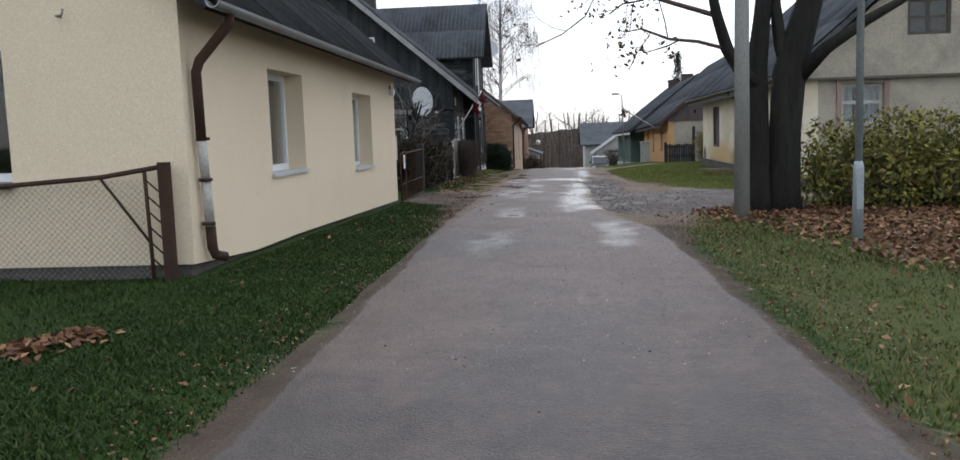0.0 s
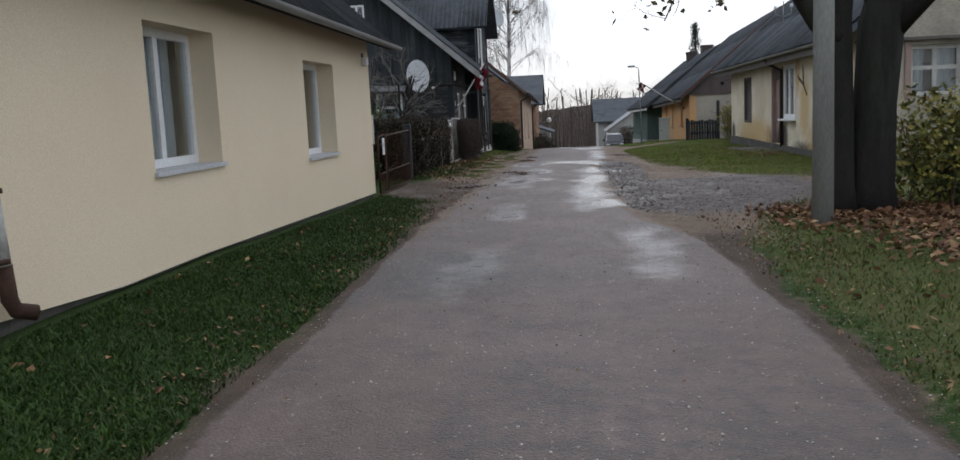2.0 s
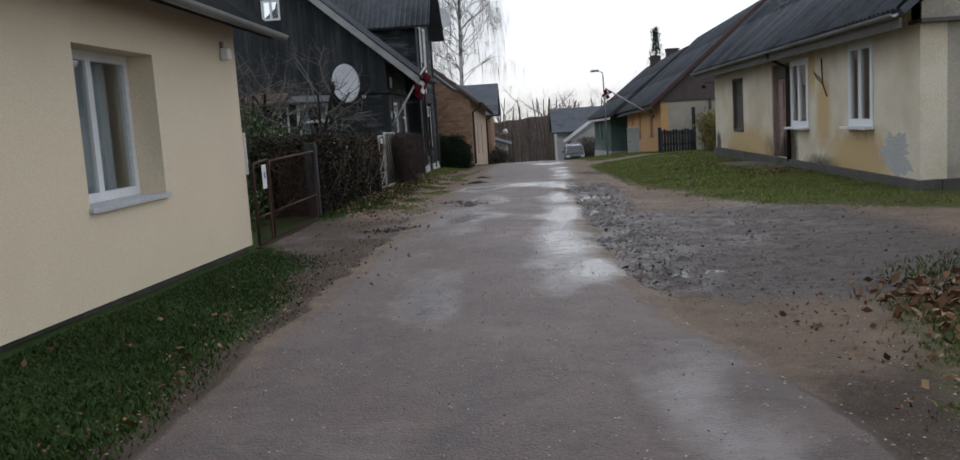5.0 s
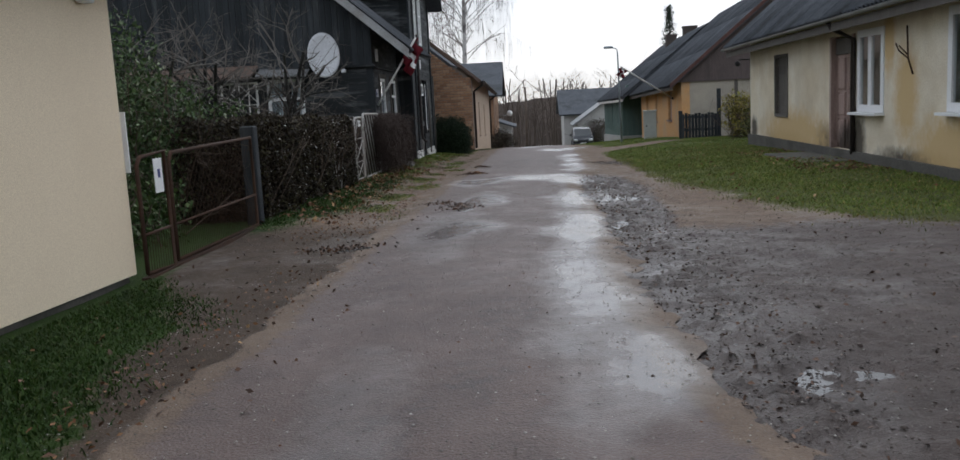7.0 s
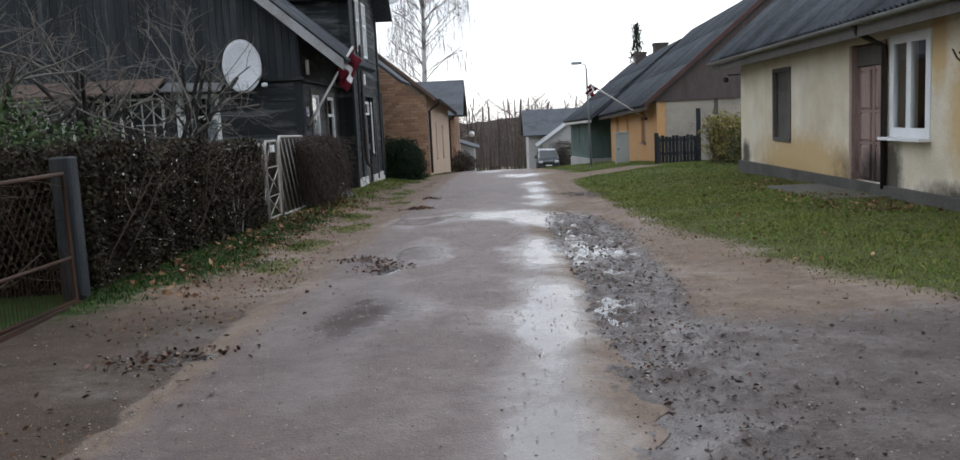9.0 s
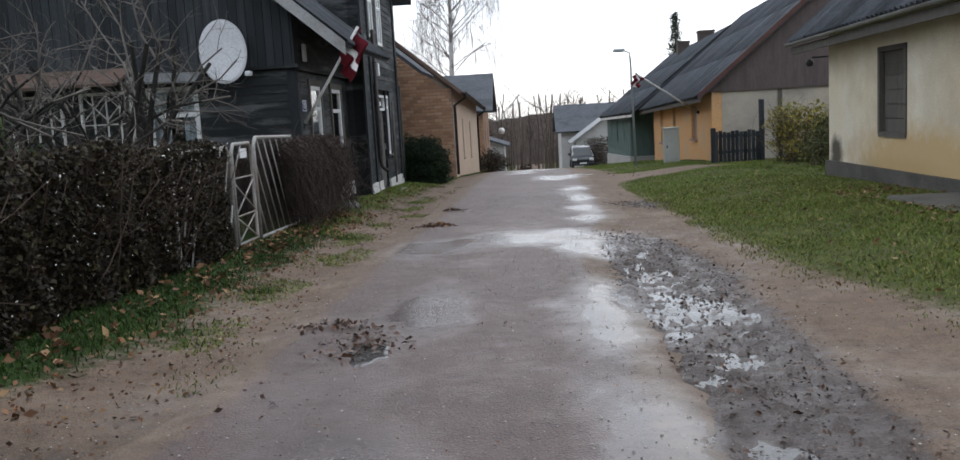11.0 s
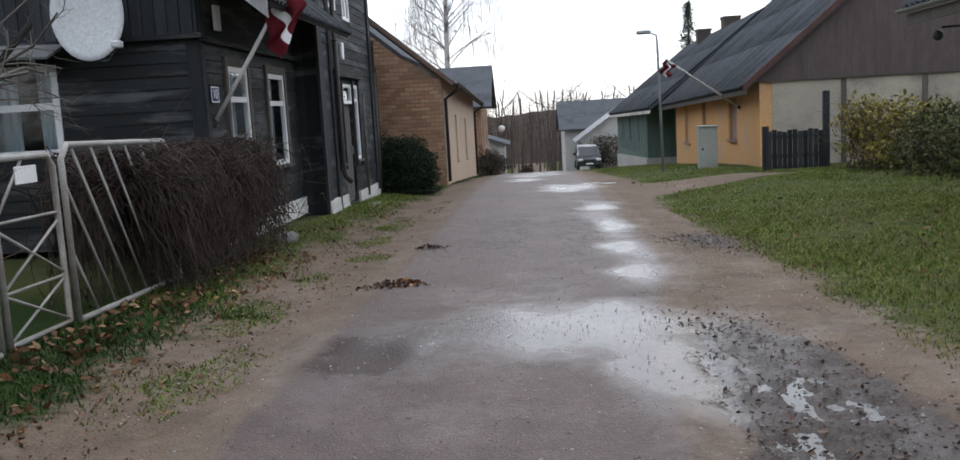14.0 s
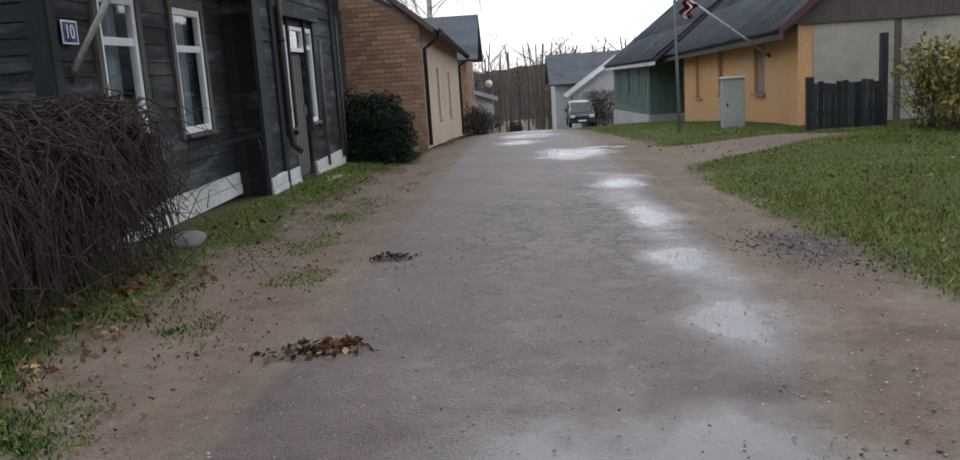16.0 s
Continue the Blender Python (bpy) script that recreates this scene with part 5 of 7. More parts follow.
damp(YELLOWP, [(28.95, 0.1, 0.55, 0.85), (30.9, 0.0, 1.1, 0.6), (33.6, -0.1, 2.6, 0.4), (26.4, -0.1, 2.6, 0.36), (36.6, 0.1, 0.5, 0.5)], (0.055, 0.046, 0.036))
damp(YELLOWP, [(26.9, 1.0, 0.7, 1.2), (27.6, 1.9, 0.4, 0.9), (33.0, 0.1, 4.0, 0.9), (25.0, 0.2, 2.6, 0.8)], (0.56, 0.40, 0.20))
damp(DOORWOOD, [(29.8, -0.05, 0.9, 0.75)], (0.045, 0.036, 0.03))
REPAIR = surface("pale_cement_repair", (0.42, 0.42, 0.41), (0.5, 0.5, 0.49), 25, 2, (0.34, 0.34, 0.33), 0.5, rough=0.9, bumps=0.3)
stain(rh, "cement_repair", REPAIR, 23.4, 0.3, 0.62, 0.3, 5, "pale cement repair low on the wall")
chimney(rh, 10.0, 33.0, 5.6, 7.2, 0.6, 0.6)


# ---- plants: builders ----
def twigs(name, segs, material, parent=None, label="", sides=4):
    """Tapered sticks from rows of (x, y, z, x, y, z, r, r)."""
    s = np.asarray(segs, float)
    p, q, r0, r1 = s[:, :3], s[:, 3:6], s[:, 6], s[:, 7]
    d = q - p
    d /= np.linalg.norm(d, axis=1)[:, None] + 1e-9
    up = np.where(np.abs(d[:, 2:3]) > 0.9, [[1.0, 0, 0]], [[0, 0, 1.0]])
    e = np.cross(d, up)
    e /= np.linalg.norm(e, axis=1)[:, None]
    f = np.cross(d, e)
    rows = []
    for c, r in ((p, r0), (q, r1)):
        for k in range(sides):
            a = 2 * math.pi * k / sides
            rows.append(c + r[:, None] * (math.cos(a) * e + math.sin(a) * f))
    co = np.stack(rows, 1).reshape(-1, 3)
    o = np.arange(len(s))[:, None] * 2 * sides
    fc = np.concatenate([o + np.array([[k, (k + 1) % sides, sides + (k + 1) % sides, sides + k]]) for k in range(sides)])
    return soup(name, co, fc, material, parent, label, smooth=sides > 4)


def leaves(name, pts, size, material, parent=None, label="", flat=0.0, rng=None):
    """Small bent leaves (two triangles each) at points; flat: 1 lays them down."""
    rng = rng or np.random.default_rng(3)
    pts = np.asarray(pts, float)
    n = len(pts)
    a = rng.normal(size=(n, 3))
    a[:, 2] *= 1 - flat
    a /= np.linalg.norm(a, axis=1)[:, None] + 1e-9
    b = rng.normal(size=(n, 3))
    b[:, 2] *= 1 - flat
    b -= a * (a * b).sum(1)[:, None]
    b /= np.linalg.norm(b, axis=1)[:, None] + 1e-9
    s = size * rng.uniform(0.6, 1.3, (n, 1))
    lift = np.cross(a, b) * s * 0.3 * rng.uniform(-1, 1, (n, 1))
    if flat:
        lift = np.abs(lift) * [[0, 0, 1]]
    co = np.stack([pts - a * s, pts + b * s * 0.55 + lift, pts + a * s, pts - b * s * 0.55 + lift], 1).reshape(-1, 3)
    o = np.arange(n)[:, None] * 4
    fc = np.concatenate([o + [[0, 1, 2]], o + [[0, 2, 3]]])
    return soup(name, co, fc, material, parent, label)


def grow(rng, p, d, length, r, depth, out, bend=0.25, droop=0.0, kids=(3, 5), shrink=0.62, steps=3, up=0.05, tips=None):
    p, d = np.array(p, float), np.array(d, float)
    d /= np.linalg.norm(d)
    r1 = r * 0.6 if depth else r * 0.35
    for i in range(steps):
        ra, rb = r + (r1 - r) * i / steps, r + (r1 - r) * (i + 1) / steps
        d = d + rng.normal(size=3) * bend / steps + np.array([0, 0, up - droop])
        d /= np.linalg.norm(d)
        q = p + d * length / steps
        out.append((*p, *q, ra, rb))
        if depth and i:
            for _ in range(rng.integers(*kids)):
                side = rng.normal(size=3)
                side -= d * side.dot(d)
                side /= np.linalg.norm(side)
                c = d * rng.uniform(0.35, 0.8) + side
                grow(rng, q - d * rng.uniform(0, length / steps), c, length * shrink * rng.uniform(0.6, 1.1), rb * 0.6, depth - 1, out, bend * 1.2, droop, kids, shrink, steps, up, tips)
        p = q
    if tips is not None and not depth:
        tips.append(p)


def cloud(rng, n, boxes, shell=0.5):
    """Points in rounded lumps (x, y, z, rx, ry, rz), most of them near the skin, with an uneven outline."""
    w = np.array([b[3] * b[4] * b[5] for b in boxes]) ** 0.66
    ids = rng.choice(len(boxes), n, p=w / w.sum())
    b = np.array(boxes)[ids]
    d = rng.normal(size=(n, 3))
    d /= np.linalg.norm(d, axis=1)[:, None]
    rad = (1 - shell * rng.uniform(0, 1, n) ** 1.5)
    lump = 1 + 0.16 * np.sin(d[:, 0] * 7 + b[:, 0] * 3) * np.sin(d[:, 1] * 6 + b[:, 1]) + 0.12 * np.sin(d[:, 2] * 11 + b[:, 0])
    return b[:, :3] + d * b[:, 3:6] * (rad * lump)[:, None]


def road_top(x, y):
    l, r = road_left(y), road_right(y)
    s = np.where(x < (l + r) / 2, (x - (l + r) / 2) / ((l + r) / 2 - l), (x - (l + r) / 2) / (r - (l + r) / 2))
    bare = ground_z(x, y) + relief(x, y)
    return np.where(np.abs(s) < 1.0, np.maximum(road_surface(x, y, np.minimum(np.abs(s), 1.2)), bare - 0.03), bare)


# ---- chain-link fence by the cream house ----
fe = thing("fence", -4.6, 8.28, 0, "rusty steel framed chain-link fence ending at a leaning post", "fence")
boxed("post", RUST, fe, (-3.80, -3.70, 8.23, 8.32, -0.05, 1.19), "thick rusty end post")
tubed("upright", RUST, fe, [(-3.93, 8.28, 0.0), (-3.95, 8.28, 1.1)], 0.02)
tubed("top_rail", RUST, fe, [(-3.76, 8.28, 1.15), (-4.4, 8.28, 1.06), (-5.6, 8.28, 0.99), (-7.6, 8.28, 0.93)], 0.024)
tubed("brace", RUST, fe, [(-3.93, 8.28, 0.40), (-4.4, 8.28, 1.05)], 0.014)
tubed("upright", RUST, fe, [(-6.6, 8.28, 0.0), (-6.6, 8.28, 0.96)], 0.02)
for k in range(6):
    z = 0.1 + 0.15 * k
    tubed("rung", RUST, fe, [(-3.93, 8.28, z + 0.16), (-3.76, 8.28, z)], 0.009, 5)
segs = []
for k in range(-20, 62):
    x0 = -3.95 - k * 0.065
    for s in (1, -1):
        a, b = (x0, 0.06), (x0 - s * 1.0, 1.06)
        if s == -1:
            a, b = (x0 - 1.0, 0.06), (x0, 1.06)
        pa, pb = np.array(a), np.array(b)
        t0, t1 = 0.0, 1.0
        for lim, sgn in ((-3.95, 1), (-7.6, -1)):
            da, db = sgn * (lim - pa[0]), sgn * (lim - pb[0])
            if da < 0 and db < 0:
                t1 = -1
            elif da < 0:
                t0 = max(t0, da / (da - db))
            elif db < 0:
                t1 = min(t1, da / (da - db))
        if t1 > t0:
            q0, q1 = pa + (pb - pa) * t0, pa + (pb - pa) * t1
            segs.append((q0[0], 8.28 + 0.004 * s, q0[1] * 0.97, q1[0], 8.28 + 0.004 * s, q1[1] * 0.97, 0.0022, 0.0022))
wm = twigs("wire_mesh", segs, ZINC, fe, "galvanised diamond wire mesh", sides=3)
wm["kind"] = "stuff"

# ---- poles ----
po = thing("utility_pole", 2.68, 13.15, 0, "tall grey tapered concrete utility pole on the verge", "pole")
tubed("shaft", CONCRETE, po, [(2.68, 13.15, -0.1), (2.68, 13.15, 3), (2.68, 13.15, 9)], [0.112, 0.1, 0.08], 14)
lp = thing("street_lamp", 3.28, 10.0, 0, "slim galvanised street lamp post with a wider foot", "street lamp")
tubed("foot", GALV, lp, [(3.28, 10.0, -0.05), (3.28, 10.0, 0.84), (3.28, 10.0, 0.92)], [0.06, 0.057, 0.042], 14)
tubed("shaft", GALV, lp, [(3.28, 10.0, 0.92), (3.28, 10.0, 6.2), (3.2, 10.0, 6.5), (2.4, 10.0, 6.7)], [0.04, 0.034, 0.03, 0.028], 12)
boxed("hatch", GALV, lp, (3.245, 3.315, 9.935, 9.95, 0.4, 0.7))
boxed("lamp_head", GALV, lp, (1.9, 2.42, 9.9, 10.1, 6.66, 6.78), bevel=0.03)

# ---- double-trunked tree ----
rng = np.random.default_rng(11)
tr = thing("tree", 3.4, 14.25, 0, "old double-trunked tree, nearly bare, with dark ridged bark", "tree")
bm = bmesh.new()
tube(bm, [(3.15, 14.25, -0.1), (3.16, 14.25, 0.25), (3.15, 14.25, 1.2), (3.13, 14.25, 2.2), (3.2, 14.25, 2.9), (3.3, 14.3, 4.0)], [0.24, 0.18, 0.165, 0.16, 0.13, 0.10], 14)
part("trunk", bm, BARK, tr, smooth=True)
bm = bmesh.new()
tube(bm, [(3.56, 14.3, -0.1), (3.56, 14.3, 0.25), (3.57, 14.3, 1.2), (3.63, 14.3, 2.1), (3.82, 14.3, 2.8), (4.05, 14.3, 3.6), (4.3, 14.3, 4.6)], [0.31, 0.245, 0.24, 0.255, 0.22, 0.17, 0.12], 14)
part("trunk", bm, BARK, tr, smooth=True)
for pts, rr in (([(3.13, 14.22, 1.95), (2.9, 14.2, 2.15), (2.66, 14.15, 2.5), (2.5, 14.1, 3.0), (2.3, 14.0, 3.9)], [0.14, 0.12, 0.10, 0.085, 0.05]),
                ([(3.68, 14.3, 1.95), (3.5, 14.3, 2.5), (3.42, 14.3, 3.1), (3.3, 14.2, 4.2)], [0.13, 0.10, 0.09, 0.05]),
                ([(3.72, 14.25, 2.0), (4.1, 14.0, 2.45), (4.6, 13.8, 2.8), (5.3, 13.6, 3.2)], [0.13, 0.1, 0.08, 0.05])):
    tubed("limb", BARK, tr, pts, rr, 10)
segs, tips = [], []
for p, d, l, r in (((2.3, 14.0, 3.7), (-0.7, -0.3, 0.7), 2.6, 0.05), ((2.5, 14.1, 3.0), (-1, 0.1, 0.35), 2.2, 0.04), ((3.3, 14.2, 4.0), (-0.2, -0.5, 1), 2.5, 0.06), ((3.3, 14.3, 4.0), (0.2, 0.4, 1), 2.5, 0.06),
                   ((4.3, 14.3, 4.5), (0.6, 0, 1), 2.6, 0.08), ((5.3, 13.6, 3.2), (0.9, -0.3, 0.4), 2.2, 0.05), ((4.1, 14.3, 3.4), (0.6, 0.6, 0.6), 2.4, 0.06), ((2.66, 14.15, 2.5), (-0.8, -0.4, 0.25), 1.5, 0.03), ((2.9, 14.2, 3.9), (-1.0, 0.3, 0.1), 2.0, 0.035)):
    grow(rng, p, d, l, r, 3, segs, 0.5, 0.03, (1, 4), 0.6, 3, 0.03, tips)
twigs("crown", segs, TWIG, tr, "bare thin twigs")
tips = np.array(tips)
tips = tips[(tips[:, 2] > 2.1)]
pick = tips[rng.choice(len(tips), min(len(tips), 900), replace=False)]
leaves("foliage", np.repeat(pick, 2, 0) + rng.normal(size=(len(pick) * 2, 3)) * 0.06, 0.045, BROWNLEAF, tr, "last withered leaves")

# ---- shrubs on the far verge ----
def shrub(name, label, category, lumps, n, size, material, stems=40, seed=5, twig_r=0.006, shell=0.55):
    rng = np.random.default_rng(seed)
    x, y = np.mean([b[0] for b in lumps]), np.mean([b[1] for b in lumps])
    th = thing(name, x, y, gz(x, y), label, category)
    pts = cloud(rng, n, lumps, shell)
    pts = pts[pts[:, 2] > ground_z(pts[:, 0], pts[:, 1]) + 0.02]
    leaves("foliage", pts, size, material, th, rng=rng)
    segs = []
    for _ in range(stems):
        b = lumps[rng.integers(len(lumps))]
        gx_, gy_ = b[0] + rng.normal() * b[3] * 0.35, b[1] + rng.normal() * b[4] * 0.35
        grow(rng, (gx_, gy_, gz(gx_, gy_) - 0.02), (rng.normal() * 0.5, rng.normal() * 0.5, 1.2), (b[2] + b[5] - gz(gx_, gy_)) * rng.uniform(0.6, 1.0), twig_r * 2, 2, segs, 0.5, 0, (1, 3), 0.5)
    twigs("brushwood", segs, TWIG, th, sides=3)
    return th


shrub("shrub", "broad yellow-green shrub losing its autumn leaves", "shrub", [(4.5, 14.6, 0.65, 0.75, 0.7, 0.7), (5.4, 14.4, 0.75, 0.8, 0.8, 0.75), (6.4, 14.3, 0.75, 0.9, 0.8, 0.75), (7.6, 14.3, 0.8, 1.0, 0.9, 0.8), (5.0, 13.9, 0.45, 0.7, 0.5, 0.5), (6.2, 13.7, 0.45, 0.9, 0.5, 0.5)], 15000, 0.045, YELLOWLEAF, 90, 5)
shrub("shrub", "dark green low growth among the yellow shrub", "shrub", [(4.9, 14.5, 0.5, 0.9, 0.7, 0.55), (6.4, 14.3, 0.5, 1.2, 0.7, 0.6)], 6000, 0.045, OLIVELEAF, 30, 6, shell=0.9)
shrub("shrub", "yellow-leaved shrub before the grey plaster wall", "shrub", [(7.3, 44.3, 0.35, 0.6, 0.6, 0.8), (7.9, 43.7, 0.3, 0.8, 0.7, 0.75), (8.6, 43.6, 0.2, 0.8, 0.7, 0.7), (7.4, 43.2, -0.15, 0.6, 0.5, 0.35)], 6500, 0.05, GOLDLEAF, 120, 7, shell=0.95)
shrub("shrub", "grey-green brushwood before the grey plaster wall", "shrub", [(7.4, 41.4, 0.0, 0.7, 0.8, 0.65), (7.7, 40.0, 0.1, 0.8, 0.8, 0.75), (8.3, 42.6, 0.2, 0.8, 0.8, 0.7), (9.3, 42.8, 0.3, 0.9, 0.8, 0.8)], 9000, 0.045, OLIVELEAF, 110, 8, shell=0.9)
shrub("bush", "dense dark evergreen bush against the brick gable", "bush", [(-3.42, 46.2, -0.15, 0.6, 0.72, 0.76), (-2.85, 46.1, -0.15, 0.6, 0.72, 0.74), (-3.1, 46.1, -0.6, 0.9, 0.82, 0.42), (-3.15, 46.3, 0.08, 0.68, 0.7, 0.5)], 60000, 0.024, DARKGREEN, 10, 9, shell=0.4)
shrub("bush", "reddish brown leafless bush below the pinkish wall", "bush", [(-1.9, 67.2, -1.3, 0.7, 1.2, 0.7), (-1.7, 69.2, -1.5, 0.8, 1.0, 0.6)], 3500, 0.05, HEDGELEAF, 60, 10)
shrub("bush", "round dark bush at the end of the road", "bush", [(-0.1, 99, -4.0, 0.6, 0.6, 0.6)], 1500, 0.06, HEDGELEAF, 20, 12)
shrub("bush", "brown bare bush beside the far barn", "bush", [(5.5, 93, -2.4, 1.0, 1.5, 1.3), (6.3, 91, -2.3, 1.1, 1.5, 1.4)], 4500, 0.06, HEDGELEAF, 90, 13)

# ---- gate, hedge and garden before the dark house ----
gt = thing("gate", -3.5, 21.6, -0.2, "old rusty tube gate with wire mesh and two leaves", "gate")
for y0, y1, name in ((19.95, 20.58, "gate_leaf"), (20.66, 23.25, "gate_leaf")):
    bm = bmesh.new()
    zb0, zb1 = gz(-3.5, y0) + 0.05, gz(-3.5, y1) + 0.02
    tube(bm, [(-3.5, y0, zb0), (-3.5, y0, 0.84), (-3.5, y0 + 0.07, 0.91), (-3.5, y1 - 0.02, 0.94), (-3.5, y1, zb1), (-3.5, y0 + 0.01, zb0)], 0.02, 8)
    lf = part(name, bm, RUST, gt, smooth=True)
    tubed("cross_rail", RUST, lf, [(-3.5, y0, zb0 + 0.35), (-3.5, y1, zb1 + 0.38)], 0.014)
    ms = []
    for yy in np.arange(y0 + 0.05, y1, 0.055):
        ms.append((-3.5, yy, zb0 + (zb1 - zb0) * (yy - y0) / (y1 - y0), -3.5, yy, zb0 + 0.36, 0.004, 0.004))
    for yy in np.arange(y0 - 0.9, y1, 0.11):
        for s in (0, 1):
            a, b = (yy, zb0 + 0.36), (yy + 0.56, 0.9)
            if s:
                a, b = (yy + 0.56, zb0 + 0.36), (yy, 0.9)
            if min(a[0], b[0]) > y0 and max(a[0], b[0]) < y1:
                ms.append((-3.5, a[0], a[1], -3.5, b[0], b[1], 0.002, 0.002))
    m_ = twigs("wire_infill", ms, RUST, lf, sides=3)
sg = thing("sign", -3.47, 20.33, 0.6, "small white plate with a dark mark on the gate", "sign")
boxed("plate", WHITE, sg, (-3.478, -3.468, 20.24, 20.42, 0.56, 0.88), bevel=0.003)
boxed("mark", BLUEPLATE, sg, (-3.468, -3.4655, 20.31, 20.36, 0.7, 0.78))
sg2 = thing("sign", -3.62, 19.97, 0.7, "white notice board at the corner of the cream house", "sign")
boxed("plate", WHITE, sg2, (-3.66, -3.56, 19.95, 19.965, 0.78, 1.32))
pt = thing("gate_post", -3.56, 23.42, -0.2, "dark square gate post at the end of the hedge", "post")
boxed("shaft", DARKWOODV, pt, (-3.66, -3.48, 23.33, 23.5, -0.3, 1.08), bevel=0.015)
sl = tagged(boxed("kerb_rail", RUST, None, (-3.54, -3.46, 19.9, 23.3, -0.26, -0.17)), "rusty ground rail under the gate", "rail")
sl.name = "ground_rail"

hd = thing("hedge", -3.95, 26.5, -0.2, "clipped brown hedge with a few pale leaves", "hedge")
rng = np.random.default_rng(21)


def hedge_points(n, y0, y1, x0, x1, top):
    y = rng.uniform(y0, y1, n)
    x = rng.uniform(x0, x1, n)
    zl = ground_z(x, y)
    t = rng.uniform(0, 1, n)
    face = rng.integers(0, 4, n)
    edge = rng.exponential(0.07, n)
    x = np.where(face <= 1, x1 - edge + 0.06 * np.sin(y * 3.1) + 0.05 * np.sin(y * 7.7 + t * 5), x)
    zt = np.interp(y, [y0, y1], top) + 0.05 * np.sin(y * 2.7 + x * 4) + 0.03 * np.sin(y * 8.3)
    z = np.where(face == 2, zt - rng.exponential(0.06, n), zl + (zt - zl) * t)
    y = np.where((face == 3) & (rng.uniform(size=n) < 0.5), y0 + edge, y)
    rnd = np.clip((z - (zt - 0.2)) / 0.2, 0, 1)
    x = x - np.where(face <= 1, rnd ** 2 * 0.12, 0)
    return np.stack([x, y, z], 1)


leaves("foliage", hedge_points(46000, 23.65, 29.75, -4.7, -3.45, (1.17, 1.02)), 0.028, HEDGELEAF, hd, rng=rng)
segs = []
for _ in range(260):
    y, x = rng.uniform(23.7, 29.7), rng.uniform(-4.5, -3.55)
    grow(rng, (x, y, gz(x, y)), (rng.normal() * 0.25, rng.normal() * 0.25, 1), 1.2, 0.009, 2, segs, 0.4, 0, (1, 3), 0.45)
twigs("brushwood", segs, TWIG, hd, sides=3)
# near-black block added inside, standing in for shade between the leaves
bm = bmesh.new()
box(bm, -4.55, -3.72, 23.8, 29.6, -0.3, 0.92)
part("inner_growth", bm, surface("hedge_shade_fill", (0.012, 0.01, 0.008), (0.03, 0.022, 0.016), 40, 6, rough=1.0, bumps=1.0, dist=0.05), hd)
y = rng.uniform(23.8, 29.6, 260)
leaves("pale_leaves", np.stack([-3.42 + 0.04 * rng.normal(size=260), y, rng.uniform(-0.1, 1.1, 260)], 1), 0.013, WHITETRIM, hd, "few pale leaves", rng=rng)

wg = thing("garden_gate", -3.5, 30.3, -0.3, "white painted tube garden gate with crossed bars", "gate")
bm = bmesh.new()
z0 = -0.22
tube(bm, [(-3.5, 29.92, z0), (-3.5, 29.92, 0.92), (-3.5, 30.0, 1.02), (-3.5, 30.62, 1.02), (-3.5, 30.7, 0.94), (-3.5, 30.7, z0), (-3.5, 29.93, z0)], 0.023, 10)
part("frame", bm, WHITEMETAL, wg, smooth=True)
for a, b in (((29.93, 0.6), (30.7, 0.6)), ((29.93, 0.55), (30.7, 0.15)), ((29.93, 0.15), (30.7, 0.55)), ((29.93, 0.12), (30.7, -0.2)), ((29.93, -0.2), (30.7, 0.12)), ((29.93, 0.62), (30.3, 1.0)), ((29.93, 0.13), (30.7, 0.13))):
    tubed("bar", WHITEMETAL, wg, [(-3.5, a[0], a[1]), (-3.5, b[0], b[1])], 0.011, 6)
ps = thing("letter_plate", -3.47, 30.3, 0.85, "small white plate on the garden gate", "sign")
boxed("plate", WHITE, ps, (-3.475, -3.465, 30.16, 30.42, 0.84, 0.96))
fp = thing("fence", -3.5, 31.8, -0.3, "white tube fence panel with slanting bars", "fence")
bm = bmesh.new()
tube(bm, [(-3.5, 30.83, -0.25), (-3.5, 30.83, 0.98), (-3.5, 30.93, 1.08), (-3.5, 32.7, 1.05), (-3.5, 32.82, 0.95), (-3.5, 32.82, -0.28), (-3.5, 30.84, -0.25)], 0.025, 10)
part("frame", bm, WHITEMETAL, fp, smooth=True)
for k in range(9):
    c = 30.4 + 0.3 * k
    a, b = (c, 1.05), (c + 0.75, -0.25)
    t0, t1 = max(0, (30.85 - a[0]) / 0.75), min(1, (32.8 - a[0]) / 0.75)
    if t1 > t0:
        tubed("bar", WHITEMETAL, fp, [(-3.5, a[0] + 0.75 * t0, a[1] - 1.3 * t0), (-3.5, a[0] + 0.75 * t1, a[1] - 1.3 * t1)], 0.011, 6)
fp2 = thing("fence", -3.4, 29.0, -0.3, "white tube fence panel half grown into the hedge", "fence")
bm = bmesh.new()
tube(bm, [(-3.5, 29.82, -0.24), (-3.5, 29.82, 0.9), (-3.5, 29.72, 1.0), (-3.56, 28.3, 0.98), (-3.56, 28.2, 0.88), (-3.56, 28.2, -0.2), (-3.5, 29.8, -0.24)], 0.024, 10)
part("frame", bm, WHITEMETAL, fp2, smooth=True)
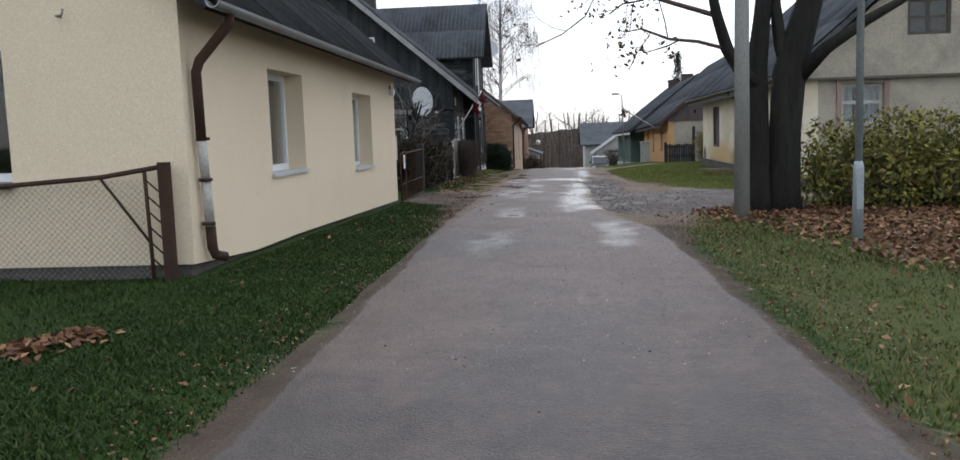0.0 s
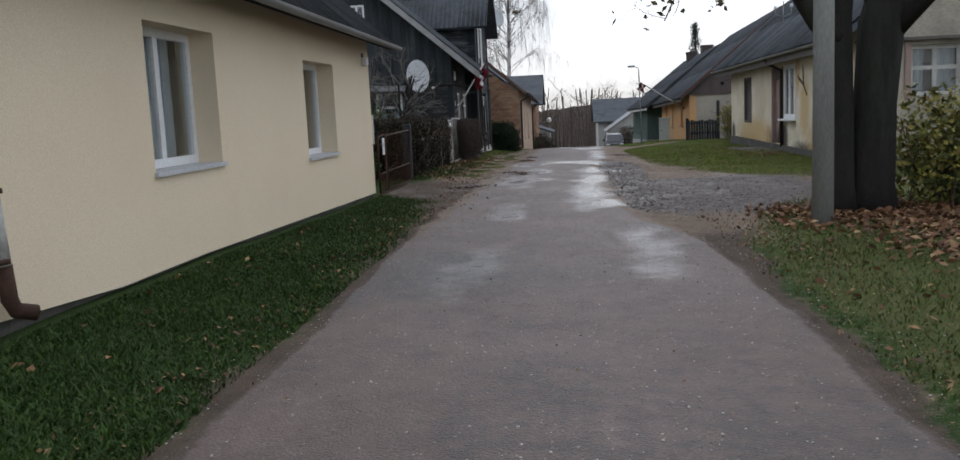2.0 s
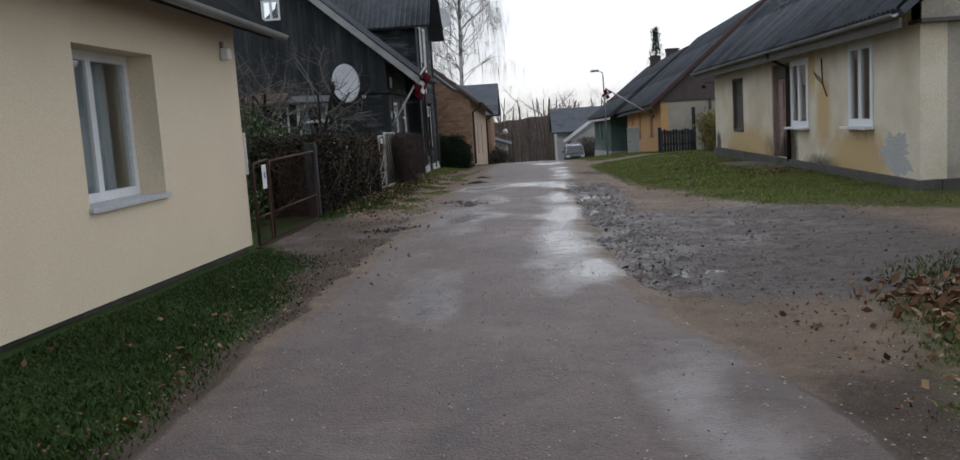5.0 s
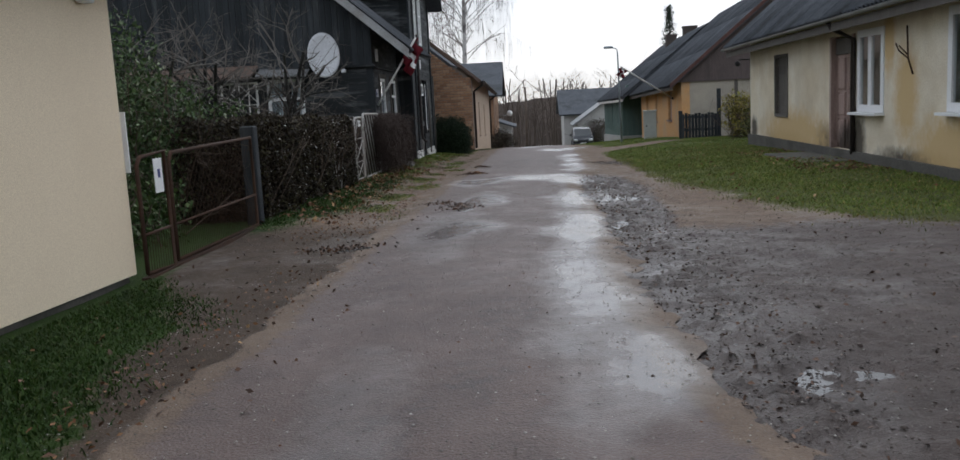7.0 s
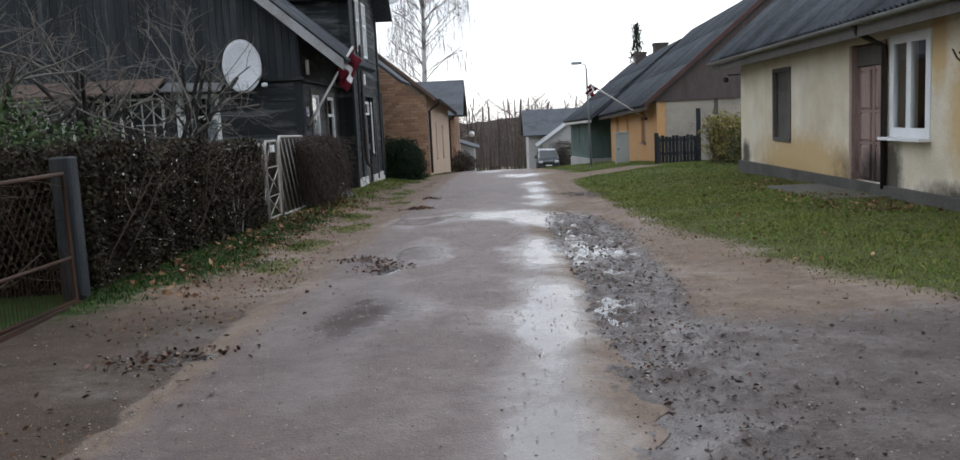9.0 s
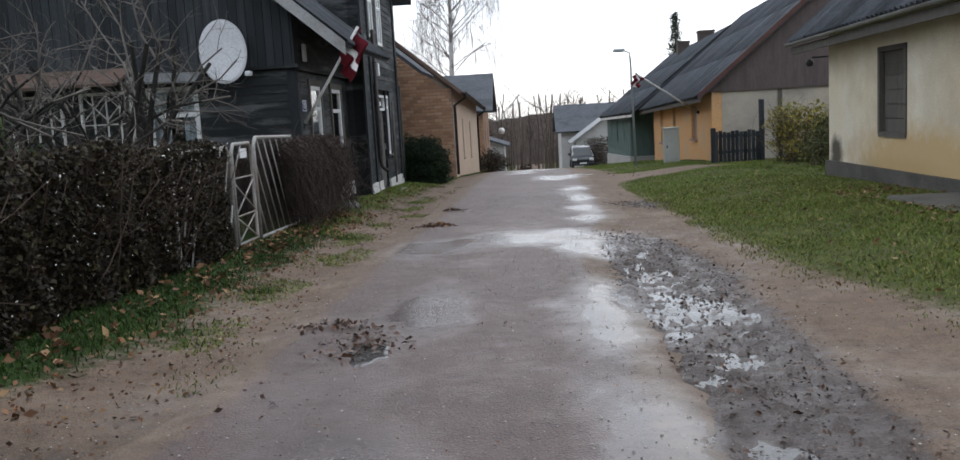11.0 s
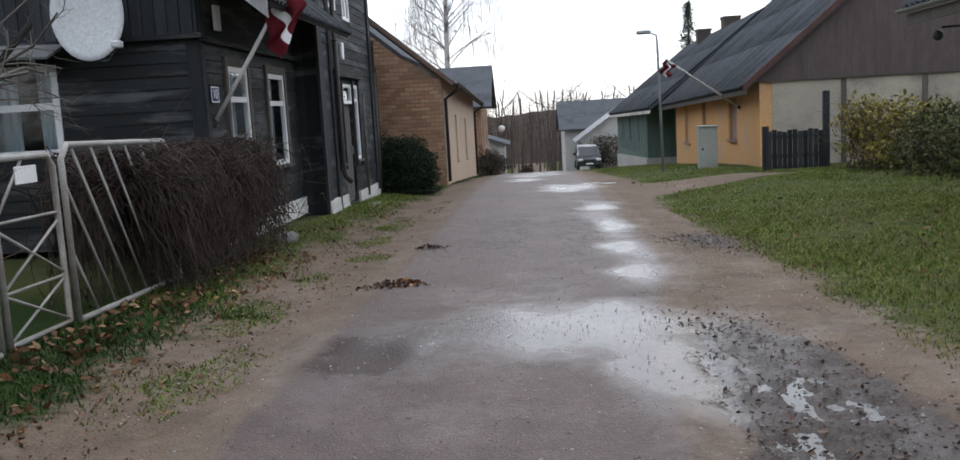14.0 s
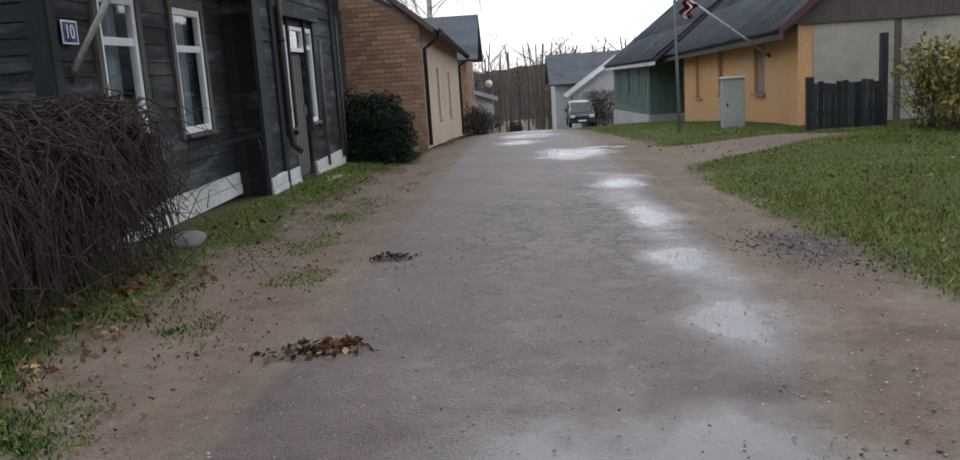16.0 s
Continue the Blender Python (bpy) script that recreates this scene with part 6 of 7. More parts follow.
for k in range(7):
    a, b = (28.05 + 0.3 * k, -0.22), (28.65 + 0.3 * k, 1.0)
    t0, t1 = max(0, (28.22 - a[0]) / 0.6), min(1, (29.8 - a[0]) / 0.6)
    if t1 > t0:
        tubed("bar", WHITEMETAL, fp2, [(-3.5, a[0] + 0.6 * t0, a[1] + 1.22 * t0), (-3.5, a[0] + 0.6 * t1, a[1] + 1.22 * t1)], 0.011, 6)

# drooping bush
wb = thing("weeping_bush", -3.55, 34.3, -0.35, "bare brown weeping bush beside the white fence panel", "bush")
segs = []
rng = np.random.default_rng(31)
for _ in range(5000):
    a = rng.uniform(0, 2 * math.pi)
    r = rng.uniform(0.1, 1.0) ** 0.7
    cy = rng.choice([31.9, 32.9, 34.0, 34.8], p=[0.25, 0.25, 0.25, 0.25])
    top = np.array([-3.75 + 0.25 * rng.normal(), cy + 0.35 * rng.normal(), rng.uniform(0.65, 1.02)])
    end = np.array([-3.65 + 0.75 * r * math.cos(a), cy + 0.95 * r * math.sin(a), rng.uniform(-0.35, 0.5)])
    midp = (top + end) / 2 + [0.3 * math.cos(a) + 0.1 * rng.normal(), 0.34 * math.sin(a) + 0.12 * rng.normal(), 0.3 + 0.1 * rng.normal()]
    prev = top
    for t in (0.25, 0.5, 0.75, 1.0):
        q = (1 - t) ** 2 * top + 2 * t * (1 - t) * midp + t * t * end + rng.normal(size=3) * 0.04
        segs.append((*prev, *q, 0.0075 - 0.003 * t, 0.0065 - 0.003 * t))
        prev = q
for _ in range(900):
    p = np.array([-3.55 + 0.4 * rng.normal(), rng.uniform(31.3, 35.4), rng.uniform(-0.2, 0.95)])
    d = rng.normal(size=3) * [0.14, 0.2, 0.16]
    segs.append((*p, *(p + d), 0.005, 0.003))
    segs.append((*(p + d), *(p + 1.8 * d - [0, 0, 0.12]), 0.003, 0.002))
segs = [s for s in segs if s[1] < 36.0 and s[4] < 36.0 and s[0] > -3.98 and s[3] > -3.98 and (max(s[0], s[3]) < -3.53 or min(s[1], s[4]) > 31.9)]
twigs("crown", segs, REDTWIG, wb, sides=3)
for k in range(9):
    a = k * 0.7
    tubed("stem", BARK, wb, [(-3.75 + 0.1 * math.cos(a), 34.4 + 0.3 * math.sin(a), -0.5), (-3.75 + 0.2 * math.cos(a), 34.4 + 0.4 * math.sin(a), 0.3), (-3.75, 34.4 + 0.5 * math.sin(a), 0.95)], [0.03, 0.022, 0.012], 7)
st = bmesh.new()
bmesh.ops.create_icosphere(st, subdivisions=3, radius=1.0)
for v in st.verts:
    k = 1 + 0.22 * noise.noise(v.co * 1.7)
    v.co = Vector((-3.28 + v.co.x * 0.16 * k, 35.95 + v.co.y * 0.24 * k, gz(-3.28, 35.95) + 0.03 + v.co.z * 0.1 * k))
tagged(part("boulder", st, STONE, None, "grey rounded boulder in the grass by the weeping bush", smooth=True), category="stone")

# garden shrubs and bare tree
shrub("shrub", "tangled green garden shrub with pale specks", "shrub", [(-5.2, 24.2, 0.8, 0.9, 1.2, 1.2), (-6.4, 25.6, 1.3, 1.1, 1.2, 1.5), (-7.5, 27.0, 1.5, 1.3, 1.3, 1.6), (-5.4, 26.8, 0.6, 0.9, 1.2, 1.0), (-6.3, 22.4, 0.9, 1.2, 1.2, 1.3), (-4.7, 21.9, 0.15, 0.7, 1.2, 0.6), (-5.0, 20.7, 0.3, 0.8, 0.6, 0.8)], 30000, 0.04, GREENLEAF, 150, 41, shell=0.8)
shrub("shrub", "tangled green garden shrub with pale specks", "shrub", [(-6.6, 29.6, 0.5, 1.1, 1.0, 0.8), (-5.3, 30.5, 0.3, 0.8, 1.0, 0.6), (-8.6, 31.0, 0.8, 1.4, 1.0, 1.0)], 7000, 0.04, GREENLEAF, 60, 42, shell=0.9)
rng = np.random.default_rng(43)
bt3 = thing("tree", -6.0, 31.5, -0.3, "small bare many-stemmed garden tree with grey twigs", "tree")
segs = []
for k in range(14):
    a = k * 0.8
    grow(rng, (-6.0 + 0.5 * math.cos(a), 31.2 + 0.9 * math.sin(a), -0.3), (0.35 * math.cos(a), 0.35 * math.sin(a), 1), 2.9, 0.05, 3, segs, 0.5, 0.0, (1, 4), 0.55, 3, 0.06)
segs = [s for s in segs if s[1] < 34.9 and s[4] < 34.9 and s[0] < -3.2]
twigs("trunk", [s for s in segs if s[6] > 0.018], BARK, bt3, sides=6)
twigs("crown", [s for s in segs if s[6] <= 0.018], GREYTWIG, bt3)
bt4 = thing("tree", -7.6, 27.5, -0.3, "small bare many-stemmed garden tree with grey twigs", "tree")
segs = []
for k in range(12):
    a = k * 0.9
    grow(rng, (-7.4 + 0.4 * math.cos(a), 27.5 + 0.6 * math.sin(a), -0.3), (0.4 * math.cos(a), 0.3 * math.sin(a), 1), 2.7, 0.045, 3, segs, 0.5, 0.0, (1, 4), 0.55, 3, 0.06)
twigs("trunk", [s for s in segs if s[6] > 0.018], BARK, bt4, sides=6)
twigs("crown", [s for s in segs if s[6] <= 0.018], GREYTWIG, bt4)

# ---- on the dark house ----
ds = thing("satellite_dish", -4.95, 35.0, 2.5, "large pale grey satellite dish on a wall arm", "satellite dish")


def dish(parent, c, face, R, squash, material, depth=0.16):
    """A shallow bowl that looks along face."""
    bm = bmesh.new()
    f = Vector(face).normalized()
    s = f.cross(Vector((0, 0, 1))).normalized()
    u = s.cross(f)
    n, m = 36, 6
    for shift in (0.0, -0.012):
        rings = []
        for j in range(1, m + 1):
            q = j / m
            rings.append([bm.verts.new(Vector(c) + f * (depth * q * q * R + shift) + s * (R * squash * q * math.cos(2 * math.pi * k / n)) + u * (R * q * math.sin(2 * math.pi * k / n))) for k in range(n)])
        o = bm.verts.new(Vector(c) + f * shift)
        for k in range(n):
            bm.faces.new((o, rings[0][k], rings[0][(k + 1) % n]))
            for j in range(m - 1):
                bm.faces.new((rings[j][k], rings[j][(k + 1) % n], rings[j + 1][(k + 1) % n], rings[j + 1][k]))
        if shift == 0.0:
            top = rings[-1]
        else:
            for k in range(n):
                bm.faces.new((top[k], top[(k + 1) % n], rings[-1][(k + 1) % n], rings[-1][k]))
    return part("reflector", bm, material, parent, smooth=True)


dish(ds, (-5.16, 34.95, 2.55), (0.33, -1, 0.22), 0.58, 0.70, DISHGREY)
tubed("feed_arm", BLACKPLASTIC, ds, [(-5.05, 34.86, 1.99), (-4.75, 34.5, 1.97), (-4.5, 34.2, 2.1)], 0.014, 6)
boxed("receiver", DISHGREY, ds, (-4.56, -4.46, 34.14, 34.26, 2.08, 2.16), bevel=0.015)
tubed("mount", ZINC, ds, [(-5.16, 35.02, 2.45), (-5.1, 35.25, 2.4), (-5.1, 35.32, 2.1)], 0.025, 8)
d2 = thing("satellite_dish", -3.3, 44.6, 5.4, "round pale satellite dish high on the dark gable", "satellite dish")
dish(d2, (-3.1, 45.6, 5.45), (0.55, -1, 0.25), 0.42, 0.9, DISHGREY)
tubed("mount", ZINC, d2, [(-3.12, 45.64, 5.45), (-3.3, 45.62, 5.3), (-3.62, 45.3, 5.2)], 0.022, 8)
pl = thing("house_number", -3.96, 35.62, 1.55, "blue enamel house number plate with white figures", "sign")
boxed("plate", BLUEPLATE, pl, (-3.962, -3.952, 35.47, 35.75, 1.46, 1.66), bevel=0.003)
for q in ((35.47, 35.75, 1.46, 1.475), (35.47, 35.75, 1.645, 1.66), (35.47, 35.485, 1.475, 1.645), (35.735, 35.75, 1.475, 1.645)):
    boxed("border", WHITE, pl, (-3.952, -3.949, *q))
fc = bpy.data.curves.new("figures", "FONT")
fc.body, fc.size, fc.extrude, fc.align_x, fc.align_y = "10", 0.17, 0.002, "CENTER", "CENTER"
fo = new("figures", fc)
fo.parent = pl
fo.matrix_parent_inverse = full(pl).inverted()
fo.matrix_basis = Matrix.Translation((-3.948, 35.61, 1.56)) @ Euler((radians(90), 0, radians(90))).to_matrix().to_4x4()
fc.materials.append(WHITE)


def flag(name_label, base, tip, cloth, drop, seed, r=0.022):
    """A slanting pole with a slack flag in red, white and red."""
    fl = thing("flag", *base, name_label, "flag")
    b, t = Vector(base), Vector(tip)
    tubed("pole", WHITETRIM, fl, [b, b.lerp(t, 0.5), t], r, 8)
    tubed("socket", BLACKPLASTIC, fl, [b - (t - b).normalized() * 0.05, b + (t - b).normalized() * 0.1], r * 1.6, 8)
    d = (t - b).normalized()
    n, m = 16, 15
    for name, v0, v1, mat_ in (("red_band", 0, 0.4, RED), ("white_band", 0.4, 0.6, WHITECLOTH), ("red_band", 0.6, 1.0, RED)):
        bm = bmesh.new()
        grid = []
        for i in range(n + 1):
            row = []
            for j in range(m + 1):
                v = v0 + (v1 - v0) * j / m
                u = i / n
                p = t - d * (v * cloth) + Vector(drop) * u
                p += Vector((0.05 * math.sin(u * 9 + v * 5 + seed), 0.06 * math.sin(u * 7 - v * 6 + seed * 2), -0.06 * math.sin(v * 3.1) * u))
                row.append(bm.verts.new(p))
            grid.append(row)
        for i in range(n):
            for j in range(m):
                bm.faces.new((grid[i][j], grid[i + 1][j], grid[i + 1][j + 1], grid[i][j + 1]))
        part(name, bm, mat_, fl, smooth=True)
    return fl


flag("carmine and white flag on a pale slanting pole", (-4.02, 35.62, 1.16), (-2.86, 35.65, 2.93), 0.72, (0.16, -0.12, -0.40), 1.0, 0.028)
flag("furled carmine and white flag on the orange house", (5.88, 49.5, 0.88), (3.6, 47.6, 2.22), 0.36, (-0.16, -0.1, -0.30), 2.0, 0.03)

# veranda glazing with lattice bars, and its small roof
vr = thing("veranda", -8.3, 35.0, 1.4, "glazed veranda with white lattice bars on the dark house", "veranda")
for k in range(4):
    x0 = -7.0 - 0.98 * (k + 1) - 0.32 * k
    bm = bmesh.new()
    for q in ((x0, x0 + 0.05, 0.9, 2.0), (x0 + 0.93, x0 + 0.98, 0.9, 2.0), (x0 + 0.05, x0 + 0.93, 0.9, 0.95), (x0 + 0.05, x0 + 0.93, 1.95, 2.0)):
        box(bm, q[0], q[1], 35.17, 35.22, q[2], q[3])
    fr = part("lattice_frame", bm, WHITETRIM, vr)
    for j in range(1, 4):
        boxed("lattice_bar", WHITETRIM, fr, (x0 + 0.98 * j / 4 - 0.012, x0 + 0.98 * j / 4 + 0.012, 35.18, 35.21, 0.95, 1.95))
    for a, b in (((0.05, 1.95), (0.49, 1.5)), ((0.93, 1.95), (0.49, 1.5)), ((0.05, 1.5), (0.49, 1.95)), ((0.93, 1.5), (0.49, 1.95))):
        tubed("lattice_bar", WHITETRIM, fr, [(x0 + a[0], 35.2, a[1]), (x0 + b[0], 35.2, b[1])], 0.011, 5)
    tubed("lattice_bar", WHITETRIM, fr, [(x0 + 0.05, 35.2, 1.42), (x0 + 0.93, 35.2, 1.42)], 0.011, 5)
aw = bmesh.new()
roof_slab(aw, (-6.9, 34.7, 2.12), (-5.6, 34.7, 2.08), (-5.6, 35.22, 2.28), (-6.9, 35.22, 2.32), 0.03)
tagged(part("awning", aw, ZINC, None, "grey sheet metal awning over the veranda window"), category="awning")
aw = bmesh.new()
roof_slab(aw, (-12.3, 34.5, 2.12), (-6.95, 34.5, 2.12), (-6.95, 35.22, 2.42), (-12.3, 35.22, 2.42), 0.05)
tagged(part("veranda_roof", aw, ROOFBROWN, None, "low brown veranda roof along the dark gable"), category="roof")
for y, z in ((42.05, 2.5), (36.0, 2.55)):
    wv = boxed("wall_vent", WHITE, None, ((TX if y > 40 else G0) + 0.0, (TX if y > 40 else G0) + 0.05, y - 0.09, y + 0.09, z - 0.16, z + 0.16), "small white vent cover on the dark boards", bevel=0.006)
    tagged(wv, category="vent")
dq = thing("downpipe", TX + 0.1, 40.9, -0.4, "black rain pipe with an upturned spout on the bay corner", "downpipe")
tubed("pipe", BLACKPIPE, dq, [(TX + 0.11, 40.98, 3.4), (TX + 0.11, 40.98, 0.3), (TX + 0.13, 40.98, 0.1), (TX + 0.25, 41.0, -0.02)], 0.045, 10)
for z in (0.6, 1.6, 2.6):
    tubed("clamp", BLACKPLASTIC, dq, [(TX + 0.11, 40.98, z), (TX + 0.11, 40.98, z + 0.03)], 0.055, 10)
for y, z0, z1 in ((43.75, -0.5, 1.7), (TY1 + 0.12, -0.6, 2.2)):
    tagged(tubed("conduit", OLDWOOD, None, [(TX + 0.06, y, z0), (TX + 0.07, y, z1)], 0.03, 8, "grey pipe on the dark boarding"), category="pipe")

# ---- right-hand side fittings ----
br = thing("bracket", 5.97, 26.6, 1.7, "rusty iron wall bracket with insulator arms", "bracket")
tubed("arm", RUST, br, [(5.98, 26.6, 1.3), (5.9, 26.6, 1.55), (5.88, 26.6, 2.05)], 0.014, 6)
tubed("arm", RUST, br, [(5.9, 26.6, 1.55), (5.86, 26.85, 1.68), (5.85, 26.95, 1.8)], 0.012, 6)
tubed("arm", RUST, br, [(5.9, 26.6, 1.6), (5.8, 26.7, 1.75)], 0.012, 6)
wl2 = thing("wall_lamp", 5.85, 37.2, 1.85, "dark round lamp on a bracket at the house corner", "lamp")
bm = bmesh.new()
bmesh.ops.create_uvsphere(bm, u_segments=14, v_segments=8, radius=0.075)
bmesh.ops.translate(bm, verts=bm.verts, vec=(5.72, 37.25, 1.85))
part("globe", bm, BLACKPLASTIC, wl2, smooth=True)
tubed("bracket", BLACKPLASTIC, wl2, [(6.0, 37.05, 1.95), (5.75, 37.2, 1.95)], 0.015, 6)
an = thing("aerial", 6.9, 33.0, 3.6, "small three-armed aerial on the slate roof", "aerial")
tubed("mast", ZINC, an, [(6.9, 33, 3.4), (6.9, 33, 4.25)], 0.015, 6)
for dx, z in ((-0.25, 4.0), (0.25, 4.05)):
    tubed("arm", ZINC, an, [(6.9, 33, 3.75), (6.9 + dx, 33, 3.85), (6.9 + dx, 33, z)], 0.012, 6)
    boxed("insulator", WHITE, an, (6.9 + dx - 0.04, 6.9 + dx + 0.04, 32.96, 33.04, z, z + 0.1), bevel=0.01)
og_ = thing("gate", 6.2, 45.5, -0.5, "dark slatted wooden gate between posts", "gate")
for k in range(11):
    x0 = 5.55 + k * 0.118
    boxed("slat", DARKWOODV, og_, (x0, x0 + 0.1, 45.46, 45.5, -0.55, 0.33 + 0.03 * math.sin(k * 1.7)))
for z in (-0.3, 0.15):
    boxed("rail", DARKWOODV, og_, (5.5, 6.88, 45.5, 45.55, z, z + 0.09))
for x0, z1 in ((5.45, 0.45), (6.84, 1.2)):
    boxed("post", DARKWOODV, og_, (x0, x0 + 0.13, 45.42, 45.56, -0.75, z1), bevel=0.01)
cbx = thing("cabinet", 4.83, 48.6, -0.75, "pale grey-green metal utility cabinet on the grass", "cabinet")
zc = gz(4.8, 48.6)
boxed("body", PLASTICBOX, cbx, (4.58, 5.06, 48.55, 48.9, zc - 0.05, 0.42), bevel=0.015)
boxed("door", PLASTICBOX, cbx, (4.61, 5.03, 48.535, 48.548, zc + 0.12, 0.36))
boxed("roof", PLASTICBOX, cbx, (4.55, 5.09, 48.51, 48.93, 0.42, 0.46), bevel=0.008)
boxed("lock", BLACKPLASTIC, cbx, (4.64, 4.68, 48.525, 48.535, -0.2, -0.12))
l2 = thing("street_lamp", 3.75, 49.5, -0.8, "thin grey street lamp with a small head", "street lamp")
tubed("shaft", GALV, l2, [(3.75, 49.5, -0.9), (3.68, 49.5, 2.75), (3.66, 49.5, 2.98), (3.45, 49.45, 3.06)], [0.045, 0.03, 0.022, 0.02], 8)
boxed("lamp_head", GALV, l2, (3.12, 3.5, 49.35, 49.55, 3.02, 3.12), bevel=0.03)
lw = thing("wall_lamp", -2.0, 79.2, 0.4, "white globe street light on the small brick house", "lamp")
bm = bmesh.new()
bmesh.ops.create_uvsphere(bm, u_segments=14, v_segments=8, radius=0.22)
bmesh.ops.translate(bm, verts=bm.verts, vec=(-1.5, 78.6, 0.1))
part("globe", bm, WHITE, lw, smooth=True)
tubed("bracket", ZINC, lw, [(-2.35, 78.6, -0.1), (-1.6, 78.6, 0.0)], 0.03, 6)
up = thing("utility_pole", -0.45, 105, -5, "dark wooden utility pole at the end of the road", "pole")
tubed("shaft", TWIG, up, [(-0.45, 105, -5.3), (-0.4, 105, 2.2)], [0.13, 0.09], 10)

# ---- parked car ----
CARPAINT, nt, p = node_mat("dark_blue_grey_car_paint")
p.inputs["Base Color"].default_value = (0.02, 0.024, 0.032, 1)
p.inputs["Roughness"].default_value = 0.25
p.inputs["Coat Weight"].default_value = 0.6
LAMPGLASS = surface("clear_headlamp", (0.55, 0.56, 0.57), (0.65, 0.66, 0.67), 30, 4, rough=0.15, bumps=0)
WINDSHIELD, nt, p = node_mat("windscreen_glass")
p.inputs["Base Color"].default_value = (0.05, 0.055, 0.06, 1)
p.inputs["Roughness"].default_value = 0.04
car = thing("car", 4.6, 90.5, -3.5, "dark blue-grey compact van parked facing up the road", "car")
cz = gz(4.6, 88.8) + 0.02
prof = [(0.0, 0.35), (0.02, 0.7), (0.12, 0.92), (0.95, 1.08), (1.55, 1.62), (1.9, 1.76), (3.6, 1.78), (4.05, 1.6), (4.15, 0.9), (4.12, 0.35)]
bm = bmesh.new()
widths = [0.80, 0.86, 0.87, 0.86, 0.74, 0.70, 0.70, 0.72, 0.84, 0.82]
L = [bm.verts.new((4.42 - w, 88.6 + q[0], cz + q[1] * 0.985)) for q, w in zip(prof, widths)]
R_ = [bm.verts.new((4.42 + w, 88.6 + q[0], cz + q[1] * 0.985)) for q, w in zip(prof, widths)]
for k in range(len(prof)):
    j = (k + 1) % len(prof)
    bm.faces.new((L[k], L[j], R_[j], R_[k]))
bm.faces.new(L[::-1])
bm.faces.new(R_)
bmesh.ops.bevel(bm, geom=bm.edges[:], offset=0.06, segments=2, affect="EDGES")
part("body", bm, CARPAINT, car, smooth=True)
bm = bmesh.new()
hexa(bm, [(3.72, 89.50, cz + 1.06), (5.12, 89.50, cz + 1.06), (5.12, 89.56, cz + 1.06), (3.72, 89.56, cz + 1.06), (3.78, 90.12, cz + 1.63), (5.06, 90.12, cz + 1.63), (5.06, 90.2, cz + 1.63), (3.78, 90.2, cz + 1.63)])
part("windscreen", bm, WINDSHIELD, car)
for s in (-1, 1):
    boxed("headlamp", LAMPGLASS, car, (4.42 + s * 0.64 - 0.17, 4.42 + s * 0.64 + 0.17, 88.585, 88.75, cz + 0.66, cz + 0.84), bevel=0.04)
    boxed("door_mirror", BLACKPLASTIC, car, (4.42 + s * 0.98 - 0.1, 4.42 + s * 0.98 + 0.1, 89.75, 89.88, cz + 1.05, cz + 1.25), bevel=0.03)
    boxed("side_window", WINDSHIELD, car, (4.42 + s * 0.79 - 0.012, 4.42 + s * 0.79 + 0.012, 90.2, 91.9, cz + 1.1, cz + 1.5))
    for y in (89.35, 91.95):
        w = tubed("wheel", BLACKPLASTIC, car, [(4.42 + s * 0.68, y, cz + 0.31), (4.42 + s * 0.88, y, cz + 0.31)], 0.31, 20)
        tubed("rim", ZINC, w, [(4.42 + s * 0.87, y, cz + 0.31), (4.42 + s * 0.892, y, cz + 0.31)], 0.19, 14)
boxed("grille", BLACKPLASTIC, car, (3.98, 4.86, 88.57, 88.65, cz + 0.6, cz + 0.74), bevel=0.02)
boxed("bumper", BLACKPLASTIC, car, (3.60, 5.24, 88.53, 88.7, cz + 0.3, cz + 0.5), bevel=0.04)
boxed("number_plate", WHITE, car, (4.16, 4.68, 88.515, 88.53, cz + 0.42, cz + 0.53))

# ---- distance: woods, birch, conifer ----
bank = bmesh.new()
prev = None
for k in range(240):
    x = -120 + k
    h = 0.0 + 0.7 * noise.noise(Vector((x * 0.12, 0, 0))) + 0.5 * noise.noise(Vector((x * 0.5, 3, 0)))
    cur = [bank.verts.new((x, 168 + 3 * math.sin(x * 0.1), -8.2)), bank.verts.new((x, 172, -3.5)), bank.verts.new((x, 178, 0.6 + h))]
    if prev:
        for j in range(2):
            bank.faces.new((prev[j], cur[j], cur[j + 1], prev[j + 1]))
    prev = cur
tagged(part("backdrop", bank, surface("far_wood_bank", (0.055, 0.043, 0.037), (0.08, 0.063, 0.054), 1.2, 0.08, (0.035, 0.029, 0.026), 0.6, rough=1.0, bumps=0.5, dist=0.4, stretch=(1, 1, 0.3)), None, "brown leafless wooded bank beyond the village"), category="woods", kind="structure")
rng = np.random.default_rng(51)
protos = []
for k in range(6):
    s_ = []
    grow(rng, (0, 0, 0), (rng.normal() * 0.05, rng.normal() * 0.05, 1), 5.5, 0.11, 3, s_, 0.22, 0.0, (1, 4), 0.5, 3, 0.08)
    protos.append(np.array(s_))
allsegs = []
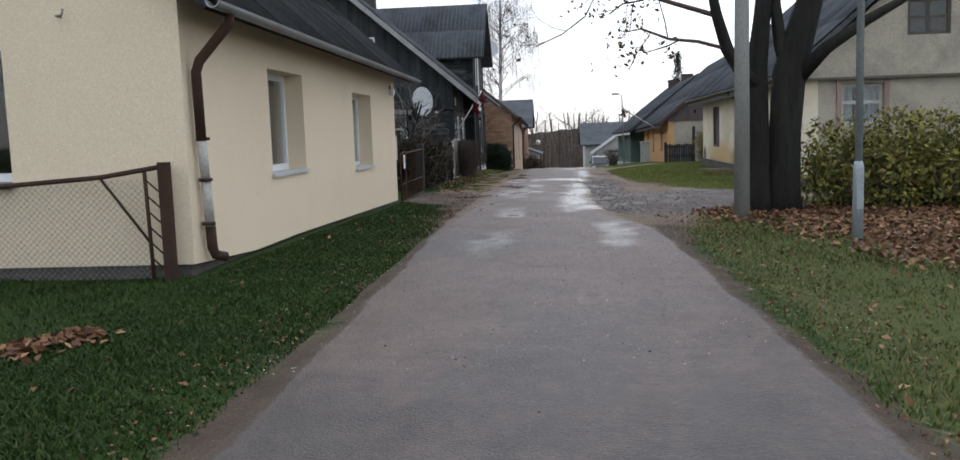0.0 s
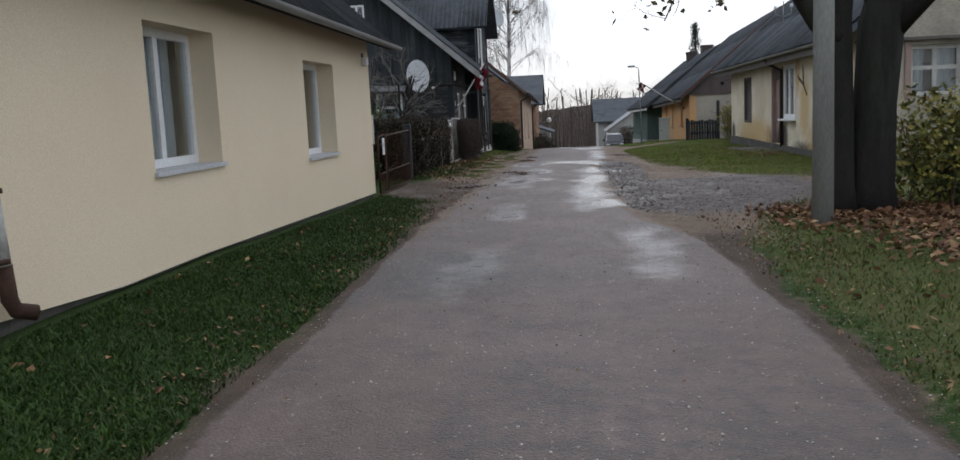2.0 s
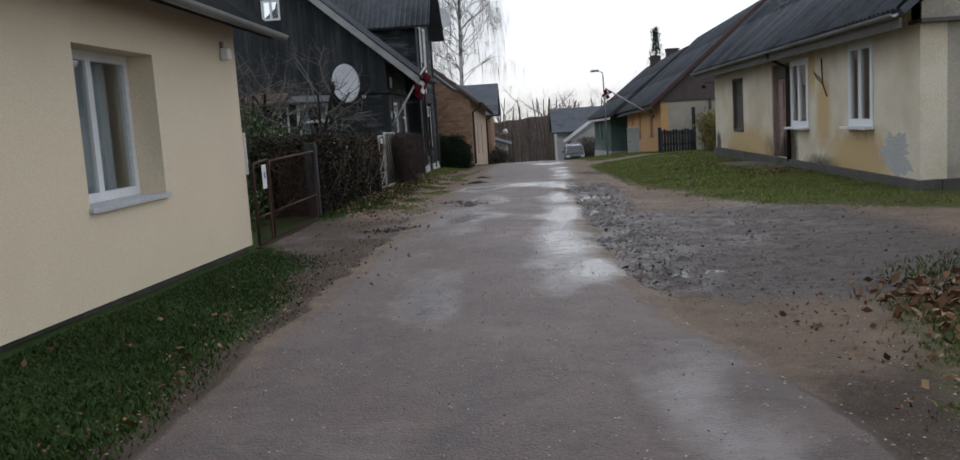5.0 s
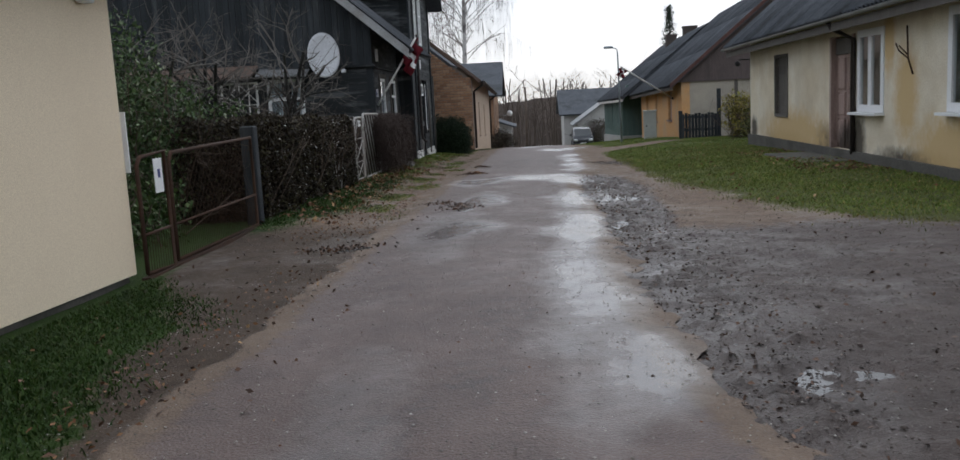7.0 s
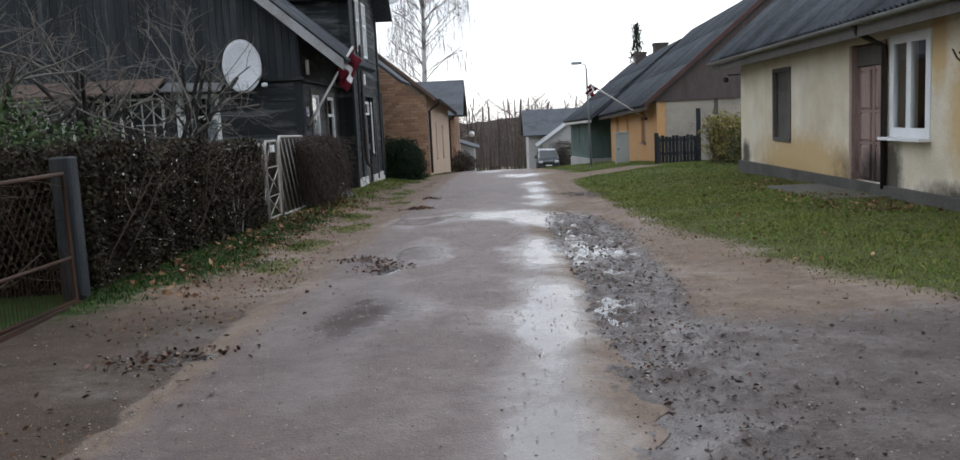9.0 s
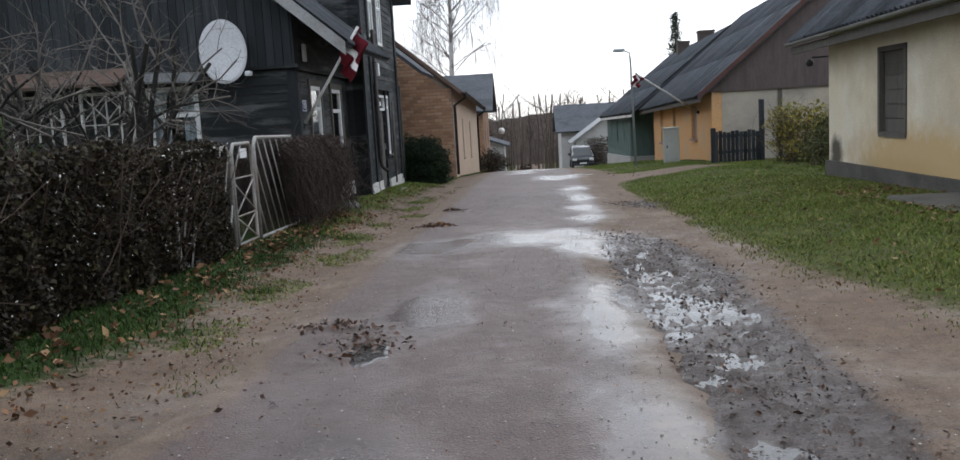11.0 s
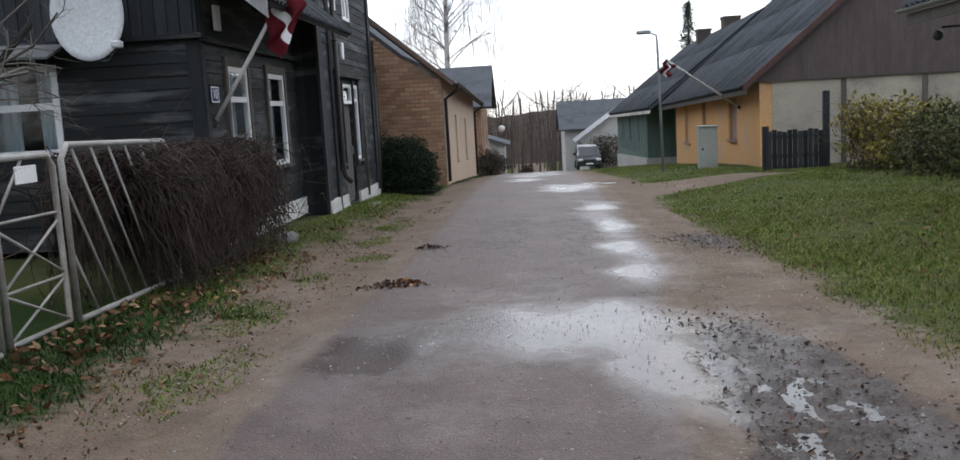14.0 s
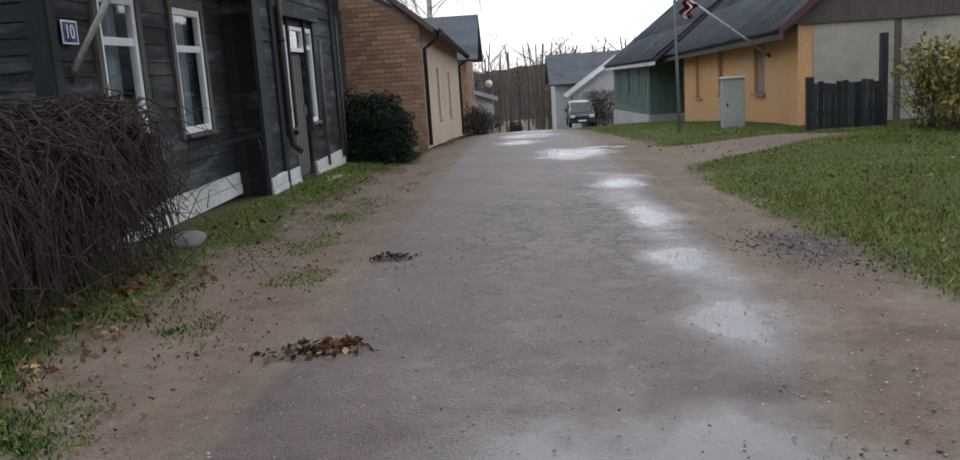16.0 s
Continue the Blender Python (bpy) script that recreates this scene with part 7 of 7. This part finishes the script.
for k in range(300):
    y = rng.uniform(118, 166)
    x = rng.uniform(-0.22, 0.26) * y
    if abs(x - 1.5) < 1.2 and y < 125:
        continue
    s_ = protos[rng.integers(6)].copy()
    a, sc = rng.uniform(0, 6.28), rng.uniform(1.1, 2.0)
    rot = np.array([[math.cos(a), -math.sin(a), 0], [math.sin(a), math.cos(a), 0], [0, 0, 1]]) * sc
    o = np.array([x, y, gz(x, y) - 0.1])
    s_[:, :3], s_[:, 3:6] = s_[:, :3] @ rot.T + o, s_[:, 3:6] @ rot.T + o
    s_[:, 6:] *= 1.1
    allsegs.append(s_)
tagged(twigs("woods", np.concatenate(allsegs), FARTWIG, None, "grey-brown bare trees in the hollow beyond the road", sides=3), category="woods", kind="stuff")
br_ = thing("tree", -5.2, 84, -3.3, "tall bare birch with drooping twigs", "tree")
segs = []
rng = np.random.default_rng(61)
trunk = [(-5.2, 84, -3.4), (-5.1, 84, 2), (-4.9, 84, 7), (-4.8, 84, 12), (-4.7, 84, 18.5)]
tubed("trunk", BIRCHBARK, br_, trunk, [0.24, 0.2, 0.15, 0.1, 0.03], 10)
for k in range(60):
    z = rng.uniform(3.0, 17.5)
    a = rng.uniform(0, 6.28)
    x = np.interp(z, [2, 7, 12, 18.5], [-5.1, -4.9, -4.8, -4.7])
    grow(rng, (x, 84, z), (math.cos(a), math.sin(a), 0.9), (19.5 - z) * 0.17 + 1.6, 0.035, 2, segs, 0.3, 0.06, (1, 4), 0.62, 3, 0.0)
ends = np.array([s[3:6] for s in segs])
ends = ends[rng.choice(len(ends), 3600)]
for e in ends:
    l = rng.uniform(0.5, 1.9)
    segs.append((*e, e[0] + rng.normal() * 0.08, e[1] + rng.normal() * 0.08, e[2] - l, 0.0065, 0.003))
twigs("crown", segs, FARTWIG, br_, "fine drooping twigs", sides=3)
cf = thing("tree", 13.0, 96, -4, "ragged spruce behind the roofs", "tree")
tubed("trunk", BARK, cf, [(13, 96, -4.2), (13, 96, 8.8)], [0.2, 0.03], 8)
pts, segs = [], []
for k in range(240):
    z = rng.uniform(0.5, 8.6)
    a, r = rng.uniform(0, 6.28), (9.2 - z) * 0.24 * rng.uniform(0.5, 1.0)
    e = np.array([13 + r * math.cos(a), 96 + r * math.sin(a), z - 0.25 * r])
    segs.append((13, 96, z, *e, 0.02, 0.008))
    for _ in range(16):
        t = rng.uniform(0.3, 1)
        pts.append(np.array([13, 96, z]) * (1 - t) + e * t + rng.normal(size=3) * [0.16, 0.16, 0.17])
twigs("bough_mass", segs, BARK, cf, sides=3)
leaves("needles", pts, 0.09, DARKGREEN, cf, rng=rng)
for x, y, h, s0 in ((9.5, 118, 9, 71), (-9, 112, 10, 72), (7, 122, 8, 73)):
    segs = []
    rg = np.random.default_rng(s0)
    t_ = thing("tree", x, y, gz(x, y), "bare grey-brown tree behind the houses", "tree")
    grow(rg, (x, y, gz(x, y) - 0.1), (0.02, 0, 1), h * 0.75, 0.16, 3, segs, 0.2, 0.0, (2, 5), 0.5, 4, 0.06)
    twigs("trunk", [s for s in segs if s[6] > 0.05], FARTWIG, t_, sides=6)
    twigs("crown", [s for s in segs if s[6] <= 0.05], FARTWIG, t_, sides=3)

# ---- puddles ----
def puddle(cx, cy, rx, ry, seed, lift=0.006):
    n, m = 48, 7
    a = np.linspace(0, 2 * math.pi, n, endpoint=False)
    rg = np.random.default_rng(seed)
    w = 1 + sum(rg.uniform(0.06, 0.22) / (k ** 0.5) * np.sin(k * a + rg.uniform(0, 6.28)) for k in (2, 3, 5, 8, 11))
    co = [(cx, cy, float(road_top(np.array(cx), np.array(cy))) + lift)]
    for j in range(1, m + 1):
        r = j / m
        x, y = cx + rx * r * w * np.cos(a), cy + ry * r * w * np.sin(a)
        z = road_top(x, y) + lift - (0.012 if j == m else 0)
        co += list(zip(x, y, z))
    bm = bmesh.new()
    v = [bm.verts.new(c) for c in co]
    for k in range(n):
        bm.faces.new((v[0], v[1 + k], v[1 + (k + 1) % n]))
        for j in range(m - 1):
            bm.faces.new((v[1 + j * n + k], v[1 + (j + 1) * n + k], v[1 + (j + 1) * n + (k + 1) % n], v[1 + j * n + (k + 1) % n]))
    ob = part("puddle", bm, WATER, None, "shallow rain puddle reflecting the pale sky", smooth=True)
    return tagged(ob, category="puddle", group="puddles on the road", kind="structure")


for k, q in enumerate([(-0.98, 24.7, 0.16, 0.3), (-1.9, 21.35, 0.2, 0.1), (0.8, 45.9, 0.42, 0.55), (1.75, 47.2, 0.45, 0.25), (-0.2, 51.0, 0.4, 0.6), (0.45, 55.5, 0.6, 1.0)]):
    puddle(*q, 100 + k)


def standing_water(x0, x1, y0, y1, level):
    """Water that stands between the clods of the churned strip."""
    me = grid_mesh("puddle", np.arange(x0, x1, 0.1), np.arange(y0, y1, 0.1), lambda x, y: ground_z(x, y) + level, {})
    return tagged(finish("puddle", me, WATER), "muddy rain water standing between the clods of the churned road edge", "puddle", "puddles on the road", "structure")


standing_water(0.75, 2.0, 24.8, 29.8, -0.031)
standing_water(0.75, 1.7, 21.3, 24.7, -0.040)
standing_water(0.55, 1.9, 15.6, 17.4, -0.036)

# ---- loose leaves, grit and grass ----
rng = np.random.default_rng(77)


def scatter(n, x0, x1, y0, y1, keep=None, lift=0.012):
    x, y = rng.uniform(x0, x1, n), rng.uniform(y0, y1, n)
    if keep is not None:
        k = keep(x, y) > rng.uniform(size=n)
        x, y = x[k], y[k]
    z = np.maximum(road_top(x, y), ground_z(x, y) - 0.034)
    return np.stack([x, y, z + lift + rng.uniform(0, 0.012, len(x))], 1)


def clumps(centres, n, r):
    out = []
    for cx, cy, rx, ry in centres:
        q = rng.normal(size=(n, 2)) * 0.5
        x, y = cx + q[:, 0] * rx, cy + q[:, 1] * ry
        h = 0.05 * np.exp(-(q ** 2).sum(1) * 2) * rng.uniform(0, 1, n)
        out.append(np.stack([x, y, road_top(x, y) + 0.012 + h], 1))
    return np.concatenate(out)


def stuff(ob, label, category):
    return tagged(ob, label, category, kind="stuff")


p = np.concatenate([scatter(900, -2.3, -1.75, 1.5, 20, None, 0.02), scatter(900, 1.5, 2.3, 2, 15, None, 0.02), scatter(1500, -2.9, -1.9, 22, 36)])
stuff(leaves("verge_litter", p, 0.016, LITTER, None, flat=0.5, rng=rng), "small leaf scraps caught along the grass edge", "leaves")
under = lambda x, y: np.clip(blob(x, y, [(4.2, 13.4, 1.6, 1.4), (4.3, 11.5, 1.3, 2.2), (4.2, 9.4, 1.0, 1.6), (3.4, 14.2, 1.1, 1.0), (4.6, 7.5, 1.0, 1.6), (5.5, 12.5, 2, 2), (3.0, 13.6, 0.7, 0.8)]) * 1.2, 0, 1)
p = scatter(24000, 2.2, 8, 6, 15.5, under, 0.015)
p[:, 2] += rng.uniform(0, 0.06, len(p))
stuff(leaves("fallen_leaves", p, 0.042, LITTER, None, flat=0.55, rng=rng), "thick drift of brown fallen leaves under the tree", "leaves")
p = scatter(1500, -3.5, -2.95, 23, 35.5, lambda x, y: np.clip(0.3 + rough_noise(x * 3, y * 1.2, 95), 0, 1), 0.03)
stuff(leaves("hedge_litter", p, 0.045, LITTER, None, flat=0.45, rng=rng), "brown and yellow leaves caught along the hedge foot", "leaves")
p = np.concatenate([clumps([(-3.5, 5.45, 0.25, 0.3), (-3.3, 5.75, 0.22, 0.2)], 130, 1)])
p[:, 2] += 0.03
stuff(leaves("leaf_pile", p, 0.045, LITTER, None, flat=0.5, rng=rng), "small heap of brown leaves on the grass", "leaves")
p = np.concatenate([scatter(160, -3.4, -1.9, 1.5, 19), scatter(450, 1.6, 4.5, 3, 15.5), scatter(500, 2.5, 8, 24, 47), scatter(700, -3.4, -2.6, 23.5, 35), scatter(350, -3.4, -2.5, 36, 50), scatter(700, 4.6, 6, 27, 34)])
stuff(leaves("scattered_leaves", p, 0.035, LITTER, None, flat=0.6, rng=rng), "scattered brown leaves lying on the grass", "leaves")
wetleaf = lambda x, y: np.clip((x > road_right(y) - 0.06) * churn_strip(x, y) * (0.25 + 0.9 * np.clip(rough_noise(x * 2.2, y * 1.6, 71) + 0.2, 0, 1)) + 0.6 * blob(x, y, [(1.9, 34.9, 0.5, 0.8), (1.2, 30.6, 0.4, 0.4), (2.3, 34.0, 0.4, 0.6)]), 0, 1)
p = scatter(16000, 0.5, 3.0, 15, 38, wetleaf, 0.002)
stuff(leaves("wet_leaf_litter", p, 0.017, DARKLITTER, None, flat=0.6, rng=rng), "dark wet leaf litter and twigs along the lane", "leaves")
yardleaf = lambda x, y: mud_at(x, y) * 0.5
p = scatter(2600, 1.0, 5.0, 14.5, 30, yardleaf, 0.003)
stuff(leaves("wet_leaf_litter", p, 0.02, DARKLITTER, None, flat=0.7, rng=rng), "dark wet scraps trodden into muddy ground", "leaves")
p = scatter(900, -3.3, -1.3, 16, 25, lambda x, y: np.clip(0.4 + rough_noise(x * 2, y * 2, 97), 0, 1), 0.004)
stuff(leaves("trodden_leaves", p, 0.022, DARKLITTER, None, flat=0.7, rng=rng), "dark trodden leaf scraps on the bare earth by the gate", "leaves")
p = clumps([(-2.0, 21.35, 0.4, 0.28), (-1.05, 24.9, 0.32, 0.4), (-1.35, 25.5, 0.35, 0.2), (-1.4, 32.6, 0.3, 0.18), (-1.3, 35.2, 0.2, 0.1)], 150, 1)
stuff(leaves("wet_leaf_litter", p, 0.024, DARKLITTER, None, flat=0.5, rng=rng), "small clots of dark leaves on the lane", "leaves")
p = clumps([(-1.28, 32.65, 0.16, 0.1)], 110, 1)
stuff(leaves("leaf_clump", p, 0.035, LITTER, None, flat=0.4, rng=rng), "little clump of rusty leaves on the lane", "leaves")
p = np.concatenate([scatter(1000, -1.7, 1.7, 1.5, 40), scatter(700, -2.8, 2.4, 24, 40)])
stuff(leaves("road_litter", p, 0.009, LITTER, None, flat=0.7, rng=rng), "tiny leaf scraps scattered on the asphalt", "leaves")


def grit(name, pts, size, material, label):
    """Small angular stones."""
    n = len(pts)
    base = np.array([(1, 0, 0), (0, 1, 0), (-1, 0, 0), (0, -1, 0), (0, 0, 1), (0, 0, -0.6)], float)
    tri = np.array([(0, 1, 4), (1, 2, 4), (2, 3, 4), (3, 0, 4), (1, 0, 5), (2, 1, 5), (3, 2, 5), (0, 3, 5)])
    s = size * rng.uniform(0.4, 1.5, (n, 1, 1)) * rng.uniform(0.6, 1.3, (n, 6, 3))
    a = rng.uniform(0, 6.28, n)
    c, d = np.cos(a), np.sin(a)
    q = base[None] * s
    q = np.stack([q[..., 0] * c[:, None] - q[..., 1] * d[:, None], q[..., 0] * d[:, None] + q[..., 1] * c[:, None], q[..., 2] * 0.6], -1)
    co = (q + pts[:, None, :]).reshape(-1, 3)
    fc = (np.arange(n)[:, None, None] * 6 + tri[None]).reshape(-1, 3)
    return stuff(soup(name, co, fc, material), label, "gravel")


GRIT = leaf_mat("mixed_grit", [(0, (0.065, 0.05, 0.044)), (0.6, (0.12, 0.098, 0.088)), (0.9, (0.22, 0.2, 0.185)), (1, (0.34, 0.32, 0.3))], rough=0.75)
PALEGRIT = leaf_mat("pale_grit", [(0, (0.14, 0.13, 0.125)), (0.5, (0.28, 0.265, 0.25)), (1, (0.5, 0.48, 0.46))], rough=0.7)
MUDCLOD = leaf_mat("wet_mud_clods", [(0, (0.04, 0.031, 0.029)), (1, (0.115, 0.09, 0.082))], rough=0.4)
grit("mud_clods", scatter(20000, 0.5, 2.6, 15.5, 36, wetleaf, -0.003), 0.009, MUDCLOD, "wet churned mud clods along the broken road edge")
yard = lambda x, y: np.clip(mud_at(x, y) * 0.9 + 0.15 * (dirt_at(x, y) > 0.5), 0, 1) * np.where((x > road_right(y)) | (x < road_left(y)), 1.0, 0.1)
grit("gravel", scatter(34000, -3.2, 5, 13.5, 38, yard, -0.001), 0.0075, GRIT, "loose grit and small stones on the muddy yard")
grit("gravel", scatter(15000, -2.4, 2.2, 5.0, 38, None, -0.001), 0.0065, PALEGRIT, "fine grit on the asphalt")
stony = lambda x, y: blob(x, y, [(-1.15, 35.0, 0.4, 0.5), (-2.35, 37.3, 0.35, 0.9), (-2.5, 39.6, 0.3, 0.9), (-1.05, 33.0, 0.35, 0.3), (2.0, 34.8, 0.5, 0.9), (1.2, 18.8, 0.35, 1.0)]) * 0.8
grit("gravel", scatter(9000, -3.0, 2.6, 17, 42, stony, 0.0), 0.011, PALEGRIT, "pale stony patches in the worn edge")
grit("gravel", scatter(110, -3.0, 5, 15, 36, yard, 0.0), 0.02, GRIT, "larger loose stones in the mud")


def grass(name, n, x0, x1, y0, y1, h, material, label, avoid=None, thr=0.45):
    x, y = rng.uniform(x0, x1, n), rng.uniform(y0, y1, n)
    edge = 0.5 * np.sin(x * 3.3 + y * 1.9) * np.sin(y * 2.3) * 0.25
    k = (dirt_at(x, y) + edge + rng.normal(size=n) * 0.12 < thr)
    if avoid is not None:
        k &= ~avoid(x, y)
    patch = 0.5 + 0.5 * np.sin(x * 1.7 + 3 * np.sin(y * 0.8)) * np.sin(y * 1.3 + x)
    k &= rng.uniform(size=n) < 0.45 + 0.55 * patch
    x, y = x[k], y[k]
    n = len(x)
    a = rng.uniform(0, 6.28, n)
    hh = h * rng.uniform(0.4, 1.3, n) * (0.7 + 0.5 * patch[k])
    w = 0.004 + 0.003 * rng.uniform(size=n)
    z = ground_z(x, y) - 0.005
    lean = rng.normal(size=(n, 2)) * 0.6
    p = np.stack([x, y, z], 1)
    side = np.stack([np.cos(a) * w, np.sin(a) * w, 0 * a], 1)
    m1 = p + np.stack([lean[:, 0] * hh * 0.35, lean[:, 1] * hh * 0.35, hh * 0.6], 1)
    tip = p + np.stack([lean[:, 0] * hh, lean[:, 1] * hh, hh * 0.9], 1)
    co = np.stack([p - side, p + side, m1 + side * 0.7, m1 - side * 0.7, tip], 1).reshape(-1, 3)
    o = np.arange(n)[:, None] * 5
    fc = np.concatenate([o + [[0, 1, 2]], o + [[0, 2, 3]], o + [[3, 2, 4]]])
    return stuff(soup(name, co, fc, material), label, "grass")


inhouse = lambda x, y: (x < -3.45) & (y > 8.4) & (y < 20)
grass("grass", 230000, -3.62, -1.75, 1.0, 19.9, 0.04, GRASS, "short green grass along the cream house, shade in its colour", inhouse)
grass("grass", 30000, -7.5, -3.6, 2.5, 8.4, 0.055, GRASS, "short green grass by the chain-link fence")
grass("grass", 80000, 1.55, 6.0, 2.0, 16.5, 0.045, DRYGRASS, "thin yellowing grass on the verge under the tree", lambda x, y: under(x, y) > 0.75)
grass("grass", 105000, 2.2, 5.95, 22, 47.2, 0.042, LAWN, "brighter green grass bank before the houses")
grass("grass", 20000, 5.9, 9.5, 37.2, 45.3, 0.05, LAWN, "brighter green grass bank before the houses")
grass("grass", 60000, 2.2, 6.0, 20.5, 38, 0.035, STRAWGRASS, "trampled yellowish grass at the edge of the yard", thr=0.66)
# GRASS instead of LAWN here puts the hedge's shade into the blades
grass("grass", 30000, -3.6, -2.2, 22.8, 33.5, 0.05, GRASS, "narrow strip of green grass below the hedge, coloured as shaded", None, 0.42)
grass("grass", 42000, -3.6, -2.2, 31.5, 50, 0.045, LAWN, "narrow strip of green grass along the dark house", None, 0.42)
grass("grass", 26000, -2.95, -1.7, 24, 46, 0.028, DRYGRASS, "sparse worn grass in the sandy edge", lambda x, y: np.sin(x * 5 + y * 1.1) * np.sin(y * 1.9 - x) < 0.15, 0.9)
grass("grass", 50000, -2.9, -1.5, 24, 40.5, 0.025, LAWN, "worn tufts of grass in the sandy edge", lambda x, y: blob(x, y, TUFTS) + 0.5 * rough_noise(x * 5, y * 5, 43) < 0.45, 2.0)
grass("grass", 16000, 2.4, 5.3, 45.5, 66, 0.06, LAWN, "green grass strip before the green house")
grass("grass", 8000, -2.4, -1.6, 50, 80, 0.06, GRASS, "grass strip below the pinkish wall")

# ---- bricks, last ----
BW_, BH_, JOINT = 0.28, 0.115, 0.018


def brick_mesh(width):
    bm = bmesh.new()
    x, z = (width - JOINT) / 2, (BH_ - JOINT) / 2
    e = 0.006
    front = [bm.verts.new((a * (x - e), -0.012, b * (z - e))) for a, b in ((-1, -1), (1, -1), (1, 1), (-1, 1))]
    back = [bm.verts.new((a * x, 0.006, b * z)) for a, b in ((-1, -1), (1, -1), (1, 1), (-1, 1))]
    bm.faces.new(front)
    for k in range(4):
        bm.faces.new((front[k], back[k], back[(k + 1) % 4], front[(k + 1) % 4]))
    bmesh.ops.recalc_face_normals(bm, faces=bm.faces)
    me = bpy.data.meshes.new("brick")
    bm.to_mesh(me)
    bm.free()
    me.materials.append(BRICK)
    return me


def courses(x0, x1, z0, top):
    """Centres and widths of the bricks of a wall in running bond, cut at its ends and under its slope."""
    z, row = z0, 0
    while z < 6:
        a = x0 - (BW_ / 2 if row % 2 else 0)
        while a < x1:
            p, q = max(a, x0), min(a + BW_, x1)
            if q - p > 0.07 and min(top(p), top(q)) > z + BH_:
                yield (p + q) / 2, z + BH_ / 2, q - p
            a += BW_
        z, row = z + BH_, row + 1


rb = random.Random(8)
shared = {}
loose_co, loose_f = [], []
for cx, cz_, w in courses(-9.5, BX, -1.25, lambda u: bt_(u) - 0.05):
    if cx > -4.55 and -1.0 < cz_ < 2.95:
        key = round(w, 2)
        me = shared.setdefault(key, brick_mesh(key))
        ob = new("brick", me)
        ob.parent = brick_gable
        ob.matrix_basis = pose(cx, BY0 - 0.003 + rb.uniform(-0.004, 0.003), cz_, rb.uniform(-0.8, 0.8), 0, rb.uniform(-0.6, 0.6))
        continue
    o = len(loose_co)
    dy, hw, hz = rb.uniform(-0.004, 0.003), (w - JOINT) / 2, (BH_ - JOINT) / 2
    loose_co += [(cx + a * (hw - e), BY0 + y + dy, cz_ + b * (hz - e)) for y, e in ((-0.014, 0.006), (0.004, 0.0)) for a, b in ((-1, -1), (1, -1), (1, 1), (-1, 1))]
    loose_f += [(o, o + 1, o + 2, o + 3)] + [(o + k, o + 4 + k, o + 4 + (k + 1) % 4, o + (k + 1) % 4) for k in range(4)]
soup("brickwork", loose_co, loose_f, BRICK, brick_gable)["kind"] = "stuff"
for holder, at_y, at_x, span, top in ((far_brick, 71.3, None, (-9.5, -2.36), lambda u: 1.55), (far_street_brick, None, -2.35, (71.6, 78.9), line((71.5, 1.6), (75.2, 3.6), (79, 1.6)))):
    loose_co, loose_f = [], []
    for c, cz_, w in courses(span[0], span[1], -3.1, top):
        if at_x is not None and (72.85 < c < 73.95 or 75.85 < c < 76.95) and -0.75 < cz_ < 0.85:
            continue
        o = len(loose_co)
        hw, hz = (w - JOINT) / 2, (BH_ - JOINT) / 2
        for d, e in ((0.014, 0.006), (-0.004, 0.0)):
            for a, b in ((-1, -1), (1, -1), (1, 1), (-1, 1)):
                u, z = c + a * (hw - e), cz_ + b * (hz - e)
                loose_co.append((u, at_y - d, z) if at_x is None else (at_x + d, u, z))
        loose_f += [(o, o + 1, o + 2, o + 3)] + [(o + k, o + 4 + k, o + 4 + (k + 1) % 4, o + (k + 1) % 4) for k in range(4)]
    soup("brickwork", loose_co, loose_f, BRICK, holder)["kind"] = "stuff"
